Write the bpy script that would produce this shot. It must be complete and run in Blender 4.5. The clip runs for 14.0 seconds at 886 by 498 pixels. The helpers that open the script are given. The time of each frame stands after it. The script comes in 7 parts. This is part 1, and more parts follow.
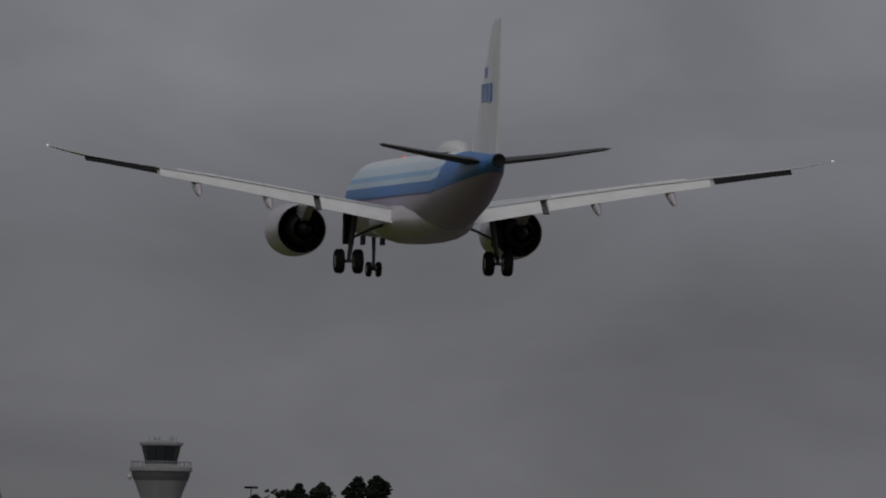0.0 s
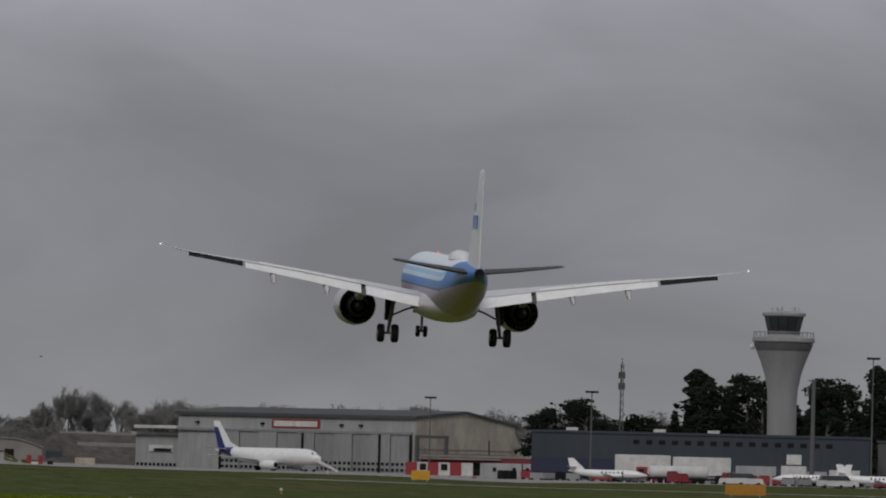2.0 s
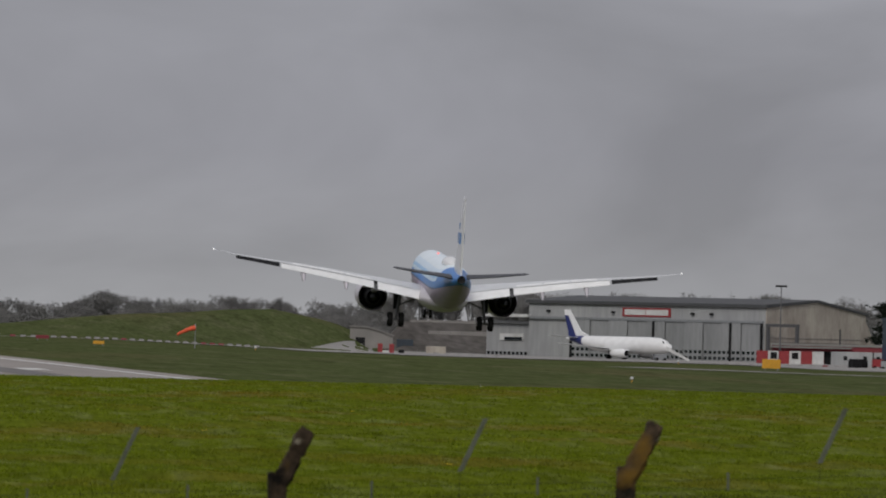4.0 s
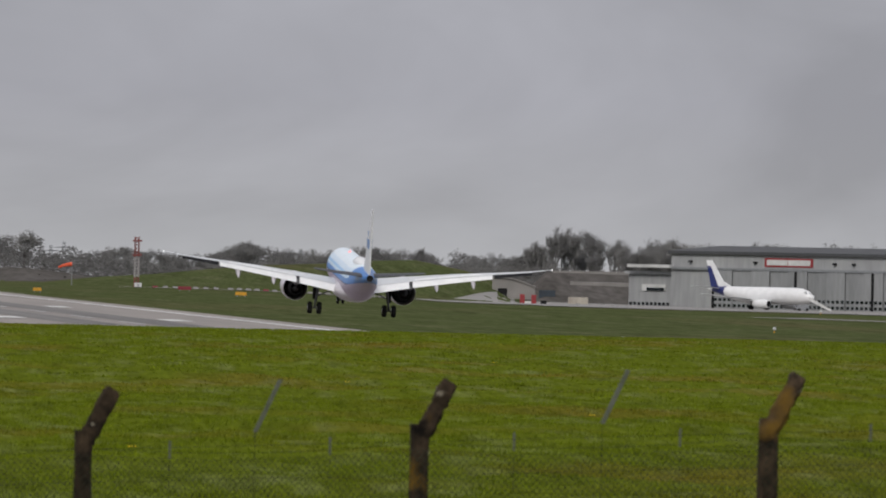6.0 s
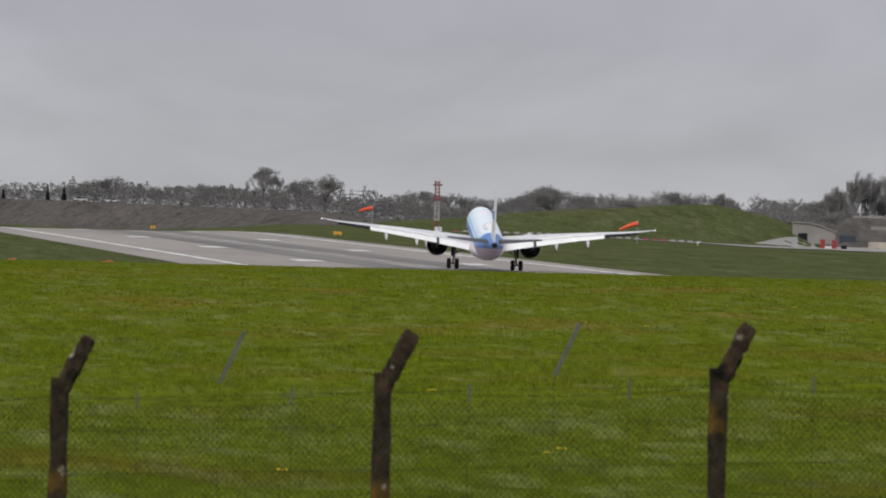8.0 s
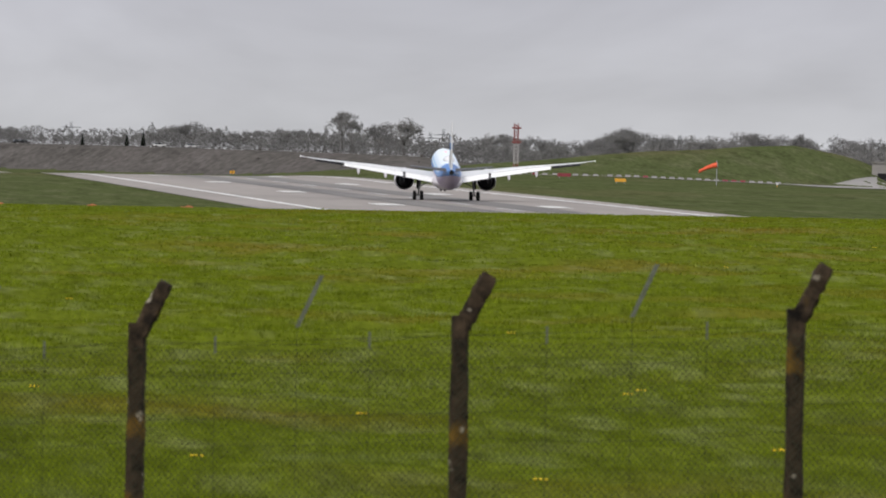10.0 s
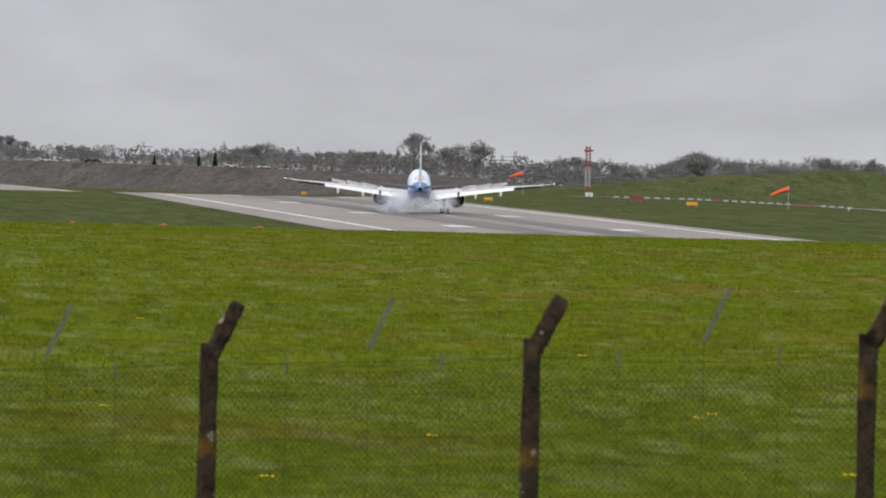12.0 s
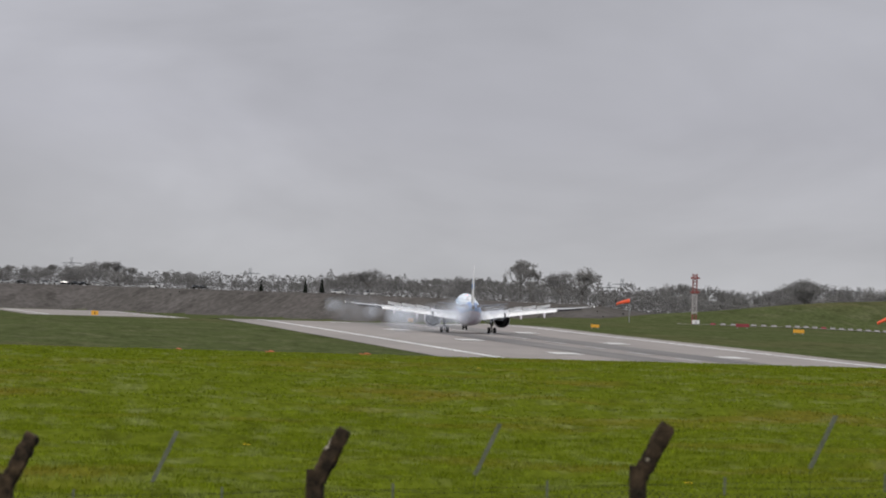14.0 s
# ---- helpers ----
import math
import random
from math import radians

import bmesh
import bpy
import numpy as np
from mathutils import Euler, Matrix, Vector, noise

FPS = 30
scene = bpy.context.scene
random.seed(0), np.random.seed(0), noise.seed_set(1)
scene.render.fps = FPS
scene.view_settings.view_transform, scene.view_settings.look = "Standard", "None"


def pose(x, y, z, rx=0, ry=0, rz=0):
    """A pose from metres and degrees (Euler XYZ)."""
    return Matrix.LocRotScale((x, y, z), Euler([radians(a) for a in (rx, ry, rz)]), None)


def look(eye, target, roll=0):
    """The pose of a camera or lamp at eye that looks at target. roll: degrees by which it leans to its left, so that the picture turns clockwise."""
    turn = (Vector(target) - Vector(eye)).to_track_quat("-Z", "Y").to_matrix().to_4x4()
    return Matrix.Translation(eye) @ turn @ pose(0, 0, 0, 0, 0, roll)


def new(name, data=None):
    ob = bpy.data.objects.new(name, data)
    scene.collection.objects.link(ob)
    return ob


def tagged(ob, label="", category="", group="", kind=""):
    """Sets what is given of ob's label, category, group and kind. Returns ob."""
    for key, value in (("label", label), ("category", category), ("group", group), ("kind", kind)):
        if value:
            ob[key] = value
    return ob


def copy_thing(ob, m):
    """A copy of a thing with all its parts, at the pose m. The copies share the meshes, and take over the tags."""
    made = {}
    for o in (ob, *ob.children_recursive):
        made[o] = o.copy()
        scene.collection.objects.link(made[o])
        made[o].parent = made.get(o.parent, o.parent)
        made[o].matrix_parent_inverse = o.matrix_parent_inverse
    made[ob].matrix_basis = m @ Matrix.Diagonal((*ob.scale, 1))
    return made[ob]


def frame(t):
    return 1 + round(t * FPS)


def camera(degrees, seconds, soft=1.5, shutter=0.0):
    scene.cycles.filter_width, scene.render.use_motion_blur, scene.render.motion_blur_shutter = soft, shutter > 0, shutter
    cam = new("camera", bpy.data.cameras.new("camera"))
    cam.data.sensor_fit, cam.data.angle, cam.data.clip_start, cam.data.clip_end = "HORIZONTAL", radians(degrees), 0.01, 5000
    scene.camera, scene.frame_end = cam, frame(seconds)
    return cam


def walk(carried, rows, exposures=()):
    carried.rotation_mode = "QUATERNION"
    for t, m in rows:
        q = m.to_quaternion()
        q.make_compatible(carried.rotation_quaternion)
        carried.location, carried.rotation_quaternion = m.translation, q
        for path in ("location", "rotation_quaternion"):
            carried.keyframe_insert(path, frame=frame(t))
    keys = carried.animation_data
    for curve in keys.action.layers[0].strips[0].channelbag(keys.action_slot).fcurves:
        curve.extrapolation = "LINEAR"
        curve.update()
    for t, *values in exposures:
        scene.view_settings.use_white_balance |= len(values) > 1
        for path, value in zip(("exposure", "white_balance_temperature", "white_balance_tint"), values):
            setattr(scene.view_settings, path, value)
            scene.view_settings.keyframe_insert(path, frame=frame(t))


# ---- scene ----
# The camera stands on a bank beside the runway's extended centre line and swings after the landing aircraft.
# World: y runs along the runway, x to its right, the eye is 5 m above datum.
cam = camera(5.4, 14.0, soft=2.0)
# long lens focused far out: the fence falls a little out of focus
cam.data.dof.use_dof, cam.data.dof.focus_distance, cam.data.dof.aperture_fstop = True, 1000.0, 14.5
# seconds, bearing from the runway's direction, tilt, lean (degrees), sideways shift and height of the eye
CAM_ROWS = [
    (0.0, 13.9374, 2.1174, 0.91, -0.000, 5.000),
    (0.5, 12.9390, 1.7270, 1.00, 0.000, 5.000),
    (1.0, 11.5797, 1.6738, 1.36, 0.000, 5.000),
    (1.5, 11.0557, 1.7635, 1.30, 0.000, 5.000),
    (2.0, 10.1507, 1.2509, 1.38, -0.000, 5.000),
    (2.5, 9.3242, 1.1377, 1.16, 0.000, 5.000),
    (3.0, 8.5078, 0.9523, 1.50, 0.000, 5.000),
    (3.2, 8.2219, 0.8384, 1.55, -0.000, 5.000),
    (5.3, 7.8284, 0.1638, 1.21, -0.034, 5.004),
    (5.5, 7.4408, 0.1098, 1.27, -0.017, 5.003),
    (6.0, 7.1697, 0.2008, 1.30, -0.012, 5.010),
    (6.5, 6.6228, 0.1979, 1.42, -0.011, 5.003),
    (7.0, 6.0810, -0.0039, 1.12, -0.005, 4.980),
    (7.5, 5.5975, -0.1506, 1.00, -0.005, 5.009),
    (8.0, 5.3474, -0.1816, 1.44, -0.008, 5.003),
    (8.2, 5.1786, -0.1336, 1.34, -0.007, 4.999),
    (10.3, 4.8763, -0.6272, 1.00, 0.019, 4.999),
    (10.5, 4.9910, -0.6755, 1.10, 0.011, 4.996),
    (11.0, 4.8650, -0.7546, 0.90, -0.007, 4.997),
    (11.5, 4.7721, -0.6926, 1.03, 0.035, 5.001),
    (12.0, 4.4327, -0.4132, 1.42, 0.005, 5.002),
    (12.5, 4.0421, -0.1776, 1.09, 0.012, 4.997),
    (13.0, 3.9894, -0.0681, 1.31, 0.012, 5.001),
    (13.5, 3.5399, 0.2632, 1.62, 0.001, 4.998),
    (14.0, 3.7622, 0.3451, 1.52, 0.010, 4.997),
]


def cam_pose(row):
    t, az, el, lean, ex, ez = row
    a, e = radians(az), radians(el)
    eye = Vector((ex, 0.0, ez))
    way = Vector((math.sin(a) * math.cos(e), math.cos(a) * math.cos(e), math.sin(e)))
    return t, look(eye, eye + way * 100, lean)


walk(cam, [cam_pose(r) for r in CAM_ROWS],
     exposures=[(0.0, -2.02), (0.5, -1.74), (1.0, -1.55), (1.5, -1.4), (2.0, -1.2), (3.0, -1.03), (5.5, -0.52), (6.0, -0.47), (6.5, -0.62), (7.0, -0.64), (7.5, -0.36), (8.2, -0.32), (10.5, -0.02), (11.5, -0.05), (12.5, -0.13), (14.0, -0.24)])

# ---- overcast daylight ----
world = bpy.data.worlds.new("overcast")
scene.world = world
world.use_nodes = True
SUN_EL, SUN_AZ = radians(36), radians(205)


def build_world():
    nt = world.node_tree
    n, l = nt.nodes, nt.links
    n.clear()
    out = n.new("ShaderNodeOutputWorld")
    bg = n.new("ShaderNodeBackground")
    sky = n.new("ShaderNodeTexSky")
    sky.sky_type, sky.sun_disc, sky.sun_elevation, sky.sun_rotation = "NISHITA", False, SUN_EL, SUN_AZ
    tc = n.new("ShaderNodeTexCoord")
    sep = n.new("ShaderNodeSeparateXYZ")
    l.new(tc.outputs["Generated"], sep.inputs[0])
    # cloud deck: brighter towards the zenith, banked in long flat rolls near the horizon
    ramp = n.new("ShaderNodeValToRGB")
    el = ramp.color_ramp.elements
    el[0].position, el[0].color = 0.0, (5.7, 5.75, 6.0, 1)
    el[1].position, el[1].color = 1.0, (11.0, 11.0, 11.4, 1)
    for pos, v in ((0.02, 5.1), (0.035, 5.2), (0.055, 7.8), (0.12, 7.2), (0.3, 8.0)):
        e = el.new(pos)
        e.color = (v, v * 1.008, v * 1.13, 1)
    l.new(sep.outputs["Z"], ramp.inputs[0])
    mp = n.new("ShaderNodeMapping")
    mp.inputs["Scale"].default_value = (7, 7, 16)
    l.new(tc.outputs["Generated"], mp.inputs[0])
    no = n.new("ShaderNodeTexNoise")
    no.inputs["Scale"].default_value, no.inputs["Detail"].default_value, no.inputs["Roughness"].default_value = 3.0, 5, 0.5
    no.inputs["Distortion"].default_value = 0.4
    l.new(mp.outputs[0], no.inputs["Vector"])
    mr = n.new("ShaderNodeMapRange")
    mr.inputs["From Min"].default_value, mr.inputs["From Max"].default_value = 0.3, 0.72
    mr.inputs["To Min"].default_value, mr.inputs["To Max"].default_value = 0.82, 1.18
    l.new(no.outputs["Fac"], mr.inputs["Value"])
    mul = n.new("ShaderNodeMix")
    mul.data_type, mul.blend_type = "RGBA", "MULTIPLY"
    mul.inputs[0].default_value = 1.0
    l.new(ramp.outputs[0], mul.inputs[6])
    l.new(mr.outputs[0], mul.inputs[7])
    mix = n.new("ShaderNodeMix")
    mix.data_type = "RGBA"
    mix.inputs[0].default_value = 0.94
    l.new(sky.outputs[0], mix.inputs[6])
    l.new(mul.outputs[2], mix.inputs[7])
    l.new(mix.outputs[2], bg.inputs["Color"])
    bg.inputs["Strength"].default_value = 0.1
    l.new(bg.outputs[0], out.inputs[0])


build_world()
sun_data = bpy.data.lights.new("sun", "SUN")
sun_data.energy, sun_data.angle, sun_data.color = 2.3, radians(14), (1.0, 0.96, 0.9)
sun = new("sun", sun_data)
sun.matrix_world = look((math.sin(SUN_AZ) * math.cos(SUN_EL) * 100, math.cos(SUN_AZ) * math.cos(SUN_EL) * 100, math.sin(SUN_EL) * 100), (0, 0, 0))
# ---- materials ----
def material(name, color, rough=0.6, metal=0.0, color2=None, scale=4.0, detail=6.0, bump=0.0, bump_scale=None, fine=0.25, stretch=(1, 1, 1), coat=0.0, vary=0.0, alpha=1.0, spec=0.5, coords="Object"):
    """A surface with two scales of variation: patches of color2 and fine grain, with relief."""
    m = bpy.data.materials.new(name)
    m.use_nodes = True
    n, l = m.node_tree.nodes, m.node_tree.links
    b = n["Principled BSDF"]
    b.inputs["Metallic"].default_value, b.inputs["Roughness"].default_value = metal, rough
    b.inputs["Coat Weight"].default_value = coat
    b.inputs["Specular IOR Level"].default_value = spec
    b.inputs["Alpha"].default_value = alpha
    tc = n.new("ShaderNodeTexCoord")
    mp = n.new("ShaderNodeMapping")
    mp.inputs["Scale"].default_value = stretch
    l.new(tc.outputs[coords], mp.inputs[0])
    big = n.new("ShaderNodeTexNoise")
    big.inputs["Scale"].default_value, big.inputs["Detail"].default_value, big.inputs["Roughness"].default_value = scale, detail, 0.6
    l.new(mp.outputs[0], big.inputs["Vector"])
    c2 = color2 or tuple(c * 0.82 for c in color)
    ramp = n.new("ShaderNodeValToRGB")
    e = ramp.color_ramp.elements
    e[0].position, e[0].color = 0.34, (*c2, 1)
    e[1].position, e[1].color = 0.66, (*color, 1)
    l.new(big.outputs["Fac"], ramp.inputs[0])
    small = n.new("ShaderNodeTexNoise")
    small.inputs["Scale"].default_value, small.inputs["Detail"].default_value = scale * 9, 4
    l.new(mp.outputs[0], small.inputs["Vector"])
    mr = n.new("ShaderNodeMapRange")
    mr.inputs["To Min"].default_value, mr.inputs["To Max"].default_value = 1 - fine, 1 + fine
    l.new(small.outputs["Fac"], mr.inputs["Value"])
    mix = n.new("ShaderNodeMix")
    mix.data_type, mix.blend_type = "RGBA", "MULTIPLY"
    mix.inputs[0].default_value = 1.0
    l.new(ramp.outputs[0], mix.inputs[6])
    l.new(mr.outputs[0], mix.inputs[7])
    last = mix.outputs[2]
    if vary:
        oi = n.new("ShaderNodeObjectInfo")
        hs = n.new("ShaderNodeHueSaturation")
        v = n.new("ShaderNodeMapRange")
        v.inputs["To Min"].default_value, v.inputs["To Max"].default_value = 1 - vary, 1 + vary
        l.new(oi.outputs["Random"], v.inputs["Value"])
        l.new(v.outputs[0], hs.inputs["Value"])
        l.new(last, hs.inputs["Color"])
        last = hs.outputs[0]
    l.new(last, b.inputs["Base Color"])
    if bump:
        bn = n.new("ShaderNodeBump")
        bn.inputs["Strength"].default_value, bn.inputs["Distance"].default_value = min(1.0, bump * 4), bump
        src = small
        if bump_scale:
            src = n.new("ShaderNodeTexNoise")
            src.inputs["Scale"].default_value, src.inputs["Detail"].default_value = bump_scale, 5
            l.new(mp.outputs[0], src.inputs["Vector"])
        l.new(src.outputs["Fac"], bn.inputs["Height"])
        l.new(bn.outputs[0], b.inputs["Normal"])
    return m


def grass_material(name, lush, dry, pale, bump, k=1.0, comb=1.0, blades=False):
    """Meadow: broad drifts of lush and dry growth, knee-wide mottling with clump shade and pale sheen put into the
    colour.
    """
    m = bpy.data.materials.new(name)
    m.use_nodes = True
    n, l = m.node_tree.nodes, m.node_tree.links
    b = n["Principled BSDF"]
    b.inputs["Roughness"].default_value, b.inputs["Specular IOR Level"].default_value = 1.0, 0.0
    tc = n.new("ShaderNodeTexCoord")

    def tex(scale, detail, stretch=(1, 1, 1), lo=0.35, hi=0.65):
        mp = n.new("ShaderNodeMapping")
        mp.inputs["Scale"].default_value = (stretch[0], min(1.0, stretch[1] * comb), stretch[2])
        l.new(tc.outputs["Object"], mp.inputs[0])
        no = n.new("ShaderNodeTexNoise")
        no.inputs["Scale"].default_value, no.inputs["Detail"].default_value = scale, detail
        l.new(mp.outputs[0], no.inputs["Vector"])
        mr = n.new("ShaderNodeMapRange")
        mr.inputs["From Min"].default_value, mr.inputs["From Max"].default_value = lo, hi
        l.new(no.outputs["Fac"], mr.inputs["Value"])
        return mr.outputs[0]

    def blend(fac, a, c, kind="MIX"):
        x = n.new("ShaderNodeMix")
        x.data_type, x.blend_type = "RGBA", kind
        for slot, v in ((0, fac), (6, a), (7, c)):
            if isinstance(v, tuple):
                x.inputs[slot].default_value = (*v, 1)
            elif isinstance(v, float):
                x.inputs[slot].default_value = v
            else:
                l.new(v, x.inputs[slot])
        return x.outputs[2]

    def scaled(v, k):
        q = n.new("ShaderNodeMath")
        q.operation = "MULTIPLY"
        l.new(v, q.inputs[0])
        q.inputs[1].default_value = k
        return q.outputs[0]

    # noise drawn out along y against foreshortening; clump shade and sheen are coloured in
    base = blend(tex(0.1 * k, 5, (1, 0.4, 1), 0.52, 0.76), lush, dry)
    base = blend(scaled(tex(0.9 * k, 4, (1, 0.22, 1), 0.5, 0.72), 0.5), base, pale)
    base = blend(scaled(tex(1.1 * k, 5, (1, 0.2, 1), 0.5, 0.7), 0.55), base, tuple(c * 0.5 for c in lush))
    grain = tex(5.0 * k, 4, (1, 0.2, 1), 0.25, 0.75)
    mr = n.new("ShaderNodeMapRange")
    mr.inputs["To Min"].default_value, mr.inputs["To Max"].default_value = 0.7, 1.3
    l.new(grain, mr.inputs["Value"])
    colour = blend(1.0, base, mr.outputs[0], "MULTIPLY")
    l.new(colour, b.inputs["Base Color"])
    if blades:
        # each blade a little different, and lit through as well as from the front
        geo = n.new("ShaderNodeNewGeometry")
        tone = n.new("ShaderNodeMapRange")
        tone.inputs["To Min"].default_value, tone.inputs["To Max"].default_value = 0.8, 1.22
        l.new(geo.outputs["Random Per Island"], tone.inputs["Value"])
        colour = blend(1.0, colour, tone.outputs[0], "MULTIPLY")
        l.new(colour, b.inputs["Base Color"])
        leaf, both = n.new("ShaderNodeBsdfTranslucent"), n.new("ShaderNodeMixShader")
        both.inputs[0].default_value = 0.35
        l.new(colour, leaf.inputs["Color"])
        l.new(b.outputs[0], both.inputs[1])
        l.new(leaf.outputs[0], both.inputs[2])
        l.new(both.outputs[0], n["Material Output"].inputs["Surface"])
    if bump:
        bn = n.new("ShaderNodeBump")
        bn.inputs["Strength"].default_value, bn.inputs["Distance"].default_value = 0.3, bump
        l.new(tex(0.8, 3, (1, 0.25, 1), 0.2, 0.8), bn.inputs["Height"])
        l.new(bn.outputs[0], b.inputs["Normal"])
    return m


LUSH, DRY, PALE = (0.093, 0.12, 0.007), (0.135, 0.1, 0.016), (0.175, 0.188, 0.08)
M_FIELD = grass_material("field_turf", (0.094, 0.117, 0.011), (0.13, 0.1, 0.018), (0.17, 0.186, 0.075), 0.1)
M_AIRFIELD = grass_material("mown_grass", (0.07, 0.084, 0.034), (0.098, 0.088, 0.046), (0.125, 0.125, 0.07), 0, 0.3, 0.5)
M_TUFT = grass_material("grass_tufts", tuple(c * 1.42 for c in LUSH), tuple(c * 1.35 for c in DRY), (0.23, 0.26, 0.1), 0, blades=True)
M_SCRUB = grass_material("dry_scrub", (0.094, 0.087, 0.08), (0.106, 0.094, 0.09), (0.128, 0.118, 0.112), 0, 0.1)
M_ASPHALT = material("runway_asphalt", (0.29, 0.262, 0.24), 0.85, color2=(0.225, 0.204, 0.188), scale=0.05, fine=0.15, stretch=(1, 0.12, 1), spec=0.3)
M_RUBBER = material("rubber_deposit", (0.11, 0.104, 0.1), 0.8, color2=(0.18, 0.17, 0.16), scale=0.16, fine=0.2, stretch=(1, 0.03, 1), spec=0.3)
M_PAINT = material("runway_paint", (0.8, 0.8, 0.78), 0.7, color2=(0.5, 0.5, 0.48), scale=0.5, stretch=(1, 0.2, 1))
M_WORN_PAINT = material("worn_runway_paint", (0.5, 0.5, 0.49), 0.75, color2=(0.27, 0.26, 0.25), scale=0.5, stretch=(1, 0.2, 1))
M_CONCRETE_APRON = material("apron_concrete", (0.26, 0.245, 0.23), 0.85, color2=(0.19, 0.18, 0.17), scale=0.03)
M_POST = material("weathered_concrete", (0.07, 0.048, 0.03), 0.95, color2=(0.006, 0.005, 0.004), scale=8.0, spec=0.15, bump=0.05, bump_scale=22, fine=0.6, vary=0.2)


def lichen(m):
    """Ochre and chalky crusts on weathered concrete."""
    n, l = m.node_tree.nodes, m.node_tree.links
    b = n["Principled BSDF"]
    last = b.inputs["Base Color"].links[0].from_socket
    tc = n.new("ShaderNodeTexCoord")
    oi = n.new("ShaderNodeObjectInfo")
    for scale, lo, hi, c in ((2.2, 0.55, 0.68, (0.14, 0.08, 0.012)), (6.0, 0.63, 0.7, (0.32, 0.29, 0.23))):
        no = n.new("ShaderNodeTexNoise")
        no.noise_dimensions = "4D"
        no.inputs["Scale"].default_value, no.inputs["Detail"].default_value = scale, 5
        seed = n.new("ShaderNodeMath")
        seed.operation = "MULTIPLY"
        l.new(oi.outputs["Random"], seed.inputs[0])
        seed.inputs[1].default_value = 9.0 * scale
        l.new(seed.outputs[0], no.inputs["W"])
        l.new(tc.outputs["Object"], no.inputs["Vector"])
        mr = n.new("ShaderNodeMapRange")
        mr.inputs["From Min"].default_value, mr.inputs["From Max"].default_value = lo, hi
        l.new(no.outputs["Fac"], mr.inputs["Value"])
        mix = n.new("ShaderNodeMix")
        mix.data_type = "RGBA"
        l.new(mr.outputs[0], mix.inputs[0])
        l.new(last, mix.inputs[6])
        mix.inputs[7].default_value = (*c, 1)
        last = mix.outputs[2]
    l.new(last, b.inputs["Base Color"])


lichen(M_POST)
M_WIRE = material("weathered_wire", (0.03, 0.034, 0.017), 0.8, 0.0, color2=(0.014, 0.016, 0.008), scale=3, spec=0.2)
M_ZINC = material("dull_zinc", (0.1, 0.108, 0.085), 0.8, 0.0, color2=(0.06, 0.07, 0.04), scale=6)
# bark and twigs paled and greyed: distance haze put into the base colour
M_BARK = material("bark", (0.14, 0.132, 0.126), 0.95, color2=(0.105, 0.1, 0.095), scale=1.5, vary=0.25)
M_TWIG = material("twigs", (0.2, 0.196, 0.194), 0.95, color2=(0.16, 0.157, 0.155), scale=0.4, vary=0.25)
M_BUD = material("spring_buds", (0.16, 0.158, 0.145), 0.95, color2=(0.13, 0.128, 0.118), scale=0.3, vary=0.35)
M_THICKET = material("thicket_twigs", (0.14, 0.137, 0.134), 0.95, color2=(0.11, 0.108, 0.105), scale=0.05, vary=0.1, fine=0.1, spec=0.1)
M_PINE = material("conifer_needles", (0.018, 0.024, 0.016), 0.9, color2=(0.01, 0.014, 0.011), scale=0.4, vary=0.3, spec=0.1)
M_WHITE = material("aircraft_white", (0.78, 0.78, 0.78), 0.28, color2=(0.7, 0.7, 0.7), scale=0.7, fine=0.03, coat=0.5)
M_WING = material("wing_grey", (0.62, 0.63, 0.64), 0.4, color2=(0.53, 0.54, 0.55), scale=0.8, fine=0.04, stretch=(1, 0.3, 1))
M_FLAP = material("flap_white", (0.82, 0.82, 0.82), 0.45, color2=(0.72, 0.72, 0.72), scale=1.2, fine=0.05)
# ailerons near-black: the shadow they lie in is put into the colour
M_AILERON = material("aileron_shade", (0.016, 0.016, 0.018), 0.7, scale=1.5, spec=0.15)
M_NACELLE = material("nacelle_grey", (0.58, 0.54, 0.58), 0.4, color2=(0.48, 0.45, 0.48), scale=1.5, fine=0.05, coat=0.3)
M_DARKMETAL = material("engine_core_dark", (0.014, 0.014, 0.015), 0.6, 0.2, scale=3, spec=0.2)
M_VANE = material("outlet_vanes", (0.1, 0.1, 0.1), 0.5, 0.3, scale=3)
M_STEEL = material("gear_steel", (0.09, 0.09, 0.094), 0.5, 0.3, scale=5)
M_TYRE = material("tyre_rubber", (0.012, 0.012, 0.012), 0.9, scale=6, spec=0.1)
M_RIM = material("wheel_rim", (0.3, 0.3, 0.3), 0.4, 0.7, scale=6)
M_BLUE = material("livery_blue", (0.03, 0.17, 0.45), 0.3, scale=1, fine=0.04, coat=0.4)
# tailplane grey made very dark: shade of its underside put into the colour
M_STAB = material("stabiliser_shade", (0.036, 0.038, 0.046), 0.5, color2=(0.028, 0.03, 0.037), scale=0.8, spec=0.3)
M_GLASS = material("dark_glass", (0.015, 0.022, 0.026), 0.08, color2=(0.012, 0.016, 0.02), scale=1, spec=0.8)
M_CLAD = material("hangar_cladding", (0.34, 0.345, 0.345), 0.6, color2=(0.26, 0.265, 0.27), scale=0.12, stretch=(1, 1, 0.15))
M_DOOR = material("hangar_door_grey", (0.27, 0.275, 0.28), 0.6, color2=(0.21, 0.215, 0.22), scale=0.15, stretch=(1, 1, 0.2), vary=0.12)
M_GABLE = material("stained_render", (0.42, 0.385, 0.33), 0.85, color2=(0.27, 0.235, 0.2), scale=0.2, stretch=(1, 1, 0.35))
M_ROOFDARK = material("dark_roofing", (0.06, 0.062, 0.066), 0.8, scale=0.2)
M_RED = material("red_paint", (0.28, 0.026, 0.03), 0.5, scale=1)
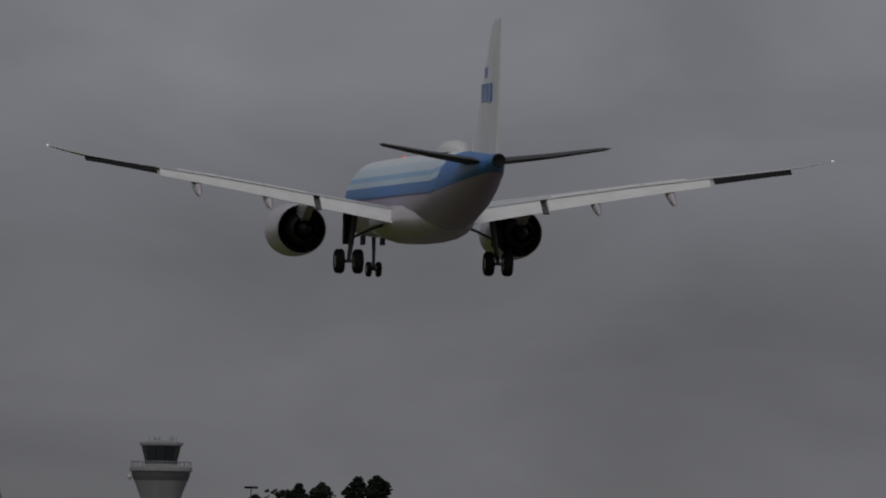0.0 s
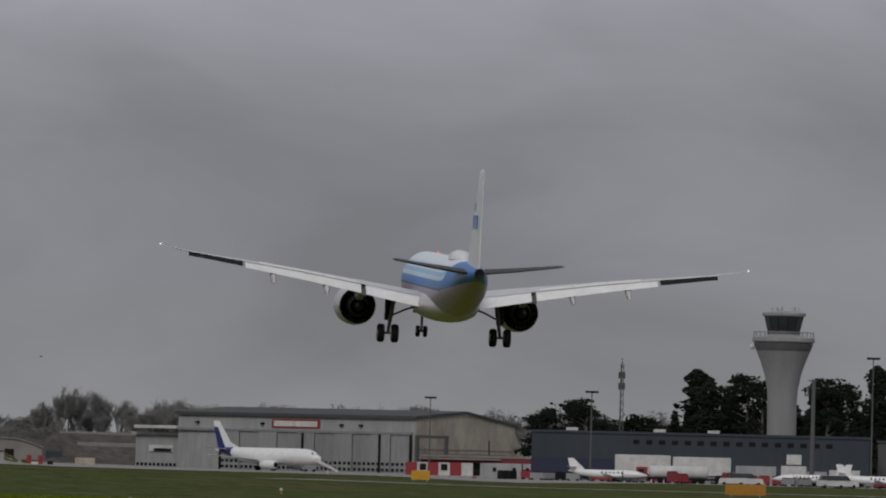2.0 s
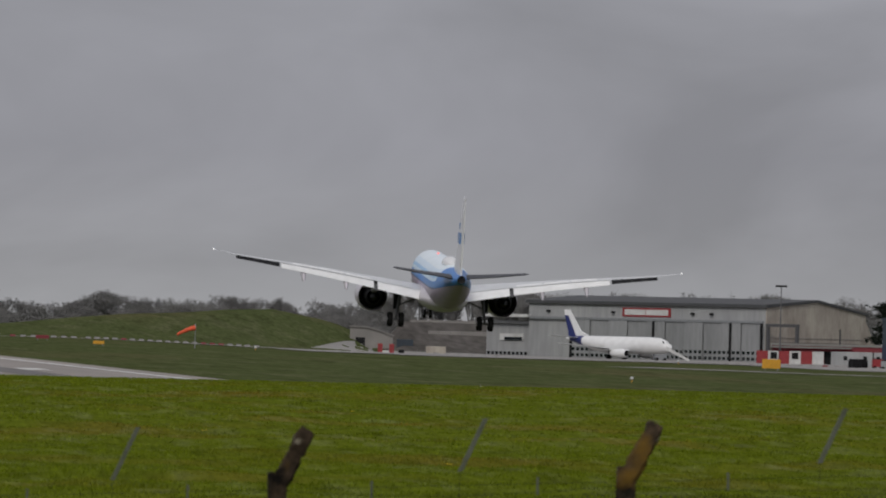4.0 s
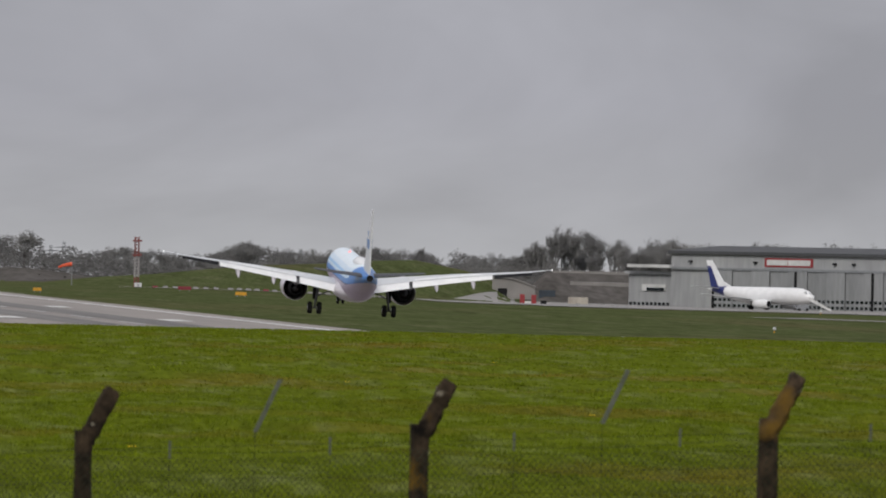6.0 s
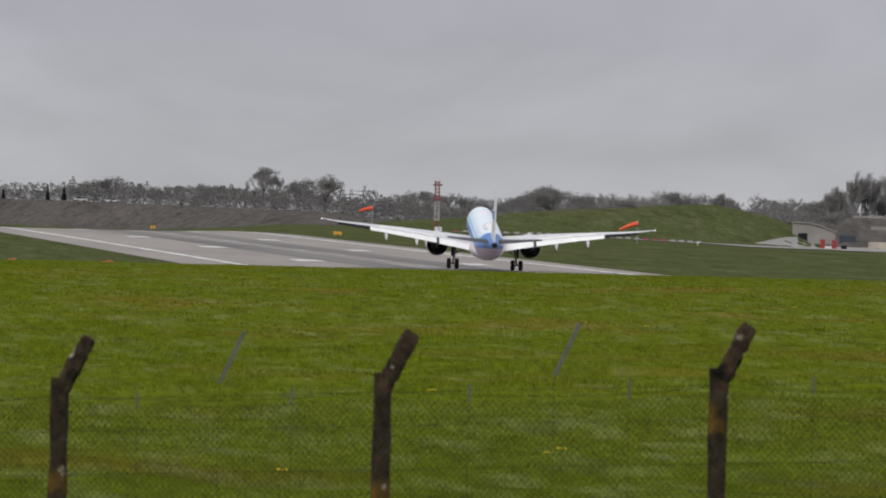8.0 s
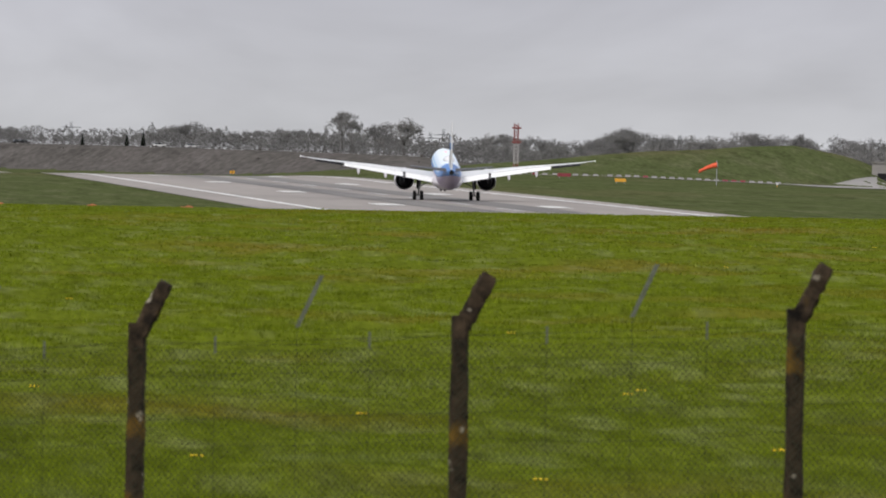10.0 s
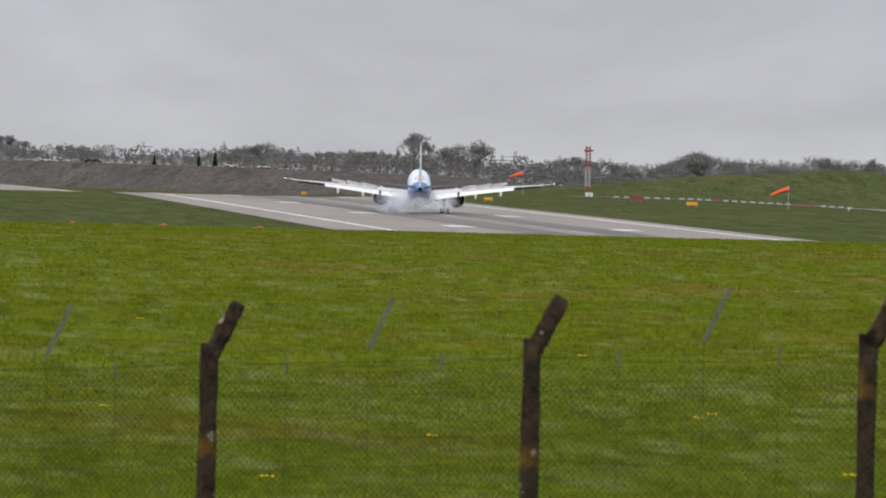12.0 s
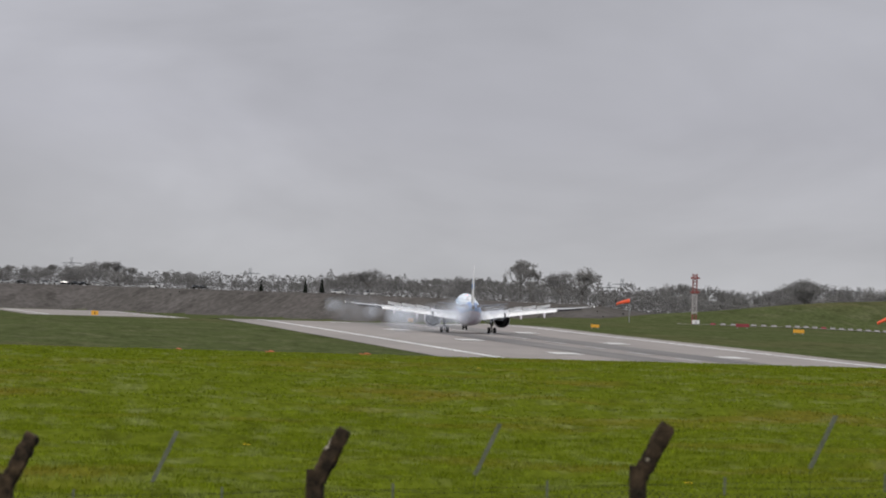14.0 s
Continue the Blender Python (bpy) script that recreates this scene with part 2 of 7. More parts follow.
M_MAROON = material("maroon_paint", (0.2, 0.02, 0.03), 0.6, scale=0.8)
M_PANEL = material("white_panel", (0.6, 0.6, 0.59), 0.55, color2=(0.46, 0.46, 0.45), scale=0.5)
M_YELLOW = material("sign_yellow", (0.6, 0.3, 0.015), 0.5, color2=(0.5, 0.25, 0.015), scale=2)
M_BARRIER = material("grubby_barrier_plastic", (0.28, 0.27, 0.265), 0.7, color2=(0.2, 0.195, 0.19), scale=1.5)
M_AMBER = material("sign_amber", (0.42, 0.19, 0.012), 0.6, color2=(0.33, 0.15, 0.012), scale=2)
M_ORANGE = material("windsock_orange", (0.75, 0.11, 0.04), 0.7, color2=(0.6, 0.08, 0.03), scale=1.5)
M_FADED = material("faded_orange_plastic", (0.4, 0.1, 0.03), 0.8, color2=(0.22, 0.1, 0.03), scale=5)
M_HOTEL = material("grey_white_render", (0.34, 0.34, 0.35), 0.8, color2=(0.27, 0.27, 0.28), scale=0.3)
M_MAST_RED = material("weathered_mast_red", (0.2, 0.055, 0.05), 0.7, scale=1)
M_MAST_WHITE = material("weathered_mast_white", (0.36, 0.34, 0.335), 0.7, scale=1)
M_TOWER = material("tower_concrete", (0.28, 0.28, 0.285), 0.85, color2=(0.23, 0.23, 0.235), scale=0.3, stretch=(1, 1, 0.15), fine=0.06)
M_TOWERDARK = material("tower_collar", (0.1, 0.1, 0.105), 0.7, scale=0.5)
M_BLUEGREY = material("slate_cladding", (0.028, 0.04, 0.054), 0.6, color2=(0.02, 0.03, 0.042), scale=0.1, stretch=(1, 1, 0.2))
M_NAVY = material("navy_cladding", (0.012, 0.02, 0.05), 0.5, color2=(0.01, 0.016, 0.04), scale=0.2)
# black parts, and the shade painted inside ducts and openings
M_BLACK = material("black_parts_and_shade", (0.012, 0.012, 0.013), 0.7, scale=2, spec=0.15)
M_GALV = material("galvanised_steel", (0.3, 0.31, 0.32), 0.5, 0.5, scale=2)
M_TAILBLUE = material("freighter_tail_blue", (0.02, 0.03, 0.14), 0.4, scale=1)


def glow(name, color, strength):
    m = bpy.data.materials.new(name)
    m.use_nodes = True
    b = m.node_tree.nodes["Principled BSDF"]
    b.inputs["Base Color"].default_value = (*color, 1)
    b.inputs["Emission Color"].default_value = (*color, 1)
    b.inputs["Emission Strength"].default_value = strength
    return m


M_NAV = glow("strobe_lens", (1, 1, 1), 0.7)
M_BEACON = glow("beacon_lens", (1, 0.08, 0.05), 3)


def livery():
    """Fuselage paint: sky-blue above with the sky's sheen painted as pale bands, a white and a dark-blue line, light
    grey below tinted mauve against green bounce; the blue sweeps down at the tail.
    """
    m = bpy.data.materials.new("livery_with_sheen")
    m.use_nodes = True
    n, l = m.node_tree.nodes, m.node_tree.links
    b = n["Principled BSDF"]
    b.inputs["Roughness"].default_value, b.inputs["Coat Weight"].default_value = 0.42, 0.12
    b.inputs["Coat Roughness"].default_value = 0.2
    b.inputs["Specular IOR Level"].default_value = 0.35
    tc = n.new("ShaderNodeTexCoord")
    sep = n.new("ShaderNodeSeparateXYZ")
    l.new(tc.outputs["Object"], sep.inputs[0])

    def math_node(op, a, c):
        k = n.new("ShaderNodeMath")
        k.operation = op
        for i, v in enumerate((a, c)):
            if isinstance(v, float):
                k.inputs[i].default_value = v
            else:
                l.new(v, k.inputs[i])
        return k.outputs[0]

    # height above the paint line, which drops towards the tail
    aft = math_node("MAXIMUM", math_node("MULTIPLY", math_node("ADD", sep.outputs["Y"], 10.5), -1.0), 0.0)
    line = math_node("SUBTRACT", 3.25, math_node("MULTIPLY", aft, -0.085))
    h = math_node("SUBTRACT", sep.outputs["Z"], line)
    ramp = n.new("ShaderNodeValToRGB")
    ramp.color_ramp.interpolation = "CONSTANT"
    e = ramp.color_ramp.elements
    # belly grey tinted mauve to cancel the green light bounced off the grass
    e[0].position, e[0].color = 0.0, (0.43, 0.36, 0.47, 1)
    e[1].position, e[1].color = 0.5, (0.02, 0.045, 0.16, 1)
    # bands paler towards the roof: sky sheen put into the colour
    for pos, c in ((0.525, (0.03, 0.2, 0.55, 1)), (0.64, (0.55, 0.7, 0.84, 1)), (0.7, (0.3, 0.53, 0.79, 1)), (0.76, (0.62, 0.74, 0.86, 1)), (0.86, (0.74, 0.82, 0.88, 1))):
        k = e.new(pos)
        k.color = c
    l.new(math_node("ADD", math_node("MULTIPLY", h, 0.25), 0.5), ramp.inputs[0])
    no = n.new("ShaderNodeTexNoise")
    no.inputs["Scale"].default_value, no.inputs["Detail"].default_value = 0.9, 6
    l.new(tc.outputs["Object"], no.inputs["Vector"])
    mr = n.new("ShaderNodeMapRange")
    mr.inputs["To Min"].default_value, mr.inputs["To Max"].default_value = 0.86, 1.1
    l.new(no.outputs["Fac"], mr.inputs["Value"])
    mix = n.new("ShaderNodeMix")
    mix.data_type, mix.blend_type = "RGBA", "MULTIPLY"
    mix.inputs[0].default_value = 1.0
    # deep blue sweep over the tail, the plain livery colour without painted sheen
    sweep = n.new("ShaderNodeMix")
    sweep.data_type = "RGBA"
    over = math_node("GREATER_THAN", h, 0.02)
    on = math_node("GREATER_THAN", math_node("ADD", math_node("MULTIPLY", sep.outputs["Y"], -1.0), math_node("MULTIPLY", h, -0.9)), 11.6)
    l.new(math_node("MULTIPLY", over, on), sweep.inputs[0])
    l.new(ramp.outputs[0], sweep.inputs[6])
    sweep.inputs[7].default_value = (0.02, 0.17, 0.5, 1)
    l.new(sweep.outputs[2], mix.inputs[6])
    l.new(mr.outputs[0], mix.inputs[7])
    l.new(mix.outputs[2], b.inputs["Base Color"])
    return m


M_LIVERY = livery()


# ---- mesh tools ----
class Shape:
    """Collects faces of one part."""

    def __init__(self, scale=1.0):
        self.v, self.f, self.s = [], [], scale

    def add(self, verts, faces):
        k = len(self.v)
        self.v += [tuple(c * self.s for c in p) for p in verts]
        self.f += [tuple(k + i for i in f) for f in faces]
        return self

    def box(self, x0, x1, y0, y1, z0, z1, bevel=0.0):
        if bevel:
            b = bevel
            ring = [(x0 + b, y0), (x1 - b, y0), (x1, y0 + b), (x1, y1 - b), (x1 - b, y1), (x0 + b, y1), (x0, y1 - b), (x0, y0 + b)]
            inner = [(x0 + 2 * b, y0 + b), (x1 - 2 * b, y0 + b), (x1 - b, y0 + 2 * b), (x1 - b, y1 - 2 * b), (x1 - 2 * b, y1 - b), (x0 + 2 * b, y1 - b), (x0 + b, y1 - 2 * b), (x0 + b, y0 + 2 * b)]
            return self.loft([[(x, y, z0) for x, y in ring], [(x, y, z1 - b) for x, y in ring], [(x, y, z1) for x, y in inner]])
        return self.add([(x0, y0, z0), (x1, y0, z0), (x1, y1, z0), (x0, y1, z0), (x0, y0, z1), (x1, y0, z1), (x1, y1, z1), (x0, y1, z1)],
                        [(3, 2, 1, 0), (4, 5, 6, 7), (0, 1, 5, 4), (1, 2, 6, 5), (2, 3, 7, 6), (3, 0, 4, 7)])

    def loft(self, rings, caps=True, closed=True):
        n = len(rings[0])
        verts = [p for r in rings for p in r]
        faces = []
        for i in range(len(rings) - 1):
            for j in range(n if closed else n - 1):
                a, b = i * n + j, i * n + (j + 1) % n
                faces.append((a, b, b + n, a + n))
        if caps:
            faces.append(tuple(reversed(range(n))))
            faces.append(tuple(range((len(rings) - 1) * n, len(rings) * n)))
        return self.add(verts, faces)

    def tube(self, path, radii, n=8, caps=True):
        """A round bar through the points of path."""
        path = [Vector(p) for p in path]
        if not hasattr(radii, "__len__"):
            radii = [radii] * len(path)
        rings = []
        for i, p in enumerate(path):
            d = (path[min(i + 1, len(path) - 1)] - path[max(i - 1, 0)]).normalized()
            a = d.orthogonal() if abs(d.z) > 0.9 else d.cross(Vector((0, 0, 1)))
            a.normalize()
            b = d.cross(a)
            rings.append([tuple(p + (a * math.cos(2 * math.pi * k / n) + b * math.sin(2 * math.pi * k / n)) * radii[i]) for k in range(n)])
        return self.loft(rings, caps)

    def lathe(self, profile, axis="z", centre=(0, 0, 0), n=24, caps=False):
        """Turns (radius, along) pairs round an axis."""
        rings = []
        for r, h in profile:
            ring = []
            for k in range(n):
                c, s = math.cos(2 * math.pi * k / n) * r, math.sin(2 * math.pi * k / n) * r
                q = {"z": (c, s, h), "y": (c, h, s), "x": (h, c, s)}[axis]
                ring.append(tuple(q[i] + centre[i] for i in range(3)))
            rings.append(ring)
        return self.loft(rings, caps)


def solid(name, shape, mat, parent=None, label="", smooth=False, kind=""):
    """Links a shape as one mesh object, under parent if given."""
    me = bpy.data.meshes.new(name)
    me.from_pydata(shape.v, [], shape.f)
    me.materials.append(mat)
    bm = bmesh.new()
    bm.from_mesh(me)
    bmesh.ops.recalc_face_normals(bm, faces=bm.faces)
    bm.to_mesh(me)
    bm.free()
    if smooth:
        me.polygons.foreach_set("use_smooth", [True] * len(me.polygons))
        me.set_sharp_from_angle(angle=radians(40))
    ob = new(name, me)
    ob.parent = parent
    return tagged(ob, label, kind=kind)


def thing(name, label, category, m=None, group="", kind=""):
    """An Empty at a thing's base."""
    ob = new(name)
    ob.empty_display_size = 0.3
    if m is not None:
        ob.matrix_basis = m
    return tagged(ob, label, category, group, kind)


def smooth01(a, b, x):
    t = np.clip((x - a) / (b - a), 0, 1)
    return t * t * (3 - 2 * t)


def polar(az, d, z=None):
    """A place by its bearing in degrees and distance; on the ground unless z is given."""
    x, y = d * math.sin(radians(az)), d * math.cos(radians(az))
    return (x, y, float(ground_z(x, y)) if z is None else z)
# ---- ground ----
NEAR_D, NEAR_Z = [0, 30, 60, 75, 90, 200, 400, 520, 580, 640, 760, 900, 1000, 1150, 1300, 1450], [3.3, 2.7, 1.75, 1.3, 1.15, 1.2, 1.5, 1.78, 1.82, 1.5, 0.2, -0.5, -0.05, 0.62, 1.27, 1.85]
LEFT_D, LEFT_Z = [1450, 1500, 1600, 1900, 2400, 2950, 3700, 5200], [1.85, 1.93, 1.6, -0.2, -1.8, -0.9, -0.5, 0.5]

MOUND_AZ, MOUND_Z = [4.5, 4.7, 5.08, 5.43, 5.77, 6.11, 6.46, 6.69, 7.0, 7.14, 7.35, 7.49, 7.65], [-20.0, 2.6, 4.4, 5.4, 6.8, 7.9, 8.5, 9.3, 9.7, 8.8, 7.3, 5.5, 0.0]


def lump(x, y, size, seed):
    """Smooth random swelling of the turf, -1 to 1, on a lattice of that size."""
    u, v = x / size + seed * 7.13, y / size + seed * 3.71
    i, j = np.floor(u), np.floor(v)
    f, g = u - i, v - j
    f, g = f * f * (3 - 2 * f), g * g * (3 - 2 * g)

    def h(a, b):
        s = np.sin(a * 127.1 + b * 311.7 + seed) * 43758.5453
        return 2 * (s - np.floor(s)) - 1

    return (h(i, j) * (1 - f) + h(i + 1, j) * f) * (1 - g) + (h(i, j + 1) * (1 - f) + h(i + 1, j + 1) * f) * g


def ground_z(x, y):
    """Height of the land: a field that swells to a low crest, the runway's long hump, a grassed mound and a far embankment."""
    x, y = np.asarray(x, float), np.asarray(y, float)
    d = np.hypot(x, y)
    az = np.degrees(np.arctan2(x, y))
    near = np.interp(d, NEAR_D, NEAR_Z)
    left = np.where(d < 1450, near, np.interp(d, LEFT_D, LEFT_Z))
    far = np.interp(az, [4, 6, 7.2, 9, 10.5, 20, 40], [2.8, 2.4, 1.2, 0.15, 0.3, 0.2, 0.2])
    k = smooth01(1300, 1900, d)
    right = np.where(d < 1450, near, 1.85) * (1 - k) + far * k
    w = smooth01(3.3, 4.6, az)
    z = left * (1 - w) + right * w
    z = z - 0.9 * smooth01(9.2, 10.9, az) * smooth01(1150, 1420, d) * (1 - smooth01(1500, 1800, d))
    # cross fall of the near field, rising to the right
    z = z + 0.012 * np.clip(x - 7, -40, 40) * (1 - smooth01(60, 260, d))
    mound = smooth01(1900, 2060, d) * (1 - smooth01(2350, 2500, d))
    z = z + np.maximum(0, np.interp(az, MOUND_AZ, MOUND_Z) - z) * mound
    # grassed bank between the mound and the hangar
    terrace = smooth01(7.6, 7.82, az) * (1 - smooth01(8.45, 8.6, az)) * smooth01(2262, 2330, d) * (1 - smooth01(2365, 2400, d))
    z = z + 7.4 * terrace
    ridge = np.interp(az, [1.5, 3, 4.6], [3900, 3300, 2650])
    top = np.interp(az, [1.5, 3, 4.6], [9.6, 8.3, 6.3])
    bank = smooth01(0, 1, (d - ridge + 150) / 170) * (1 - smooth01(4.6, 5.4, az))
    z = z * (1 - bank) + top * bank
    near = smooth01(88, 96, d) * (1 - smooth01(480, 600, d))
    z = z + near * (0.15 * lump(x, y, 6.5, 1) + 0.11 * lump(x, y, 2.7, 2) + 0.06 * lump(x, y, 1.2, 3))
    return z + 0.05 * np.sin(x * 0.21 + 1.3) * np.sin(y * 0.057) * smooth01(90, 120, d) * (1 - smooth01(500, 560, d))


def grid_mesh(name, pts, mats, face_mat=None):
    """A sheet from an array rows x columns x 3."""
    r, c, _ = pts.shape
    idx = np.arange(r * c).reshape(r, c)
    quads = np.stack([idx[:-1, :-1], idx[:-1, 1:], idx[1:, 1:], idx[1:, :-1]], -1).reshape(-1, 4)
    me = bpy.data.meshes.new(name)
    me.from_pydata(pts.reshape(-1, 3).tolist(), [], quads.tolist())
    for m in mats:
        me.materials.append(m)
    if face_mat is not None:
        me.polygons.foreach_set("material_index", face_mat.reshape(-1).astype(np.int32))
    me.polygons.foreach_set("use_smooth", np.ones(len(me.polygons), bool))
    me.update()
    return new(name, me)


def build_ground():
    az = np.concatenate([np.linspace(-180, -6, 50), np.concatenate([np.arange(-5.5, 1, 0.25), np.arange(1, 12.5, 0.1), np.arange(12.5, 16.6, 0.2)]), np.linspace(17, 180, 45)])
    d = np.concatenate([[0.01], np.arange(5, 86, 3), np.arange(86, 200, 0.5), np.arange(200, 400, 1.0), np.arange(400, 700, 4), np.arange(700, 1600, 15), np.arange(1600, 4200, 30), [4400, 4700, 5200, 7000]])
    a, dd = np.meshgrid(np.radians(az), d)
    x, y = dd * np.sin(a), dd * np.cos(a)
    pts = np.stack([x, y, ground_z(x, y)], -1)
    mid = (dd[:-1, :-1] + dd[1:, 1:]) / 2
    azd = np.degrees((a[:-1, :-1] + a[1:, 1:]) / 2)
    zone = np.where(mid < 620, 0, 1)
    # unseen rough dry land, added to keep green bounce off the airliner's belly
    cx, cy = mid * np.sin(np.radians(azd)), mid * np.cos(np.radians(azd))
    edge = 27 + 0.15 * cy + 0.3 * np.maximum(cy - 490, 0) + 5 * np.sin(cy * 0.031) + 3 * np.sin(cy * 0.083 + 1)
    zone = np.where((mid < 620) & ((cx > edge) | (cx < -14 - 0.02 * cy) | (cy < 40)), 2, zone)
    ridge = np.interp(azd, [1.5, 3, 4.6], [3900, 3300, 2650])
    zone = np.where((mid > ridge - 160) & (azd < 5.2), 2, zone)
    zone = np.where((mid > 2240) & (mid < 2420) & (azd > 7.5) & (azd < 8.7), 2, zone)
    # faces wound to look up
    ob = grid_mesh("ground", pts[:, ::-1], [M_FIELD, M_AIRFIELD, M_SCRUB], zone[:, ::-1])
    tagged(ob, "rolling airfield grass reaching to the horizon", "ground", kind="structure")


def strip(name, x0, x1, y0, y1, lift, mat, nx=2, step=20.0, kind="structure", label="", category="road", parent=None):
    """A flat band along the runway that follows the land."""
    ny = max(2, int((y1 - y0) / step) + 1)
    xs, ys = np.meshgrid(np.linspace(x0, x1, nx), np.linspace(y0, y1, ny))
    pts = np.stack([xs, ys, ground_z(xs, ys) + lift], -1)
    ob = grid_mesh(name, pts, [mat])
    ob.parent = parent
    if parent is None:
        tagged(ob, label, category, kind=kind)
    return ob


RUNWAY_X = 90.0
build_ground()
runway = strip("runway", RUNWAY_X - 27.3, RUNWAY_X + 22.6, 800, 3640, 0.06, M_ASPHALT, 12, 12.0, label="pale worn asphalt runway with white markings", category="runway")


def build_markings():
    for x in (69.0, 108.2):
        strip("side_stripe", x - 0.45, x + 0.45, 830, 3630, 0.1, M_PAINT, 2, 12.0, parent=runway)
    for x, w in ((80.6, 1.5), (98.9, 1.3)):
        for k in range(5):
            y = 868 + 151 * k
            strip("touchdown_bar", x - w, x + w, y - 9, y + 9, 0.11, M_PAINT, 2, 8.0, parent=runway)
    for k in range(47):
        strip("centre_dash", 90.2, 91.1, 848 + 60 * k, 875 + 60 * k, 0.11, M_WORN_PAINT, 2, 10.0, parent=runway)
    for s in (-1, 1):
        strip("rubber_streak", RUNWAY_X + s * 4.5 - 2.6, RUNWAY_X + s * 4.5 + 2.6, 960, 1490, 0.085, M_RUBBER, 5, 12.0, parent=runway)


build_markings()


def arc_strip(name, az0, d0, az1, d1, width, mat, label, lift=0.07):
    """A taxiway or service road between two places, following the land."""
    p, q = Vector(polar(az0, d0)[:2]), Vector(polar(az1, d1)[:2])
    side = (q - p).normalized().orthogonal() * width / 2
    n = max(4, int((q - p).length / 12))
    pts = np.zeros((n, 5, 3))
    for i in range(n):
        for j in range(5):
            c = p.lerp(q, i / (n - 1)) + side * (j / 2 - 1)
            pts[i, j] = (c.x, c.y, float(ground_z(c.x, c.y)) + lift)
    return tagged(grid_mesh(name, pts, [mat]), label, "road", kind="structure")




def build_apron():
    """Concrete that runs as a narrow road past the mound and widens before the hangars."""
    az = np.arange(5.2, 16.6, 0.05)
    near = np.interp(az, [5.2, 6.5, 7.0, 7.2, 7.5, 7.8, 8.5, 9.45, 10.3, 11.5, 16.6], [1872, 1868, 1850, 1700, 1520, 1425, 1405, 1395, 1500, 1720, 1720])
    far = np.interp(az, [5.2, 6.5, 7.0, 7.2, 7.5, 7.7, 8.2, 12, 16.6], [1896, 1906, 1912, 1915, 1980, 2140, 2200, 2200, 2165])
    k = np.linspace(0, 1, 48)[:, None]
    d = near * (1 - k) + far * k
    x, y = d * np.sin(np.radians(az)), d * np.cos(np.radians(az))
    ob = grid_mesh("apron", np.stack([x, y, ground_z(x, y) + 0.1], -1)[:, ::-1], [M_CONCRETE_APRON])
    tagged(ob, "worn concrete apron and taxiway before the hangars", "road", kind="structure")


build_apron()
arc_strip("taxiway", 9.2, 1270, 16.0, 1180, 14, M_CONCRETE_APRON, "narrow pale taxiway between grass strips")
# ---- the landing airliner ----
S = 0.972


def airfoil(x, le, te, z, t, n=7):
    """A closed section at span x between leading and trailing edge, t thick."""
    up, lo = [], []
    for i in range(n):
        k = i / (n - 1)
        y = le + (te - le) * k
        h = t * (2.6 * math.sqrt(max(k, 0)) * (1 - k) ** 0.9 + 0.02)
        up.append((x, y, z + h * 0.62))
        lo.append((x, y, z - h * 0.42))
    return up + list(reversed(lo))


def fuselage_rings():
    prof = [(19.9, 0.06, 2.78, 2.66), (19.6, 0.34, 3.05, 2.36), (19.0, 0.72, 3.42, 2.08), (18.0, 1.05, 3.9, 1.9), (16.8, 1.28, 4.65, 1.85), (15.4, 1.44, 5.1, 1.8), (14, 1.505, 5.28, 1.78),
            (8, 1.53, 5.3, 1.76), (0, 1.53, 5.3, 1.76), (-6, 1.53, 5.3, 1.77), (-9, 1.5, 5.28, 1.9), (-12, 1.36, 5.22, 2.36), (-15, 1.1, 5.14, 2.95), (-17.5, 0.84, 5.05, 3.5), (-19.6, 0.55, 4.93, 3.98), (-21.0, 0.34, 4.9, 4.3), (-21.5, 0.27, 4.88, 4.36)]
    rings = []
    for y, w, zt, zb in prof:
        c, h = (zt + zb) / 2, (zt - zb) / 2
        ring = []
        for k in range(28):
            a = 2 * math.pi * k / 28
            ring.append((w * math.copysign(abs(math.cos(a)) ** 0.95, math.cos(a)), y, c + h * math.sin(a)))
        rings.append(ring)
    return rings


def wheel(name, x, y, z, r, w, parent):
    """Tyre with rounded shoulders, and its rim."""
    w2 = w / 2
    tyre = solid(name, Shape(S).lathe([(r * 0.55, -w2 * 0.8), (r * 0.85, -w2), (r * 0.97, -w2 * 0.7), (r, -w2 * 0.3), (r, w2 * 0.3), (r * 0.97, w2 * 0.7), (r * 0.85, w2), (r * 0.55, w2 * 0.8)], "x", (0, 0, 0), 20, True), M_TYRE, parent, "black rubber tyre", True)
    tyre.matrix_basis = pose(x * S, y * S, z * S)
    solid("rim", Shape(S).lathe([(r * 0.5, -w2 * 0.86), (r * 0.3, -w2 * 0.95), (r * 0.12, -w2 * 1.05), (r * 0.12, w2 * 1.05), (r * 0.3, w2 * 0.95), (r * 0.5, w2 * 0.86)], "x", (0, 0, 0), 12, True), M_RIM, tyre, "metal wheel rim")
    return tyre


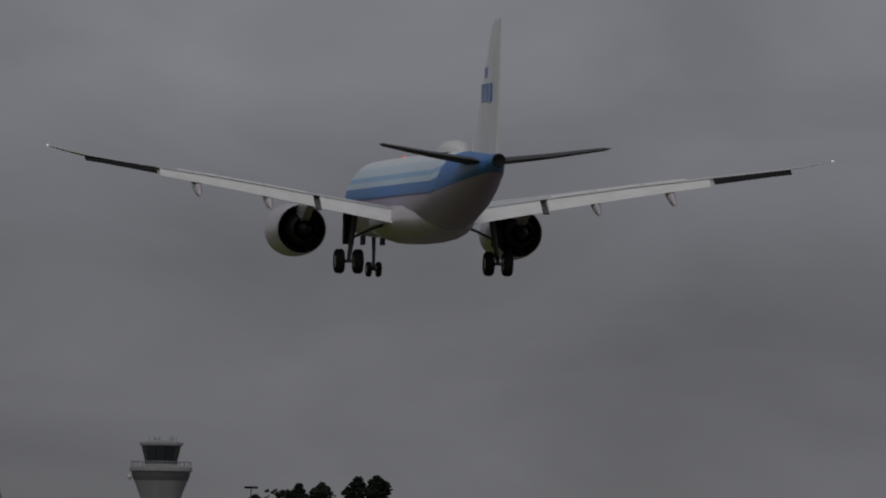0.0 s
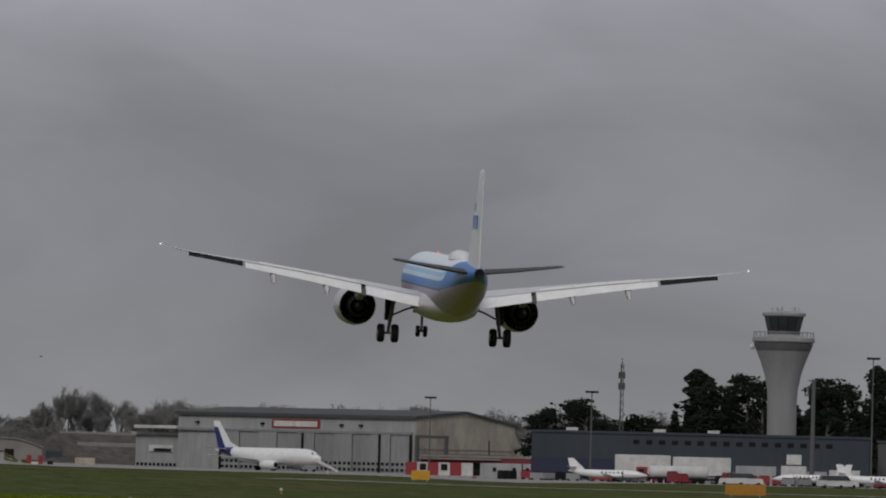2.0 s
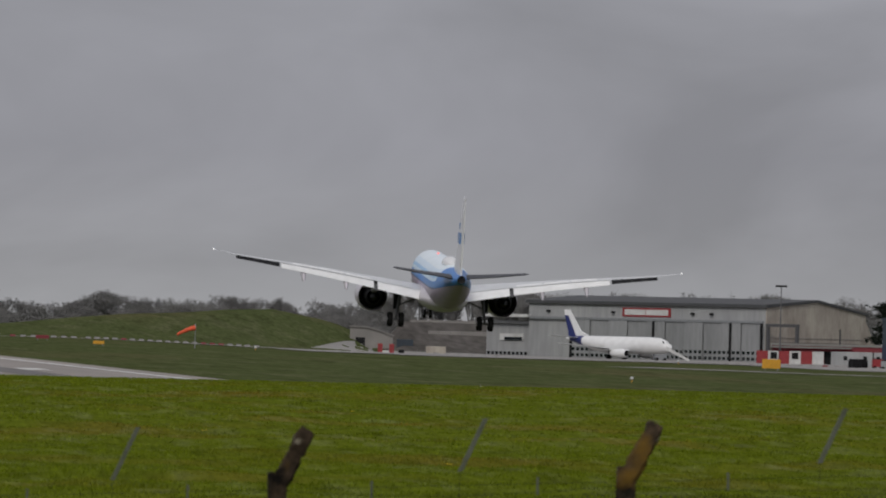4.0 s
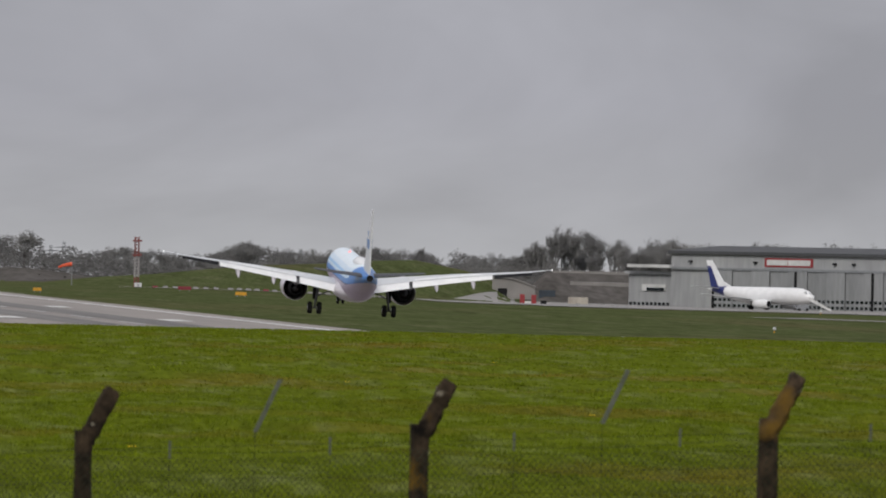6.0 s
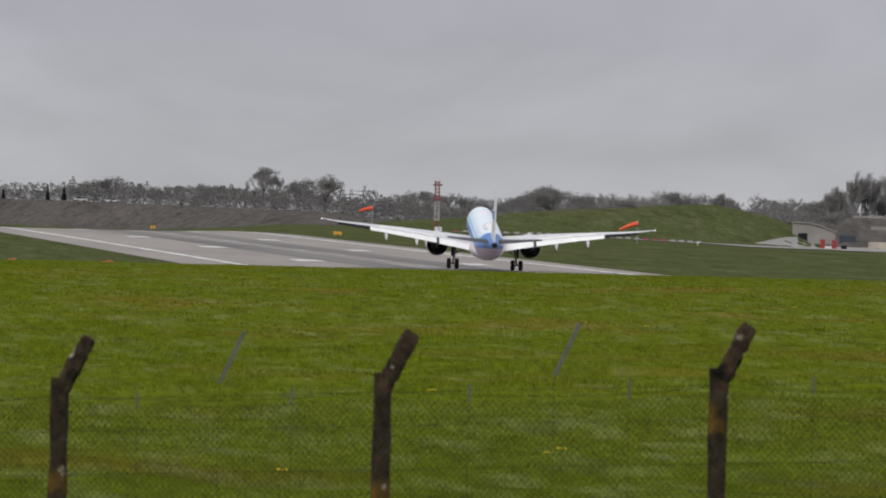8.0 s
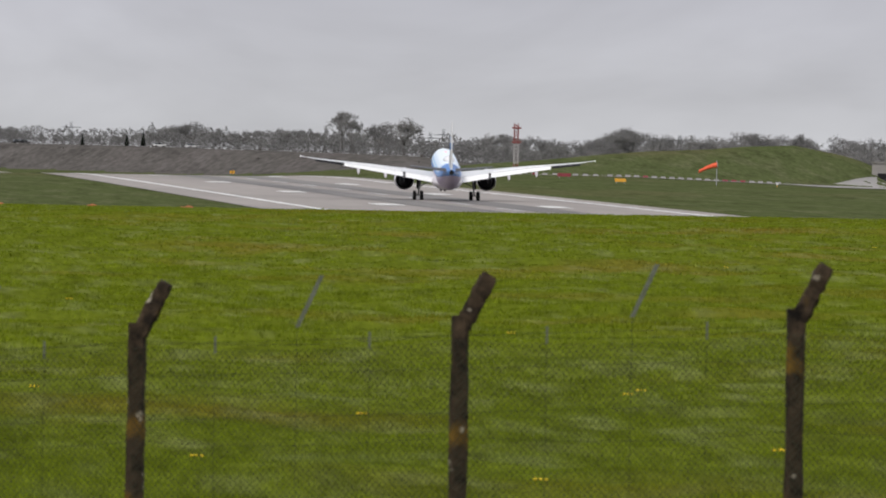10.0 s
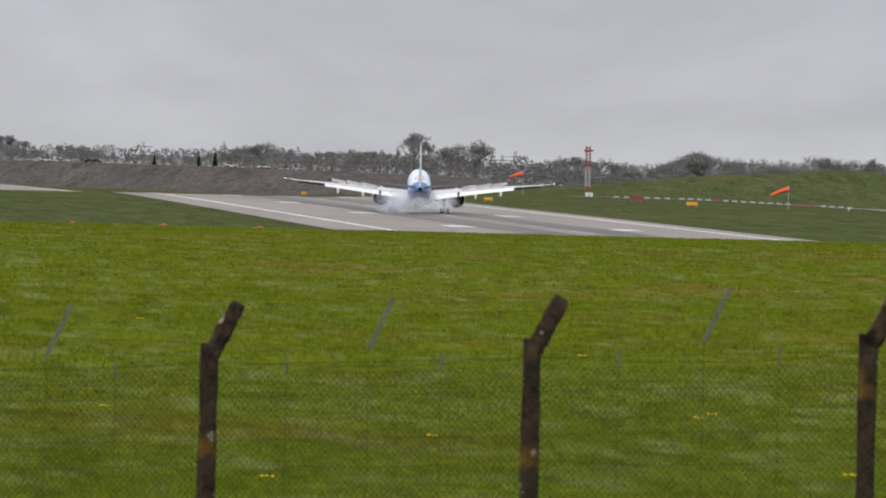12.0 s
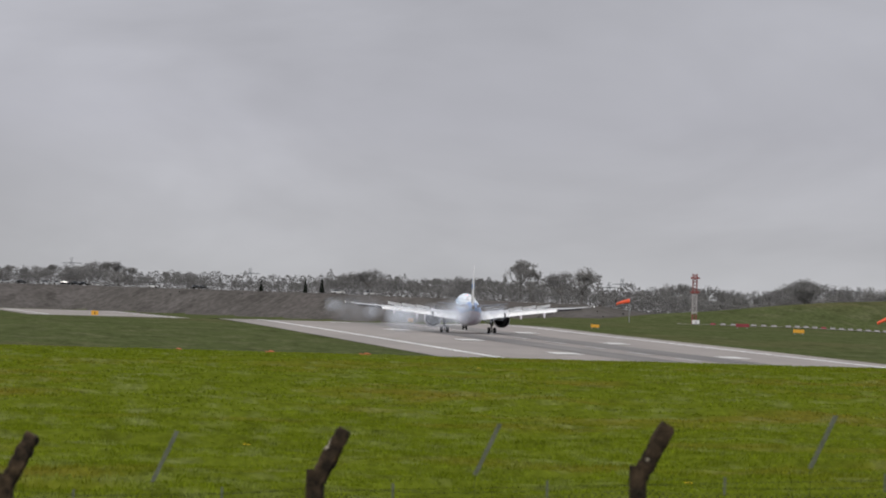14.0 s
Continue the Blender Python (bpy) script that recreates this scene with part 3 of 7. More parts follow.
def build_airliner():
    plane = thing("airliner", "twin-engine airliner in blue and white landing with gear and flaps down", "airplane")
    fus = solid("fuselage", Shape(S).loft(fuselage_rings()), M_LIVERY, plane, "sky-blue fuselage with painted roof sheen, mauve-tinted grey below", True)
    # belly fairing between the wings
    rings = []
    for y, w, zb in ((8.5, 0.9, 1.75), (7, 1.5, 1.5), (4, 1.82, 1.34), (0, 1.9, 1.3), (-3, 1.82, 1.34), (-6, 1.4, 1.52), (-8, 0.8, 1.8)):
        rings.append([(w * math.cos(2 * math.pi * k / 20), y, 2.35 + (2.35 - zb) * math.sin(2 * math.pi * k / 20)) for k in range(20)])
    solid("belly_fairing", Shape(S).loft(rings), M_NACELLE, plane, "pale grey belly fairing", True)
    # satellite radome on the roof
    rings = []
    for y, w, h in ((-6.4, 0.12, 0.05), (-7.0, 0.5, 0.34), (-7.8, 0.66, 0.5), (-9.2, 0.66, 0.5), (-10.2, 0.5, 0.36), (-11.2, 0.12, 0.05)):
        rings.append([(w * math.cos(math.pi * k / 10), y, 5.2 + (h + 0.06) * math.sin(math.pi * k / 10)) for k in range(11)])
    solid("radome", Shape(S).loft(rings), M_WHITE, plane, "white satellite antenna hump", True)
    solid("tail_exhaust", Shape(S).lathe([(0.2, -21.3), (0.3, -21.45), (0.26, -21.62), (0.16, -21.58)], "y", (0, 0, 4.62), 16, True), M_DARKMETAL, plane, "black tail-cone exhaust", True)
    solid("beacon", Shape(S).lathe([(0.06, 5.26), (0.06, 5.34), (0.03, 5.38)], "z", (0, 6.5, 0), 10, True), M_BEACON, plane, "red anti-collision light")
    # fin with rudder and painted blocks
    fin = [(-14.2, -20.9, 4.9, 0.36), (-15.9, -21.0, 6.4, 0.28), (-18.0, -21.2, 9.0, 0.18), (-19.3, -21.35, 10.45, 0.12), (-19.9, -21.4, 10.64, 0.05)]

    def fin_part(k0, k1, extra=0.0):
        rr = []
        for le, te, z, t in fin:
            a, b = le + (te - le) * k0, le + (te - le) * k1
            ring = []
            for i in range(6):
                k = k0 + (k1 - k0) * i / 5
                th = t * (0.35 + 2.2 * math.sqrt(k + 0.02) * (1 - k)) * 0.5
                ring.append((th + extra, a + (b - a) * i / 5, z))
            ring += [(-p[0], p[1], p[2]) for p in reversed(ring)]
            rr.append(ring)
        return Shape(S).loft(rr)

    finp = solid("fin", fin_part(0.0, 0.69), M_WHITE, plane, "white vertical fin", True)
    solid("rudder", fin_part(0.7, 1.0), M_WHITE, plane, "white rudder", True)
    for s in (-1, 1):
        # plain blue blocks where the emblem stands
        for y0, w in ((-17.25, 0.72), (-18.15, 0.72), (-19.05, 0.82)):
            solid("emblem_block", Shape(S).box(s * 0.13 - 0.03, s * 0.13 + 0.03, y0 - w, y0, 7.15, 7.95), M_BLUE, finp, "blue painted emblem block")
        solid("emblem_crown", Shape(S).box(s * 0.115 - 0.03, s * 0.115 + 0.03, -18.6, -18.0, 8.2, 8.65), M_BLUE, finp, "small blue painted emblem")
    # tailplane
    for s in (-1, 1):
        st = [(0.5, -15.9, -19.6, 4.62, 0.3), (2.6, -17.7, -20.2, 4.88, 0.23), (4.75, -19.6, -20.8, 5.2, 0.14), (4.95, -20.1, -20.85, 5.24, 0.03)]
        solid("tailplane", Shape(S).loft([airfoil(s * x, le, te, z, t) for x, le, te, z, t in st]), M_STAB, plane, "grey horizontal tailplane darkened for its underside shade", True)
    wings, spoilers = [], []
    for s in (-1, 1):
        # the wing is a part hinged at its root, at (1.45, 1, 2.55)
        hx, hy, hz = s * 1.45, 1.0, 2.55
        sec = [(1.2, 6.4, -1.6, 2.74, 0.42), (4.9, 3.9, -1.7, 3.34, 0.3), (9.0, 1.1, -2.6, 3.98, 0.2), (12.5, -1.2, -3.4, 4.44, 0.14), (15.6, -3.2, -4.5, 4.86, 0.08), (16.8, -4.25, -5.0, 5.1, 0.05), (17.5, -5.0, -5.35, 5.25, 0.02)]
        loc = lambda ring: [(x - hx, y - hy, z - hz) for x, y, z in ring]
        wing = solid("wing", Shape(S).loft([loc(airfoil(s * x, le, te, z, t)) for x, le, te, z, t in sec]), M_WING, plane, "light grey swept wing", True)
        wing.matrix_basis = pose(hx * S, hy * S, hz * S)
        wings.append((s, wing))

        def te_at(x):
            return np.interp(x, [1.2, 4.9, 9, 12.5, 15.6], [-1.6, -1.7, -2.6, -3.4, -4.5]), np.interp(x, [1.2, 4.9, 9, 12.5, 15.6], [2.74, 3.34, 3.98, 4.46, 4.86])

        def surface(name, x0, x1, chord0, chord1, drop, mat, label, n=5, fwd=0.12):
            rr = []
            for i in range(n):
                x = x0 + (x1 - x0) * i / (n - 1)
                c = chord0 + (chord1 - chord0) * i / (n - 1)
                y, z = te_at(x)
                a = radians(drop)
                ring = []
                for k, h in ((0, 0.03), (0.1, 0.085), (0.35, 0.1), (1.0, 0.015), (1.0, -0.015), (0.4, -0.05), (0.1, -0.06)):
                    yy, zz = -k * c, h * c
                    ring.append((s * x, y + fwd + yy * math.cos(a) + zz * math.sin(a), z - 0.03 + yy * math.sin(a) + zz * math.cos(a)))
                rr.append(loc(ring))
            return solid(name, Shape(S).loft(rr), mat, wing, label, True)

        for x0, x1 in ((5.5, 7.4), (7.5, 9.4), (9.5, 11.4)):
            # spoiler panel hinged on its front edge, lying just above the skin
            (ya, za), (yb, zb) = te_at(x0), te_at(x1)
            sp = Shape(S)
            w = s * (x1 - x0)
            dy, dz = yb - ya, zb - za
            sp.loft([[(0, 0, 0), (w, dy, dz), (w, dy, dz + 0.03), (0, 0, 0.03)], [(0, -0.75, -0.075), (w, dy - 0.65, dz - 0.075), (w, dy - 0.65, dz - 0.06), (0, -0.75, -0.06)]])
            panel = solid("spoiler", sp, M_FLAP, wing, "white spoiler panel")
            panel.matrix_basis = pose((s * x0 - hx) * S, (ya + 1.0 - hy) * S, (za + 0.1 - hz) * S)
            spoilers.append(panel)
        surface("inboard_flap", 1.55, 4.95, 1.2, 1.05, 30, M_FLAP, "white lowered inboard flap")
        surface("outboard_flap", 5.25, 12.3, 1.0, 0.66, 30, M_FLAP, "white lowered outboard flap", 8)
        surface("aileron", 12.45, 15.75, 0.72, 0.5, 22, M_AILERON, "aileron with shadow painted into its colour")
        for x in (7.35, 10.6):
            y, z = te_at(x)
            rr = []
            for yy, w, h, dz in ((1.8, 0.03, 0.03, -0.12), (0.9, 0.16, 0.2, -0.28), (0.0, 0.2, 0.27, -0.5), (-0.7, 0.17, 0.24, -0.76), (-1.35, 0.05, 0.07, -1.02)):
                rr.append(loc([(s * x + w * math.cos(2 * math.pi * k / 10), y + yy, z + dz + h * math.sin(2 * math.pi * k / 10)) for k in range(10)]))
            solid("flap_fairing", Shape(S).loft(rr), M_NACELLE, wing, "grey flap-track fairing", True)
        # bare metal gap plate by the engine
        y, z = te_at(5.1)
        solid("flap_gap_plate", Shape(S).loft([loc([(s * 4.97, y + 0.3, z - 0.05), (s * 5.23, y + 0.3, z - 0.05), (s * 5.23, y - 0.85, z - 0.6), (s * 4.97, y - 0.85, z - 0.6)]), loc([(s * 4.97, y + 0.3, z - 0.13), (s * 5.23, y + 0.3, z - 0.13), (s * 5.23, y - 0.85, z - 0.68), (s * 4.97, y - 0.85, z - 0.68)])]), M_STEEL, wing, "grey metal gap plate")
        solid("tip_light", Shape(S).lathe([(0.02, -0.1), (0.07, 0.0), (0.02, 0.1)], "y", (s * 17.48 - hx, -5.3 - hy, 5.25 - hz), 8, True), M_NAV, wing, "white wing-tip light")
        # engine: nacelle, outlet vanes, core and plug
        ex, ez = s * 4.92, 1.95
        eng = solid("engine_nacelle", Shape(S).lathe([(0.98, 8.5), (1.08, 8.62), (1.15, 8.4), (1.19, 7.8), (1.21, 7.0), (1.2, 6.0), (1.16, 4.9), (1.1, 4.25), (1.07, 4.27), (1.1, 5.0), (1.0, 6.6)], "y", (ex, 0, ez), 40), M_NACELLE, plane, "grey-white engine nacelle", True)
        # black discs close the duct; the shade inside is in their colour
        solid("fan_disc", Shape(S).lathe([(1.02, 6.55), (0.3, 6.6)], "y", (ex, 0, ez), 32, True), M_BLACK, eng, "black disc for the shade inside the fan duct")
        solid("intake_disc", Shape(S).lathe([(1.0, 7.9), (0.2, 8.0)], "y", (ex, 0, ez), 32, True), M_BLACK, eng, "black disc for the shade inside the intake")
        for k in range(26):
            a = 2 * math.pi * k / 26
            c, sn = math.cos(a), math.sin(a)
            px, pz = -sn * 0.035, c * 0.035
            ring = lambda r, y: [(ex + c * r + px, y, ez + sn * r + pz), (ex + c * r - px, y, ez + sn * r - pz)]
            solid("outlet_vane", Shape(S).loft([ring(0.68, 5.9) + list(reversed(ring(0.68, 5.5))), ring(1.05, 5.9) + list(reversed(ring(1.05, 5.5)))]), M_VANE, eng)
        solid("core_cowl", Shape(S).lathe([(0.72, 6.4), (0.76, 5.4), (0.66, 4.2), (0.52, 3.2), (0.49, 3.2), (0.44, 3.8)], "y", (ex, 0, ez), 28), M_DARKMETAL, eng, "dark core cowl", True)
        solid("exhaust_plug", Shape(S).lathe([(0.4, 3.9), (0.34, 3.3), (0.18, 2.7), (0.04, 2.35)], "y", (ex, 0, ez), 20, True), M_DARKMETAL, eng, "dark exhaust plug", True)
        solid("pylon", Shape(S).loft([[(ex - 0.2, 7.6, ez + 1.1), (ex + 0.2, 7.6, ez + 1.1), (ex + 0.2, 3.2, ez + 0.35), (ex - 0.2, 3.2, ez + 0.35)], [(ex - 0.16, 7.0, ez + 1.4), (ex + 0.16, 7.0, ez + 1.4), (ex + 0.16, 1.2, ez + 1.05), (ex - 0.16, 1.2, ez + 1.05)]]), M_NACELLE, eng, "engine pylon")
        solid("strake", Shape(S).add([(ex - s * 1.0, 7.8, ez + 0.85), (ex - s * 1.02, 6.6, ez + 0.85), (ex - s * 1.35, 6.6, ez + 1.2), (ex - s * 1.04, 7.8, ez + 0.82), (ex - s * 1.06, 6.6, ez + 0.8), (ex - s * 1.38, 6.6, ez + 1.17)], [(0, 1, 2), (5, 4, 3), (0, 3, 4, 1), (1, 4, 5, 2), (2, 5, 3, 0)]), M_NACELLE, eng)
        # main gear
        gx = s * 3.37
        leg = solid("main_gear_leg", Shape(S).tube([(s * 3.05, 0.25, 2.75), (s * 3.2, 0.1, 1.7), (gx, 0, 0.5)], [0.15, 0.13, 0.09], 12), M_STEEL, plane, "steel main landing gear leg", True)
        solid("axle", Shape(S).tube([(gx - 0.5, 0, 0.5), (gx + 0.5, 0, 0.5)], 0.08, 10), M_STEEL, leg)
        solid("side_brace", Shape(S).tube([(s * 3.2, 0.1, 1.55), (s * 2.35, 0.1, 1.95), (s * 1.6, 0.2, 2.2)], 0.06, 8), M_STEEL, leg)
        solid("torque_link", Shape(S).tube([(s * 3.22, 0.0, 1.2), (s * 3.3, -0.35, 0.85), (gx, -0.05, 0.55)], 0.045, 6), M_STEEL, leg)
        solid("gear_door", Shape(S).box(s * 3.36 - 0.2, s * 3.36 + 0.2, 0.15, 0.75, 1.25, 2.75, 0.04), M_BLACK, leg, "dark landing gear door")
        for o in (-0.42, 0.42):
            wheel("main_wheel", gx + o, 0, 0.49, 0.55, 0.42, plane)
    leg = solid("nose_gear_leg", Shape(S).tube([(0, 15.9, 2.0), (0, 15.8, 1.2), (0, 15.77, 0.35)], [0.1, 0.09, 0.07], 10), M_STEEL, plane, "steel nose gear leg", True)
    solid("nose_axle", Shape(S).tube([(-0.3, 15.77, 0.33), (0.3, 15.77, 0.33)], 0.06, 8), M_STEEL, leg)
    solid("nose_gear_door", Shape(S).box(-0.5, -0.42, 15.6, 16.8, 1.45, 1.9), M_BLACK, leg)
    solid("nose_gear_door", Shape(S).box(0.42, 0.5, 15.6, 16.8, 1.45, 1.9), M_BLACK, leg)
    for o in (-0.23, 0.23):
        wheel("nose_wheel", o, 15.77, 0.33, 0.35, 0.24, plane)
    return plane, wings, spoilers


airliner, airliner_wings, airliner_spoilers = build_airliner()
# ---- boundary fence before the camera ----
POST_B, POST_STEP = (4.12, 77.9), (2.54, -1.72)


def post_place(k):
    """Foot and bearing of fence post k; post 0 stands at POST_B."""
    return POST_B[0] + POST_STEP[0] * k, POST_B[1] + POST_STEP[1] * k


def post_top(k):
    return 3.98 + 0.13 * k


def worn_ring(rng, dx, z, w, a, j):
    """A chamfered square outline with chipped corners, tilted by a."""
    b = w * 0.32
    ring = []
    for px, py in ((-w + b, -w), (w - b, -w), (w, -w + b), (w, w - b), (w - b, w), (-w + b, w), (-w, w - b), (-w, -w + b)):
        ring.append((dx + px * math.cos(a) + rng.uniform(-j, j), py + rng.uniform(-j, j), z + px * math.sin(a) + rng.uniform(-j, j) * (a != 0)))
    return ring


def build_fence():
    rng = random.Random(4)
    fence = thing("boundary_fence", "old chain-link fence on cranked concrete posts", "fence")
    W = 0.074
    for k in range(-3, 6):
        x, y = post_place(k)
        top, foot = post_top(k), float(ground_z(x, y)) - 0.2
        bend = top - 0.4
        shape = Shape()
        # square shaft, flat-topped at the bend
        shaft = []
        for i in range(15):
            z = foot + (bend + 0.03 - foot) * i / 14
            shaft.append(worn_ring(rng, 0.0, z, W * rng.uniform(0.95, 1.06), 0.0, 0.006))
        shape.loft(shaft)
        # narrower cranked arm with a knocked-about, rounded tip
        arm = []
        for i in range(12):
            f = i / 11
            w = W * (0.96 - 0.04 * f) * (1.0 if i < 9 else (1.0, 0.96, 0.8)[i - 9]) * rng.uniform(0.93, 1.07)
            rise = f if i < 9 else (0.8, 0.92, 1.0)[i - 9]
            arm.append(worn_ring(rng, 0.02 + 0.215 * rise, bend - 0.06 + (top - 0.03 - bend + 0.06) * rise, w, radians(-30), 0.009))
        shape.loft(arm)
        post = solid("post", shape, M_POST, fence, "dark weathered concrete post with a cranked top", True)
        post.matrix_basis = Matrix.Translation((x, y, 0)) @ pose(0, 0, 0, 0, 0, -6)
    # wire netting, one woven panel to each bay
    for k in range(-3, 5):
        p, q = Vector((*post_place(k), 0)), Vector((*post_place(k + 1), 0))
        length, d = (q - p).length, (q - p).normalized()
        n = int(length / 0.062)
        rows = 34
        step = 0.06
        net = Shape()
        nx, r = Vector((d.y, -d.x, 0)), 0.0026
        for i in range(n):
            for sgn in (0, 1):
                for j in range(rows):
                    u0 = (i + ((j + sgn) % 2) * 1.0) * length / n
                    u1 = (i + ((j + sgn + 1) % 2) * 1.0) * length / n
                    t0, t1 = u0 / length, u1 / length
                    zt0 = post_top(k) + (post_top(k + 1) - post_top(k)) * t0 - 0.56 - 0.06 * math.sin(math.pi * t0)
                    zt1 = post_top(k) + (post_top(k + 1) - post_top(k)) * t1 - 0.56 - 0.06 * math.sin(math.pi * t1)
                    a, b = p + d * u0 + nx * 0.085, p + d * u1 + nx * 0.085
                    za, zb = zt0 - j * step, zt1 - (j + 1) * step
                    o = 0.004 if sgn else -0.004
                    vs = []
                    for c, z in ((a, za), (b, zb)):
                        vs += [(c.x + nx.x * o, c.y + nx.y * o, z + r), (c.x + nx.x * (o + r), c.y + nx.y * (o + r), z - r), (c.x + nx.x * (o - r), c.y + nx.y * (o - r), z - r)]
                    net.add(vs, [(0, 1, 4, 3), (1, 2, 5, 4), (2, 0, 3, 5)])
        me = bpy.data.meshes.new("wire_netting")
        me.from_pydata(net.v, [], net.f)
        me.materials.append(M_WIRE)
        ob = new("wire_netting", me)
        ob.parent = fence
        tagged(ob, "diamond-mesh wire netting", kind="stuff")
        for dz in (0.52, 1.35):
            pts = []
            for i in range(9):
                t = i / 8
                z = post_top(k) + (post_top(k + 1) - post_top(k)) * t - dz - 0.06 * math.sin(math.pi * t)
                c = p.lerp(q, t)
                pts.append((c.x, c.y, z))
            solid("line_wire", Shape().tube(pts, 0.002, 4), M_WIRE, fence)


build_fence()


def build_second_fence():
    """A thinner steel fence a little further out."""
    fence = thing("steel_fence", "thin galvanised steel fence behind the concrete one", "fence")
    row = lambda k: (3.12 + 2.89 * k, 87.8 - 1.85 * k)
    for k in range(-4, 8):
        x, y = row(k)
        g = float(ground_z(x, y))
        top = 3.76 + 0.17 * k
        post = solid("steel_post", Shape().tube([(0, 0, g - 0.1), (0, 0, top - 0.46)], 0.0022, 6), M_WIRE, fence, "slim dark steel post")
        post.matrix_basis = Matrix.Translation((x, y, 0))
        # angle-iron arm: two thin flanges
        arm = Shape()
        arm.loft([[(-0.02, -0.02, top - 0.48), (0.02, -0.02, top - 0.48), (0.02, -0.014, top - 0.48), (-0.02, -0.014, top - 0.48)], [(0.2, -0.02, top), (0.24, -0.02, top), (0.24, -0.014, top), (0.2, -0.014, top)]])
        arm.loft([[(-0.02, -0.014, top - 0.48), (-0.014, -0.014, top - 0.48), (-0.014, 0.02, top - 0.48), (-0.02, 0.02, top - 0.48)], [(0.2, -0.014, top), (0.206, -0.014, top), (0.206, 0.02, top), (0.2, 0.02, top)]])
        solid("cranked_arm", arm, M_ZINC, post, "dull zinc angle-iron arm")
        for o in (0.22, 0.75):
            xx, yy = row(k + o)
            stake = solid("steel_stake", Shape().tube([(0, 0, g - 0.1), (0, 0, top - 0.74)], 0.002, 6), M_WIRE, fence)
            stake.matrix_basis = Matrix.Translation((xx, yy, 0.17 * o))
            solid("stake_head", Shape().box(-0.011, 0.011, -0.004, 0.004, top - 0.7, top - 0.54), M_ZINC, stake, "flat zinc stake head")
    for dz in (0.6, 0.9, 1.3):
        solid("line_wire", Shape().tube([(*row(k), 3.76 + 0.17 * k - dz) for k in range(-4, 8)], 0.002, 4), M_WIRE, fence)


build_second_fence()
# ---- hangar, tower and buildings ----
def build_hangar():
    c = Vector(polar(10.006, 2200, 0)[:2])
    l = Vector(polar(8.564, 2240, 0)[:2])
    ang = math.degrees(math.atan2(c.y - l.y, c.x - l.x))
    L, W, z0 = (c - l).length, 41.0, -0.6
    h = thing("hangar", "large pale grey aircraft hangar with tall sliding doors", "hangar", Matrix.Translation((l.x, l.y, z0)) @ pose(0, 0, 0, 0, 0, ang))
    E, R = 13.6, 15.2
    s = Shape()
    s.add([(0, 0, 0), (L, 0, 0), (L, W, 0), (0, W, 0), (0, 0, E), (L, 0, E), (L, W / 2, R), (L, W, E - 1.2), (0, W, E - 1.2), (0, W / 2, R)],
          [(0, 1, 5, 4), (2, 3, 8, 7), (3, 0, 4, 9, 8)])
    solid("wall", s, M_CLAD, h, "pale grey cladding")
    g = Shape().loft([[(L + 0.02, 0, 0), (L + 0.02, W, 0), (L + 0.02, W, E - 1.2), (L + 0.02, W / 2, R), (L + 0.02, 0, E)], [(L + 0.4, 0, 0), (L + 0.4, W, 0), (L + 0.4, W, E - 1.2), (L + 0.4, W / 2, R), (L + 0.4, 0, E)]])
    gable = solid("gable_wall", g, M_GABLE, h, "stained cream gable wall")
    for y0, y1, zz in ((1, 40, 6.6), (2, 38, 5.6)):
        solid("string_course", Shape().box(L + 0.4, L + 0.55, y0, y1, zz, zz + 0.12), M_CONCRETE_APRON, gable)
    solid("downpipe", Shape().box(L + 0.4, L + 0.65, 30, 30.3, 0, 9), M_STEEL, gable)
    solid("roof", Shape().loft([[(-0.6, -0.8, E), (-0.6, W / 2, R), (-0.6, W + 0.6, E - 1.25), (-0.6, W + 0.6, E - 0.75), (-0.6, W / 2, R + 0.6), (-0.6, -0.8, E + 0.75)], [(L + 0.8, -0.8, E), (L + 0.8, W / 2, R), (L + 0.8, W + 0.6, E - 1.25), (L + 0.8, W + 0.6, E - 0.75), (L + 0.8, W / 2, R + 0.6), (L + 0.8, -0.8, E + 0.75)]]), M_ROOFDARK, h, "dark felt roof with uneven edge")
    # door rail, leaves and posts
    solid("door_rail", Shape().box(0.5, L - 0.5, -0.75, -0.02, 9.9, 10.5), M_GALV, h, "steel door rail")
    n = 10
    for k in range(n):
        x0 = 13 + (L - 14.0) * k / n
        x1 = 13 + (L - 14.0) * (k + 1) / n - 0.12
        y = -0.3 if k % 2 else -0.55
        d = solid("sliding_door", Shape().box(x0, x1, y - 0.12, y + 0.12, 0.15, 9.85, 0.03), M_DOOR, h, "grey sliding door leaf")
        for q in range(4):
            xx = x0 + (x1 - x0) * (q + 0.5) / 4
            solid("door_window", Shape().box(xx - 0.42, xx + 0.42, y - 0.16, y - 0.11, 2.6, 3.3), M_GLASS, d)
            solid("door_window", Shape().box(xx - 0.42, xx + 0.42, y - 0.16, y - 0.11, 1.2, 1.9), M_GLASS, d)
    for x in (13, 37, L - 9.5, L - 0.6):
        solid("door_post", Shape().box(x - 0.28, x + 0.28, -0.95, -0.66, 0, 9.9), M_BLACK, h, "dark door post")
    # framed board without lettering, at the fascia
    sg = solid("fascia_board", Shape().box(27.5, 41.5, -0.2, -0.03, 10.9, 13.0), M_RED, h, "red board with two blank white panels")
    for x0, x1 in ((28.2, 34.2), (34.4, 40.8)):
        solid("board_panel", Shape().box(x0, x1, -0.28, -0.21, 11.3, 12.6), M_PANEL, sg)
    for x in (5.5, 24.5, 47.5, 53):
        solid("flood_lamp", Shape().box(x, x + 0.8, -0.7, -0.05, 11.6, 12.1), M_BLACK, h)
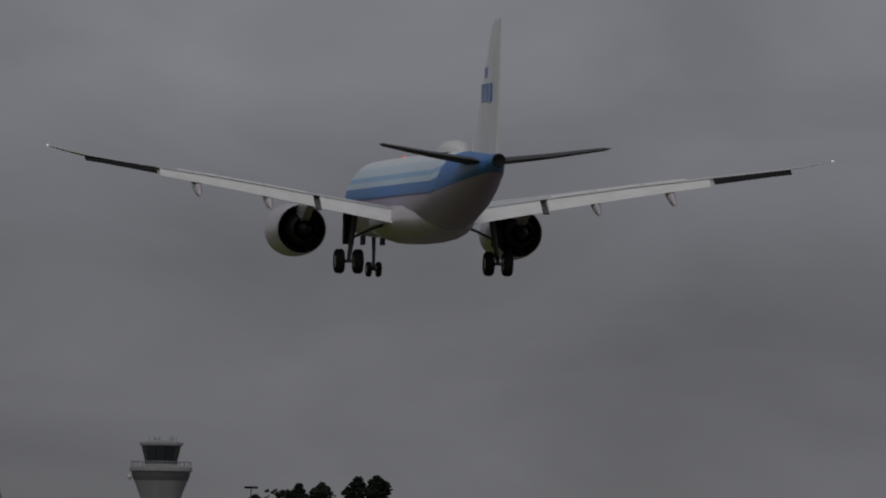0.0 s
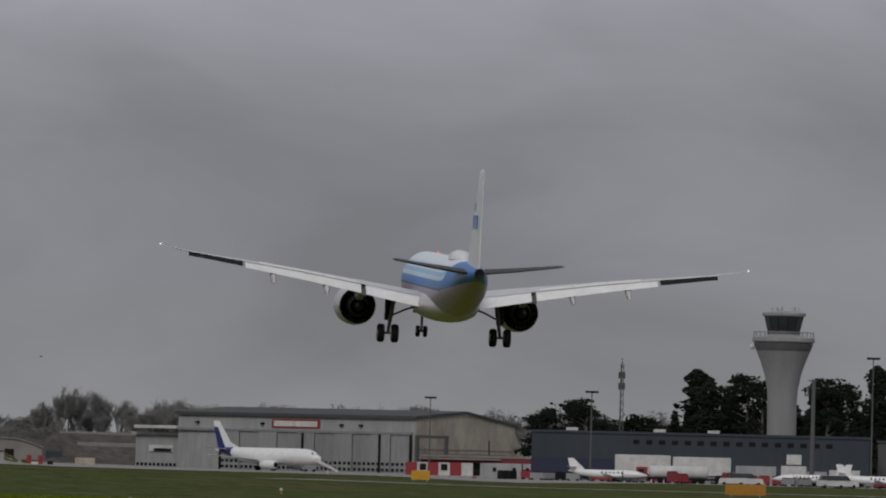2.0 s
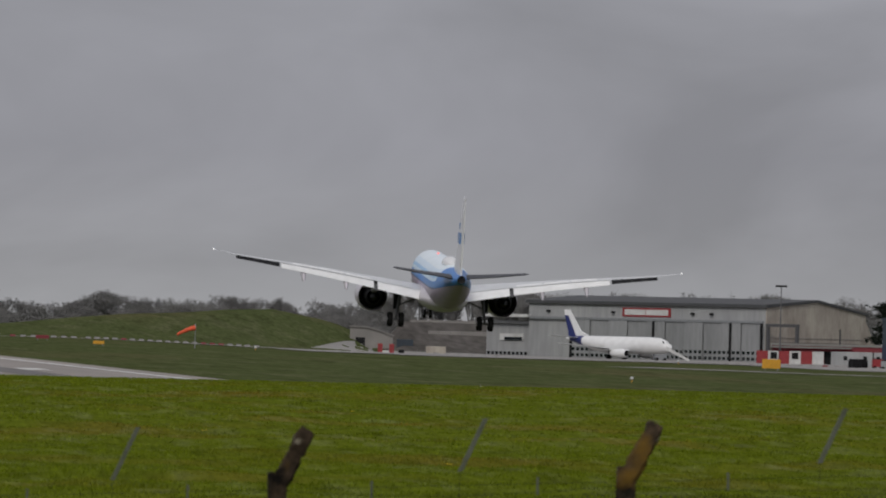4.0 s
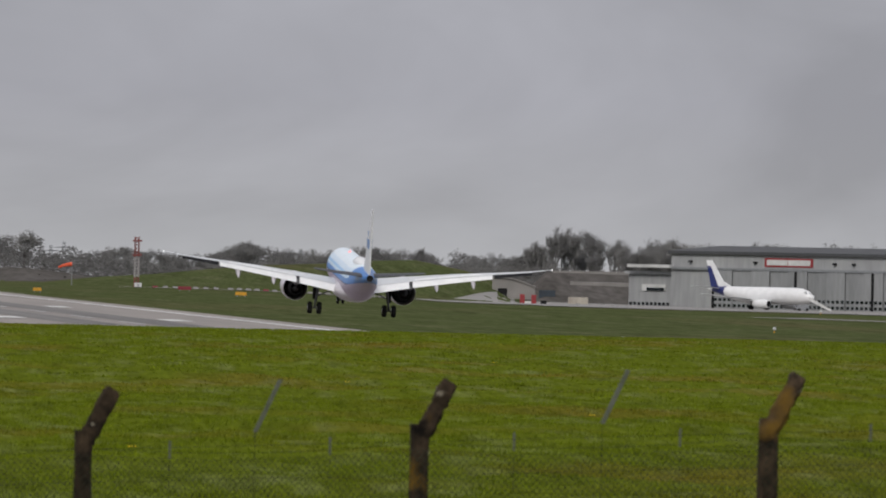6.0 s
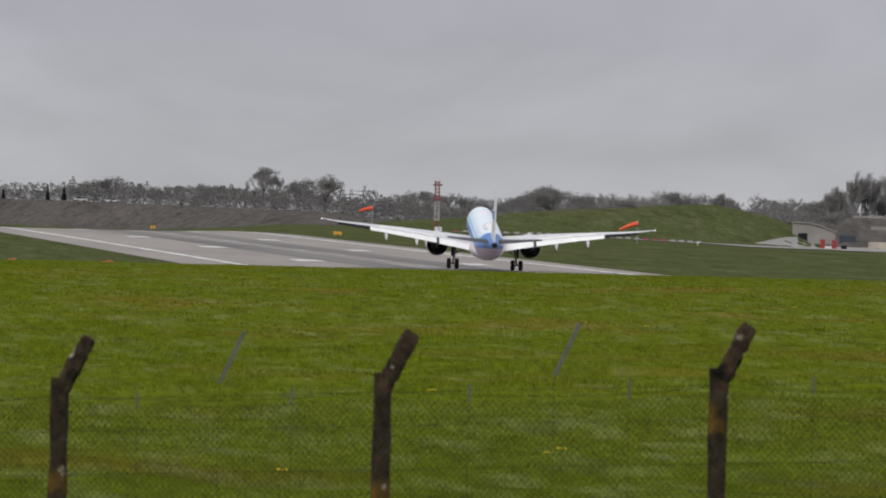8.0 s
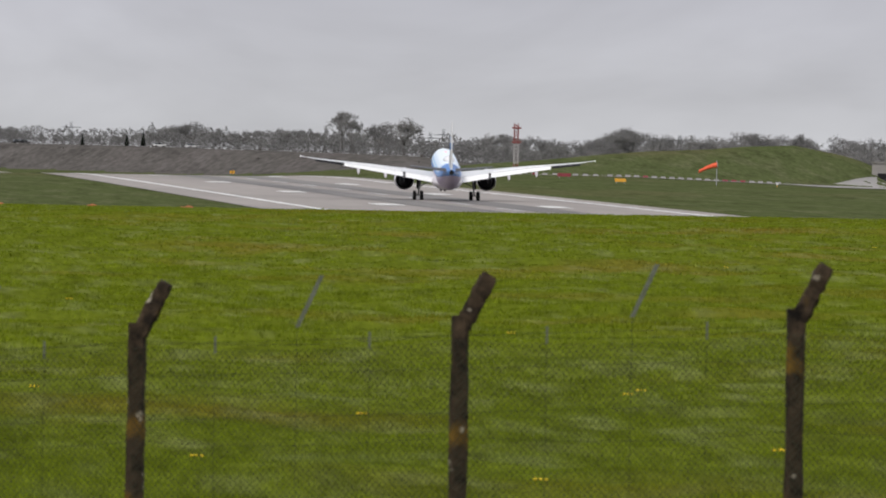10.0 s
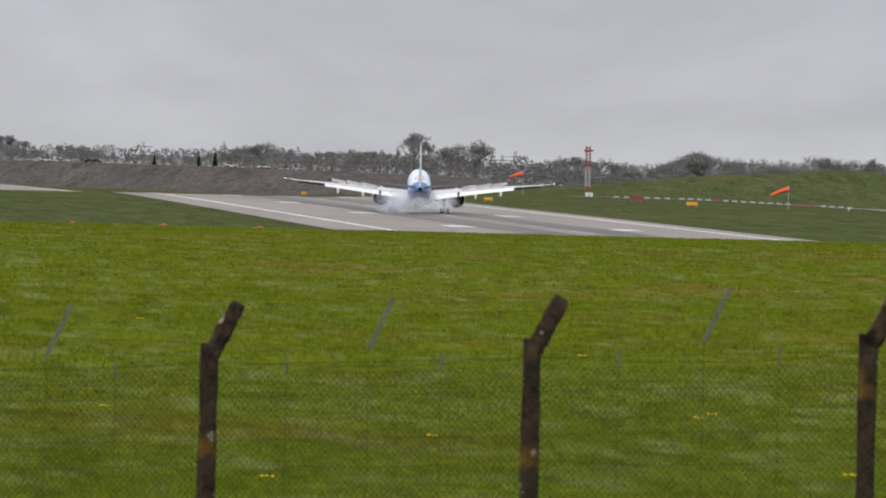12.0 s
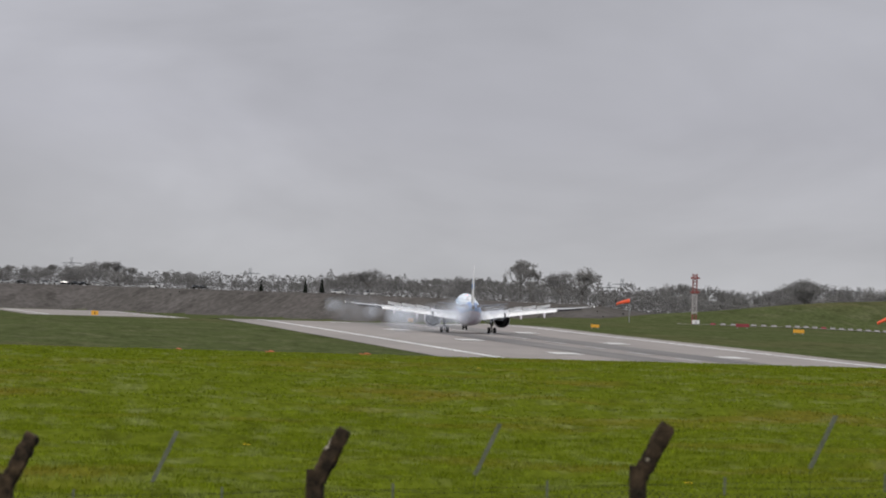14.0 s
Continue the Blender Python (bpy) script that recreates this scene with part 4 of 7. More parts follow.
    # gantry frame at the corner
    for x in (L + 1.2, L + 9.5):
        solid("gantry_post", Shape().box(x, x + 0.7, -1.5, -0.8, 0, 9.2), M_STEEL, h, "dark steel gantry")
    solid("gantry_beam", Shape().box(L + 1.2, L + 10.2, -1.6, -0.7, 9.2, 9.9), M_STEEL, h)
    # lean-to and buttress along the gable
    solid("lean_to_wall", Shape().box(L + 0.45, L + 6, 3, 36, 0, 3.4), M_MAROON, h, "maroon lean-to wall")
    solid("lean_to_roof", Shape().loft([[(L + 0.45, 2, 4.6), (L + 7, 2, 3.7), (L + 7, 2, 3.4), (L + 0.45, 2, 4.3)], [(L + 0.45, 37, 4.6), (L + 7, 37, 3.7), (L + 7, 37, 3.4), (L + 0.45, 37, 4.3)]]), M_CONCRETE_APRON, h, "grey lean-to roof")
    solid("buttress", Shape().loft([[(L - 6, W, 0), (L - 6, W + 15, 0), (L - 6, W + 8, 3.2), (L - 6, W + 3, 7.2), (L - 6, W, 11.2)], [(L + 0.3, W, 0), (L + 0.3, W + 15, 0), (L + 0.3, W + 8, 3.2), (L + 0.3, W + 3, 7.2), (L + 0.3, W, 11.2)]]), M_GABLE, h, "curved cream side wing")
    # annex on the other side
    an = solid("annex", Shape().box(-13.7, -0.02, 1.5, 18, 0, 8.6, 0.1), M_CLAD, h, "lower grey annex")
    solid("annex_roof", Shape().box(-14.3, 2, 0.6, 18.5, 8.62, 9.3), M_CLAD, an)
    solid("annex_canopy", Shape().box(-12, 0.6, -1.5, 10, 10.2, 10.9), M_PANEL, an, "flat white canopy")
    solid("annex_sign", Shape().box(-9.5, -2.5, 1.2, 1.45, 4.6, 6.2), M_PANEL, an)
    solid("annex_window", Shape().box(-8, -2.8, 1.05, 1.18, 4.7, 5.4), M_GLASS, an)
    for k in range(11):
        solid("annex_vent", Shape().box(-13.2 + k * 1.22, -12.5 + k * 1.22, 1.3, 1.48, 1.2, 1.9), M_GLASS, an)
    return h


build_hangar()


def build_tower():
    x, y, _ = polar(12.24, 1950)
    z0 = float(ground_z(x, y))
    k = 1950 / 16627.0
    zof = lambda px: 5 + px * k - z0
    t = thing("control_tower", "flared concrete airport control tower with a glazed cab", "control tower", Matrix.Translation((x, y, z0)))
    solid("shaft", Shape().lathe([(3.05, 0), (3.05, zof(110)), (3.2, zof(128)), (3.8, zof(155)), (4.7, zof(178)), (5.6, zof(197))], "z", (0, 0, 0), 40, True), M_TOWER, t, "smooth grey flared concrete shaft", True)
    # collar in dark grey: shade under the gallery deck put into the colour
    solid("collar", Shape().lathe([(5.65, zof(197) + 0.01), (6.1, zof(208)), (6.1, zof(212))], "z", (0, 0, 0), 40, True), M_TOWERDARK, t, "dark collar with the deck's shade painted in", True)
    dk = solid("gallery_deck", Shape().lathe([(6.3, zof(212)), (6.5, zof(214)), (6.5, zof(220)), (6.2, zof(221)), (3.6, zof(224)), (3.5, zof(226))], "z", (0, 0, 0), 40, True), M_CLAD, t, "pale gallery deck", True)
    for i in range(28):
        a = 2 * math.pi * i / 28
        solid("rail_post", Shape().tube([(6.2 * math.cos(a), 6.2 * math.sin(a), zof(220)), (6.2 * math.cos(a), 6.2 * math.sin(a), zof(230))], 0.05, 5), M_GALV, dk)
    ring = [(6.2 * math.cos(2 * math.pi * i / 40), 6.2 * math.sin(2 * math.pi * i / 40), zof(230)) for i in range(41)]
    solid("hand_rail", Shape().tube(ring, 0.05, 5), M_GALV, dk)
    solid("cab_base", Shape().lathe([(3.5, zof(224)), (3.5, zof(232))], "z", (0, 0, 0), 12, True), M_TOWERDARK, t)
    for i in range(12):
        a0, a1 = 2 * math.pi * (i + 0.03) / 12, 2 * math.pi * (i + 0.97) / 12
        r0, r1 = 3.45, 4.2
        q = lambda a, r, zz: (r * math.cos(a), r * math.sin(a), zz)
        za, zb = zof(232), zof(258)
        solid("cab_pane", Shape().loft([[q(a0, r0, za), q(a1, r0, za), q(a1, r1, zb), q(a0, r1, zb)], [q(a0, r0 - 0.12, za), q(a1, r0 - 0.12, za), q(a1, r1 - 0.12, zb), q(a0, r1 - 0.12, zb)]]), M_GLASS, t, "dark tinted cab pane")
    rf = solid("cab_roof", Shape().lathe([(4.3, zof(258)), (4.5, zof(260)), (4.5, zof(264)), (3.4, zof(267)), (0.6, zof(268))], "z", (0, 0, 0), 32, True), M_CLAD, t, "pale cab roof", True)
    rg = random.Random(2)
    for i in range(14):
        a, r = rg.uniform(0, 6.28), rg.uniform(0.5, 3.2)
        solid("roof_aerial", Shape().tube([(r * math.cos(a), r * math.sin(a), zof(266)), (r * math.cos(a), r * math.sin(a), zof(rg.uniform(271, 277)))], 0.06, 5), M_GALV, rf)
    solid("dish", Shape().lathe([(0.1, 0), (0.5, 0.2), (0.6, 0.5)], "y", (-6.6, -0.4, zof(203)), 12, True), M_PANEL, t)


build_tower()


def long_building(name, az0, az1, d, el0, el1, depth, wall, label, category="building", storeys=1, windows=0, glass=None, roof=None, d1=None):
    """A flat-roofed block whose front runs between two bearings; el0 and el1 are its foot and top in thousandths of the distance."""
    p, q = Vector(polar(az0, d)[:2]), Vector(polar(az1, d1 or d)[:2])
    L = (q - p).length
    z0 = float(ground_z(*p)) if el0 is None else 5 + el0 * d / 1000
    H = 5 + el1 * d / 1000 - z0
    ob = thing(name, label, category, Matrix.Translation((p.x, p.y, z0)) @ pose(0, 0, 0, 0, 0, math.degrees(math.atan2(q.y - p.y, q.x - p.x))))
    solid("wall", Shape().box(0, L, 0, depth, 0, H), wall, ob)
    solid("roof_edge", Shape().box(-0.3, L + 0.3, -0.3, depth + 0.3, H + 0.004, H + 0.5), roof or M_ROOFDARK, ob, "roof edge trim")
    for s in range(storeys if windows else 0):
        for k in range(windows):
            x = L * (k + 0.5) / windows
            z = H * (s + 0.62) / storeys
            solid("window", Shape().box(x - L / windows * 0.24, x + L / windows * 0.24, -0.12, 0.05, z - 0.7, z + 0.55), glass or M_GLASS, ob)
    return ob, L, H


def build_terminal_blocks():
    b, L, H = long_building("cargo_building", 10.72, 12.78, 1900, None, 2.62, 30, M_BLUEGREY, "long slate-blue cargo building with a flat roof", roof=M_BLUEGREY)
    for k in range(16):
        x = L * 0.3 + k * 2.6
        solid("window", Shape().box(x, x + 1.3, -0.1, 0.04, H - 2.0, H - 1.1), M_BLACK, b)
    solid("lower_band", Shape().box(0, L * 0.42, -3.2, -0.02, 0, 4.6), M_NAVY, b, "navy lower band")
    for x in (L * 0.1, L * 0.36, L * 0.52):
        solid("roof_vent", Shape().box(x, x + 2.4, 4, 6, H + 0.52, H + 1.1), M_PANEL, b)
    solid("notice_board", Shape().box(L * 0.755, L * 0.755 + 3, -0.3, -0.05, H - 5.4, H - 3.4), M_PANEL, b, "blank white board")
    sd, L, H = long_building("maroon_shed", 10.05, 10.93, 2085, None, -0.3, 14, M_MAROON, "long low maroon workshop with a grey canopy", roof=M_CONCRETE_APRON)
    solid("canopy", Shape().box(-0.4, L * 0.55, -2.6, -0.31, H - 0.5, H - 0.15), M_CONCRETE_APRON, sd, "grey canopy edge")
    for k in range(9):
        x = L * (k + 0.5) / 9
        solid("shutter", Shape().box(x - 0.9, x + 0.9, -0.08, -0.004, 0.1, H - 1.1), (M_BLACK, M_BLUEGREY, M_MAROON)[k % 3], sd, "dark roller shutter")
    st, L, H = long_building("grey_store", 10.72, 11.35, 1990, None, -0.2, 12, M_BLACK, "low grey store with a pale flat roof", roof=M_CLAD)
    solid("upper_roof", Shape().box(L * 0.2, L * 0.62, 1, 9, H + 0.52, H + 1.3), M_PANEL, st, "raised white roof box")
    for k in range(4):
        x = L * (0.16 + 0.2 * k)
        solid("door_panel", Shape().box(x, x + L * 0.09, -0.09, -0.004, 0.1, H - 0.9), M_DOOR, st, "grey door panel")
    long_building("dark_terminal", 12.83, 13.6, 1920, None, 2.3, 22, M_TOWERDARK, "low dark terminal block")
    v, L, H = long_building("viewing_office", 13.12, 13.5, 1890, None, 6.6, 12, M_BLUEGREY, "pale upper office with two glazed galleries", roof=M_HOTEL)
    for z0 in (H - 4.2, H - 8.4):
        solid("balcony", Shape().box(-1, L + 1, -2, -0.02, z0 - 0.9, z0), M_HOTEL, v, "pale balcony parapet")
        for k in range(9):
            x = (L - 0.3) * k / 8
            solid("mullion", Shape().box(x, x + 0.3, -0.3, -0.02, z0 + 0.004, z0 + 3.2), M_HOTEL, v)
        for k in range(8):
            x = (L - 0.3) * k / 8
            solid("pane", Shape().box(x + 0.32, x + (L - 0.3) / 8 - 0.02, -0.12, -0.02, z0 + 0.1, z0 + 3.0), M_GLASS, v)
    ho, L, H = long_building("hotel", 14.61, 15.51, 1900, None, 8.7, 16, M_HOTEL, "long white hotel with a navy lower facade")
    for k in range(15):
        x = L * (k + 0.5) / 15
        solid("window", Shape().box(x - 0.4, x + 0.4, -0.12, 0.04, H - 1.9, H - 0.8), M_GLASS, ho)
    solid("navy_facade", Shape().box(0.1, L * 0.8, -0.25, -0.02, 0, H - 2.5), M_NAVY, ho, "navy lower facade")
    for k in range(12):
        for r in range(4):
            x = L * 0.8 * (k + 0.5) / 12
            solid("window", Shape().box(x - 0.35, x + 0.35, -0.3, -0.26, H - 4.6 - 2.7 * r, H - 3.5 - 2.7 * r), M_GLASS, ho)
    solid("stair_glazing", Shape().box(L * 0.14, L * 0.19, -0.4, -0.26, 1, H - 1.4), M_BLUEGREY, ho)
    for k in range(3):
        for s in range(3):
            x = L * (0.82 + 0.07 * k)
            solid("window", Shape().box(x, x + 0.9, -0.12, 0.04, H - 6.5 - 3.2 * s, H - 5.2 - 3.2 * s), M_GLASS, ho)
    dk, L, H = long_building("dark_block", 15.58, 16.6, 1850, None, 9.5, 20, M_BLACK, "tall black-clad office block", roof=M_BLACK)
    solid("pale_wing", Shape().box(L * 0.42, L, -0.4, -0.02, 0, H - 0.5), M_GABLE, dk, "pale side wing")


build_terminal_blocks()


def lorry_box(name, az, d, length, height, mat, label, category, z_up=0.0, turn=0.0, width=2.5):
    x, y, z = polar(az, d)
    ob = thing(name, label, category, Matrix.Translation((x, y, z + z_up)) @ pose(0, 0, 0, 0, 0, turn - az))
    solid("shell", Shape().box(-length / 2, length / 2, -width / 2, width / 2, 0.05, height, 0.04), mat, ob)
    n = max(3, int(length / 1.2))
    for k in range(n):
        xx = -length / 2 + length * (k + 0.5) / n
        solid("rib", Shape().box(xx - 0.05, xx + 0.05, -width / 2 - 0.05, -width / 2 + 0.01, 0.2, height - 0.2), mat, ob)
    for xx in (-length / 2 + 0.2, length / 2 - 0.2):
        solid("foot", Shape().box(xx - 0.1, xx + 0.1, -width / 2, width / 2, -0.06, 0.06), M_BLACK, ob)
    return ob


def build_yard():
    # stacked white trailers before the cargo building
    for az, w, h, zu, mt in ((11.4, 11, 4.6, 0.9, M_PANEL), (11.76, 11.5, 4.6, 0.7, M_PANEL), (12.09, 8, 3.4, 0.4, M_CLAD), (12.32, 5, 3.4, 0.6, M_PANEL), (12.46, 4, 2.8, 0.2, M_CLAD), (12.63, 6, 3.2, 0.2, M_PANEL)):
        lorry_box("white_trailer", az, 1862, w, h + zu, mt, "white box trailer parked in a row", "trailer")
    # red and white cabins beside the hangar
    rng = random.Random(8)
    for k, (az, mat) in enumerate(((9.99, M_RED), (10.06, M_PANEL), (10.12, M_RED), (10.19, M_PANEL), (10.26, M_RED), (10.33, M_PANEL))):
        cab = lorry_box("site_cabin", az, 2060, 2.5, 2.9, mat, "red or white site cabin" if mat is M_RED else "white site cabin with a dark opening", "cabin")
        if k in (1, 3):
            solid("opening", Shape().box(-0.7, 0.7, -1.36, -1.27, 1.2, 2.6), M_BLACK, cab)
    for az, w in ((10.5, 6.5), (10.62, 3), (10.7, 2.2)):
        cab = lorry_box("grey_cabin", az, 2050, w, 3.0, M_CLAD, "pale grey portable cabin", "cabin")
        solid("opening", Shape().box(-0.5, 0.3, -1.36, -1.27, 1.2, 2.1), M_BLACK, cab)
    for k in range(7):
        lorry_box("striped_panel", 10.83 + 0.032 * k, 2040, 1.05, 4.0, M_MAROON if k % 2 == 0 else M_PANEL, "maroon and white upright panel", "panel", width=0.4)
    # low red and white barriers along the apron's edge
    bar = {}
    for m, nm in ((M_MAROON, "red"), (M_BARRIER, "white")):
        x, y, z = polar(9.0, 1950)
        o = solid("road_barrier", Shape().loft([[(-0.6, -0.3, 0), (0.6, -0.3, 0), (0.6, 0.3, 0), (-0.6, 0.3, 0)], [(-0.52, -0.12, 0.25), (0.52, -0.12, 0.25), (0.52, 0.12, 0.25), (-0.52, 0.12, 0.25)], [(-0.5, -0.1, 0.42), (0.5, -0.1, 0.38), (0.5, 0.1, 0.38), (-0.5, 0.1, 0.42)]]), m)
        tagged(o, nm + " water-filled plastic road barrier", "barrier", "barriers along the apron")
        bar[nm] = o
    k = 0
    for az in list(np.arange(5.42, 5.8, 0.062)) + list(np.arange(5.88, 6.95, 0.054)) + list(np.arange(8.0, 8.4, 0.075)) + list(np.arange(9.55, 11.9, 0.075)):
        d = 1893 if az < 7.5 else (2000 if az < 9 else 1790 + 60 * (az < 10.9))
        nm = "red" if k % 11 == 0 or 19 < k < 23 else "white"
        x, y, z = polar(az, d)
        m = Matrix.Translation((x, y, z)) @ pose(0, 0, 0, 0, 0, -az)
        if "used_" + nm not in bar:
            bar[nm].matrix_basis, bar["used_" + nm] = m, True
        else:
            copy_thing(bar[nm], m)
        k += 1


build_yard()


def floodlight(az, d, top_el, arms, label="tall galvanised floodlight mast"):
    """A mast; top_el is its head over the eye in thousandths of the distance."""
    x, y, z = polar(az, d)
    top = 5 + top_el * d / 1000 - z
    ob = thing("floodlight_mast", label, "floodlight", Matrix.Translation((x, y, z)))
    solid("mast", Shape().tube([(0, 0, 0), (0, 0, top)], [0.2, 0.1], 8), M_TOWERDARK, ob)
    hd = solid("head_frame", Shape().box(-1.0, 1.0, -0.25, 0.25, top, top + 0.18), M_TOWERDARK, ob)
    for k in range(arms):
        xx = -0.95 + 1.9 * k / (arms - 1)
        solid("lamp_head", Shape().box(xx - 0.32, xx + 0.32, -0.4, 0.3, top - 0.12, top + 0.3, 0.05), M_BLACK, hd, "dark lamp head")


for az, d, el in ((10.097, 2080, 5.95), (11.08, 1840, 6.95), (12.79, 1830, 11.2)):
    floodlight(az, d, el, 4)


def build_masts():
    # lattice telephone mast with panel aerials
    x, y, z = polar(11.26, 2060)
    top = 5 + 178 * 2060 / 16627 - z
    ob = thing("telephone_mast", "grey lattice telephone mast with panel aerials", "mast", Matrix.Translation((x, y, z)))
    lat = Shape()
    for sx, sy in ((-1, -1), (1, -1), (0, 1)):
        lat.tube([(sx * 0.5, sy * 0.5, 0), (sx * 0.3, sy * 0.3, top * 0.95)], 0.08, 5)
    for k in range(int(top / 1.6)):
        w0, w1 = 0.5 - 0.2 * k * 1.6 / top, 0.5 - 0.2 * (k + 1) * 1.6 / top
        lat.tube([(-w0, -w0, k * 1.6), (w1, -w1, (k + 1) * 1.6)], 0.06, 4)
        lat.tube([(w0, -w0, k * 1.6), (0, w1, (k + 1) * 1.6)], 0.06, 4)
        lat.tube([(0, w0, k * 1.6), (-w1, -w1, (k + 1) * 1.6)], 0.06, 4)
    solid("lattice", lat, M_TOWERDARK, ob, "dark grey steel lattice")
    for k in range(6):
        a = k * math.pi / 3
        for zz in (top * 0.74, top * 0.83):
            solid("panel_aerial", Shape().box(math.cos(a) * 0.62 - 0.13, math.cos(a) * 0.62 + 0.13, math.sin(a) * 0.62 - 0.08, math.sin(a) * 0.62 + 0.08, zz, zz + 1.5), M_TOWERDARK, ob)
    solid("lightning_rod", Shape().tube([(0, 0, top * 0.95), (0, 0, top)], 0.08, 5), M_STEEL, ob)
    # dark service pole beside the tower
    x, y, z = polar(12.43, 1850)
    ob = thing("service_pole", "thick dark pole with cross-arms beside the tower", "pole", Matrix.Translation((x, y, z)))
    top = 5 + 148 * 1850 / 16627 - z
    solid("pole", Shape().tube([(0, 0, 0), (0, 0, top)], [0.5, 0.36], 8), M_TOWERDARK, ob)
    for zz, w in ((top - 0.4, 1.1), (top - 1.8, 2.0)):
        solid("cross_arm", Shape().box(-w, w * 0.6, -0.1, 0.1, zz, zz + 0.2), M_STEEL, ob)
    # red and white lattice aerial by the runway
    x, y, z = polar(5.304, 1900)
    top = 5 + 68 * 1900 / 16627 - z
    ob = thing("glide_path_mast", "red and white banded lattice aerial mast", "mast", Matrix.Translation((x, y, z)))
    for k in range(5):
        za, zb = top * k / 5, top * (k + 1) / 5
        s = Shape()
        for sx, sy in ((-1, -1), (1, -1), (1, 1), (-1, 1)):
            s.tube([(sx * 0.42, sy * 0.42, za), (sx * 0.42, sy * 0.42, zb)], 0.08, 5)
        for q in range(3):
            u, v = za + (zb - za) * q / 3, za + (zb - za) * (q + 1) / 3
            for f in (-0.42, 0.42):
                s.tube([(-0.42, f, u), (0.42, f, v)], 0.045, 4)
                s.tube([(0.42, f, u), (-0.42, f, v)], 0.045, 4)
                s.tube([(f, -0.42, u), (f, 0.42, v)], 0.07, 4)
        solid("lattice_section", s, M_MAST_RED if k in (0, 3, 4) else M_MAST_WHITE, ob, "painted lattice section")
    for zz in (top * 0.62, top * 0.9):
        solid("aerial_arm", Shape().box(-0.95, 0.95, -0.75, -0.5, zz, zz + 0.35), M_MAST_RED, ob)
    x, y, z = polar(5.315, 1893)
    ob = thing("equipment_cabin", "small white equipment cabin at the foot of the mast", "cabin", Matrix.Translation((x, y, z)))
    solid("shell", Shape().box(-0.7, 0.7, -0.6, 0.6, 0, 0.9, 0.05), M_PANEL, ob)
    solid("door", Shape().box(-0.25, 0.25, -0.64, -0.58, 0.05, 0.75), M_CLAD, ob)


build_masts()


def windsock(az, d, el_px, turn, droop, label, size=1.0):
    x, y, z = polar(az, d)
    k = d / 16627
    top = 5 + el_px * k
    ob = thing("windsock", label, "windsock", Matrix.Translation((x, y, z)))
    solid("pole", Shape().tube([(0, 0, 0), (0, 0, top - z + 0.3)], [0.07, 0.05], 6), M_GALV, ob, "slim galvanised pole")
    rr = []
    n = 9
    for i in range(n):
        t = i / (n - 1)
        u = 4.2 * t * size
        cx, cz = -u * math.cos(radians(turn)), top - z - droop * t ** 1.4
        r = (0.58 - 0.26 * t + 0.02 * math.sin(i * 2.1)) * size
        rr.append([(cx, math.sin(radians(turn)) * u + r * math.cos(2 * math.pi * q / 14), cz + r * math.sin(2 * math.pi * q / 14)) for q in range(14)])
    solid("sleeve", Shape().loft(rr, caps=True), M_ORANGE, ob, "bright orange fabric sleeve", True)
    solid("hoop", Shape().tube([(0, 0.6 * math.cos(q * 0.3927), top - z + 0.6 * math.sin(q * 0.3927)) for q in range(17)], 0.05, 5), M_GALV, ob)
    return ob


windsock(4.91, 1900, 17, 35, 0.7, "orange windsock blown out on a slim pole", 0.74)
windsock(6.53, 1500, 1, 25, 1.1, "orange windsock sloping down on a slim pole", 0.72)


def airfield_sign(az, d, w, h, mat, label, faces=0):
    x, y, z = polar(az, d)
    ob = thing("airfield_sign", label, "sign", Matrix.Translation((x, y, z)) @ pose(0, 0, 0, 0, 0, -az))
    solid("box", Shape().box(-w / 2, w / 2, -0.15, 0.15, 0.25, h + 0.25, 0.03), mat, ob)
    for s in (-1, 1):
        solid("leg", Shape().box(s * w * 0.35 - 0.06, s * w * 0.35 + 0.06, -0.06, 0.06, -0.05, 0.3), M_GALV, ob)
    for k in range(faces):
        xx = -w * 0.32 + w * 0.64 * (k + 0.5) / faces
        solid("symbol_bar", Shape().box(xx - 0.14, xx + 0.14, -0.19, -0.155, 0.25 + h * 0.25, 0.25 + h * 0.78), M_BLACK if mat is M_YELLOW else M_PANEL, ob)
    return ob


airfield_sign(10.047, 1330, 2.6, 1.3, M_YELLOW, "small yellow airfield marker box on legs")
airfield_sign(12.03, 1150, 5.0, 1.3, M_AMBER, "large yellow-orange airfield sign box", 0)
airfield_sign(5.944, 1470, 1.75, 0.5, M_YELLOW, "yellow taxiway guidance sign")
airfield_sign(4.702, 1455, 1.3, 0.45, M_YELLOW, "yellow runway exit sign")
airfield_sign(1.651, 2900, 2.2, 1.3, M_YELLOW, "yellow distance sign beside the far runway", 1)
airfield_sign(5.60, 1690, 2.4, 0.6, M_MAROON, "red mandatory instruction sign")
airfield_sign(3.576, 2928, 1.5, 0.9, M_YELLOW, "yellow distance sign beside the far runway", 1)


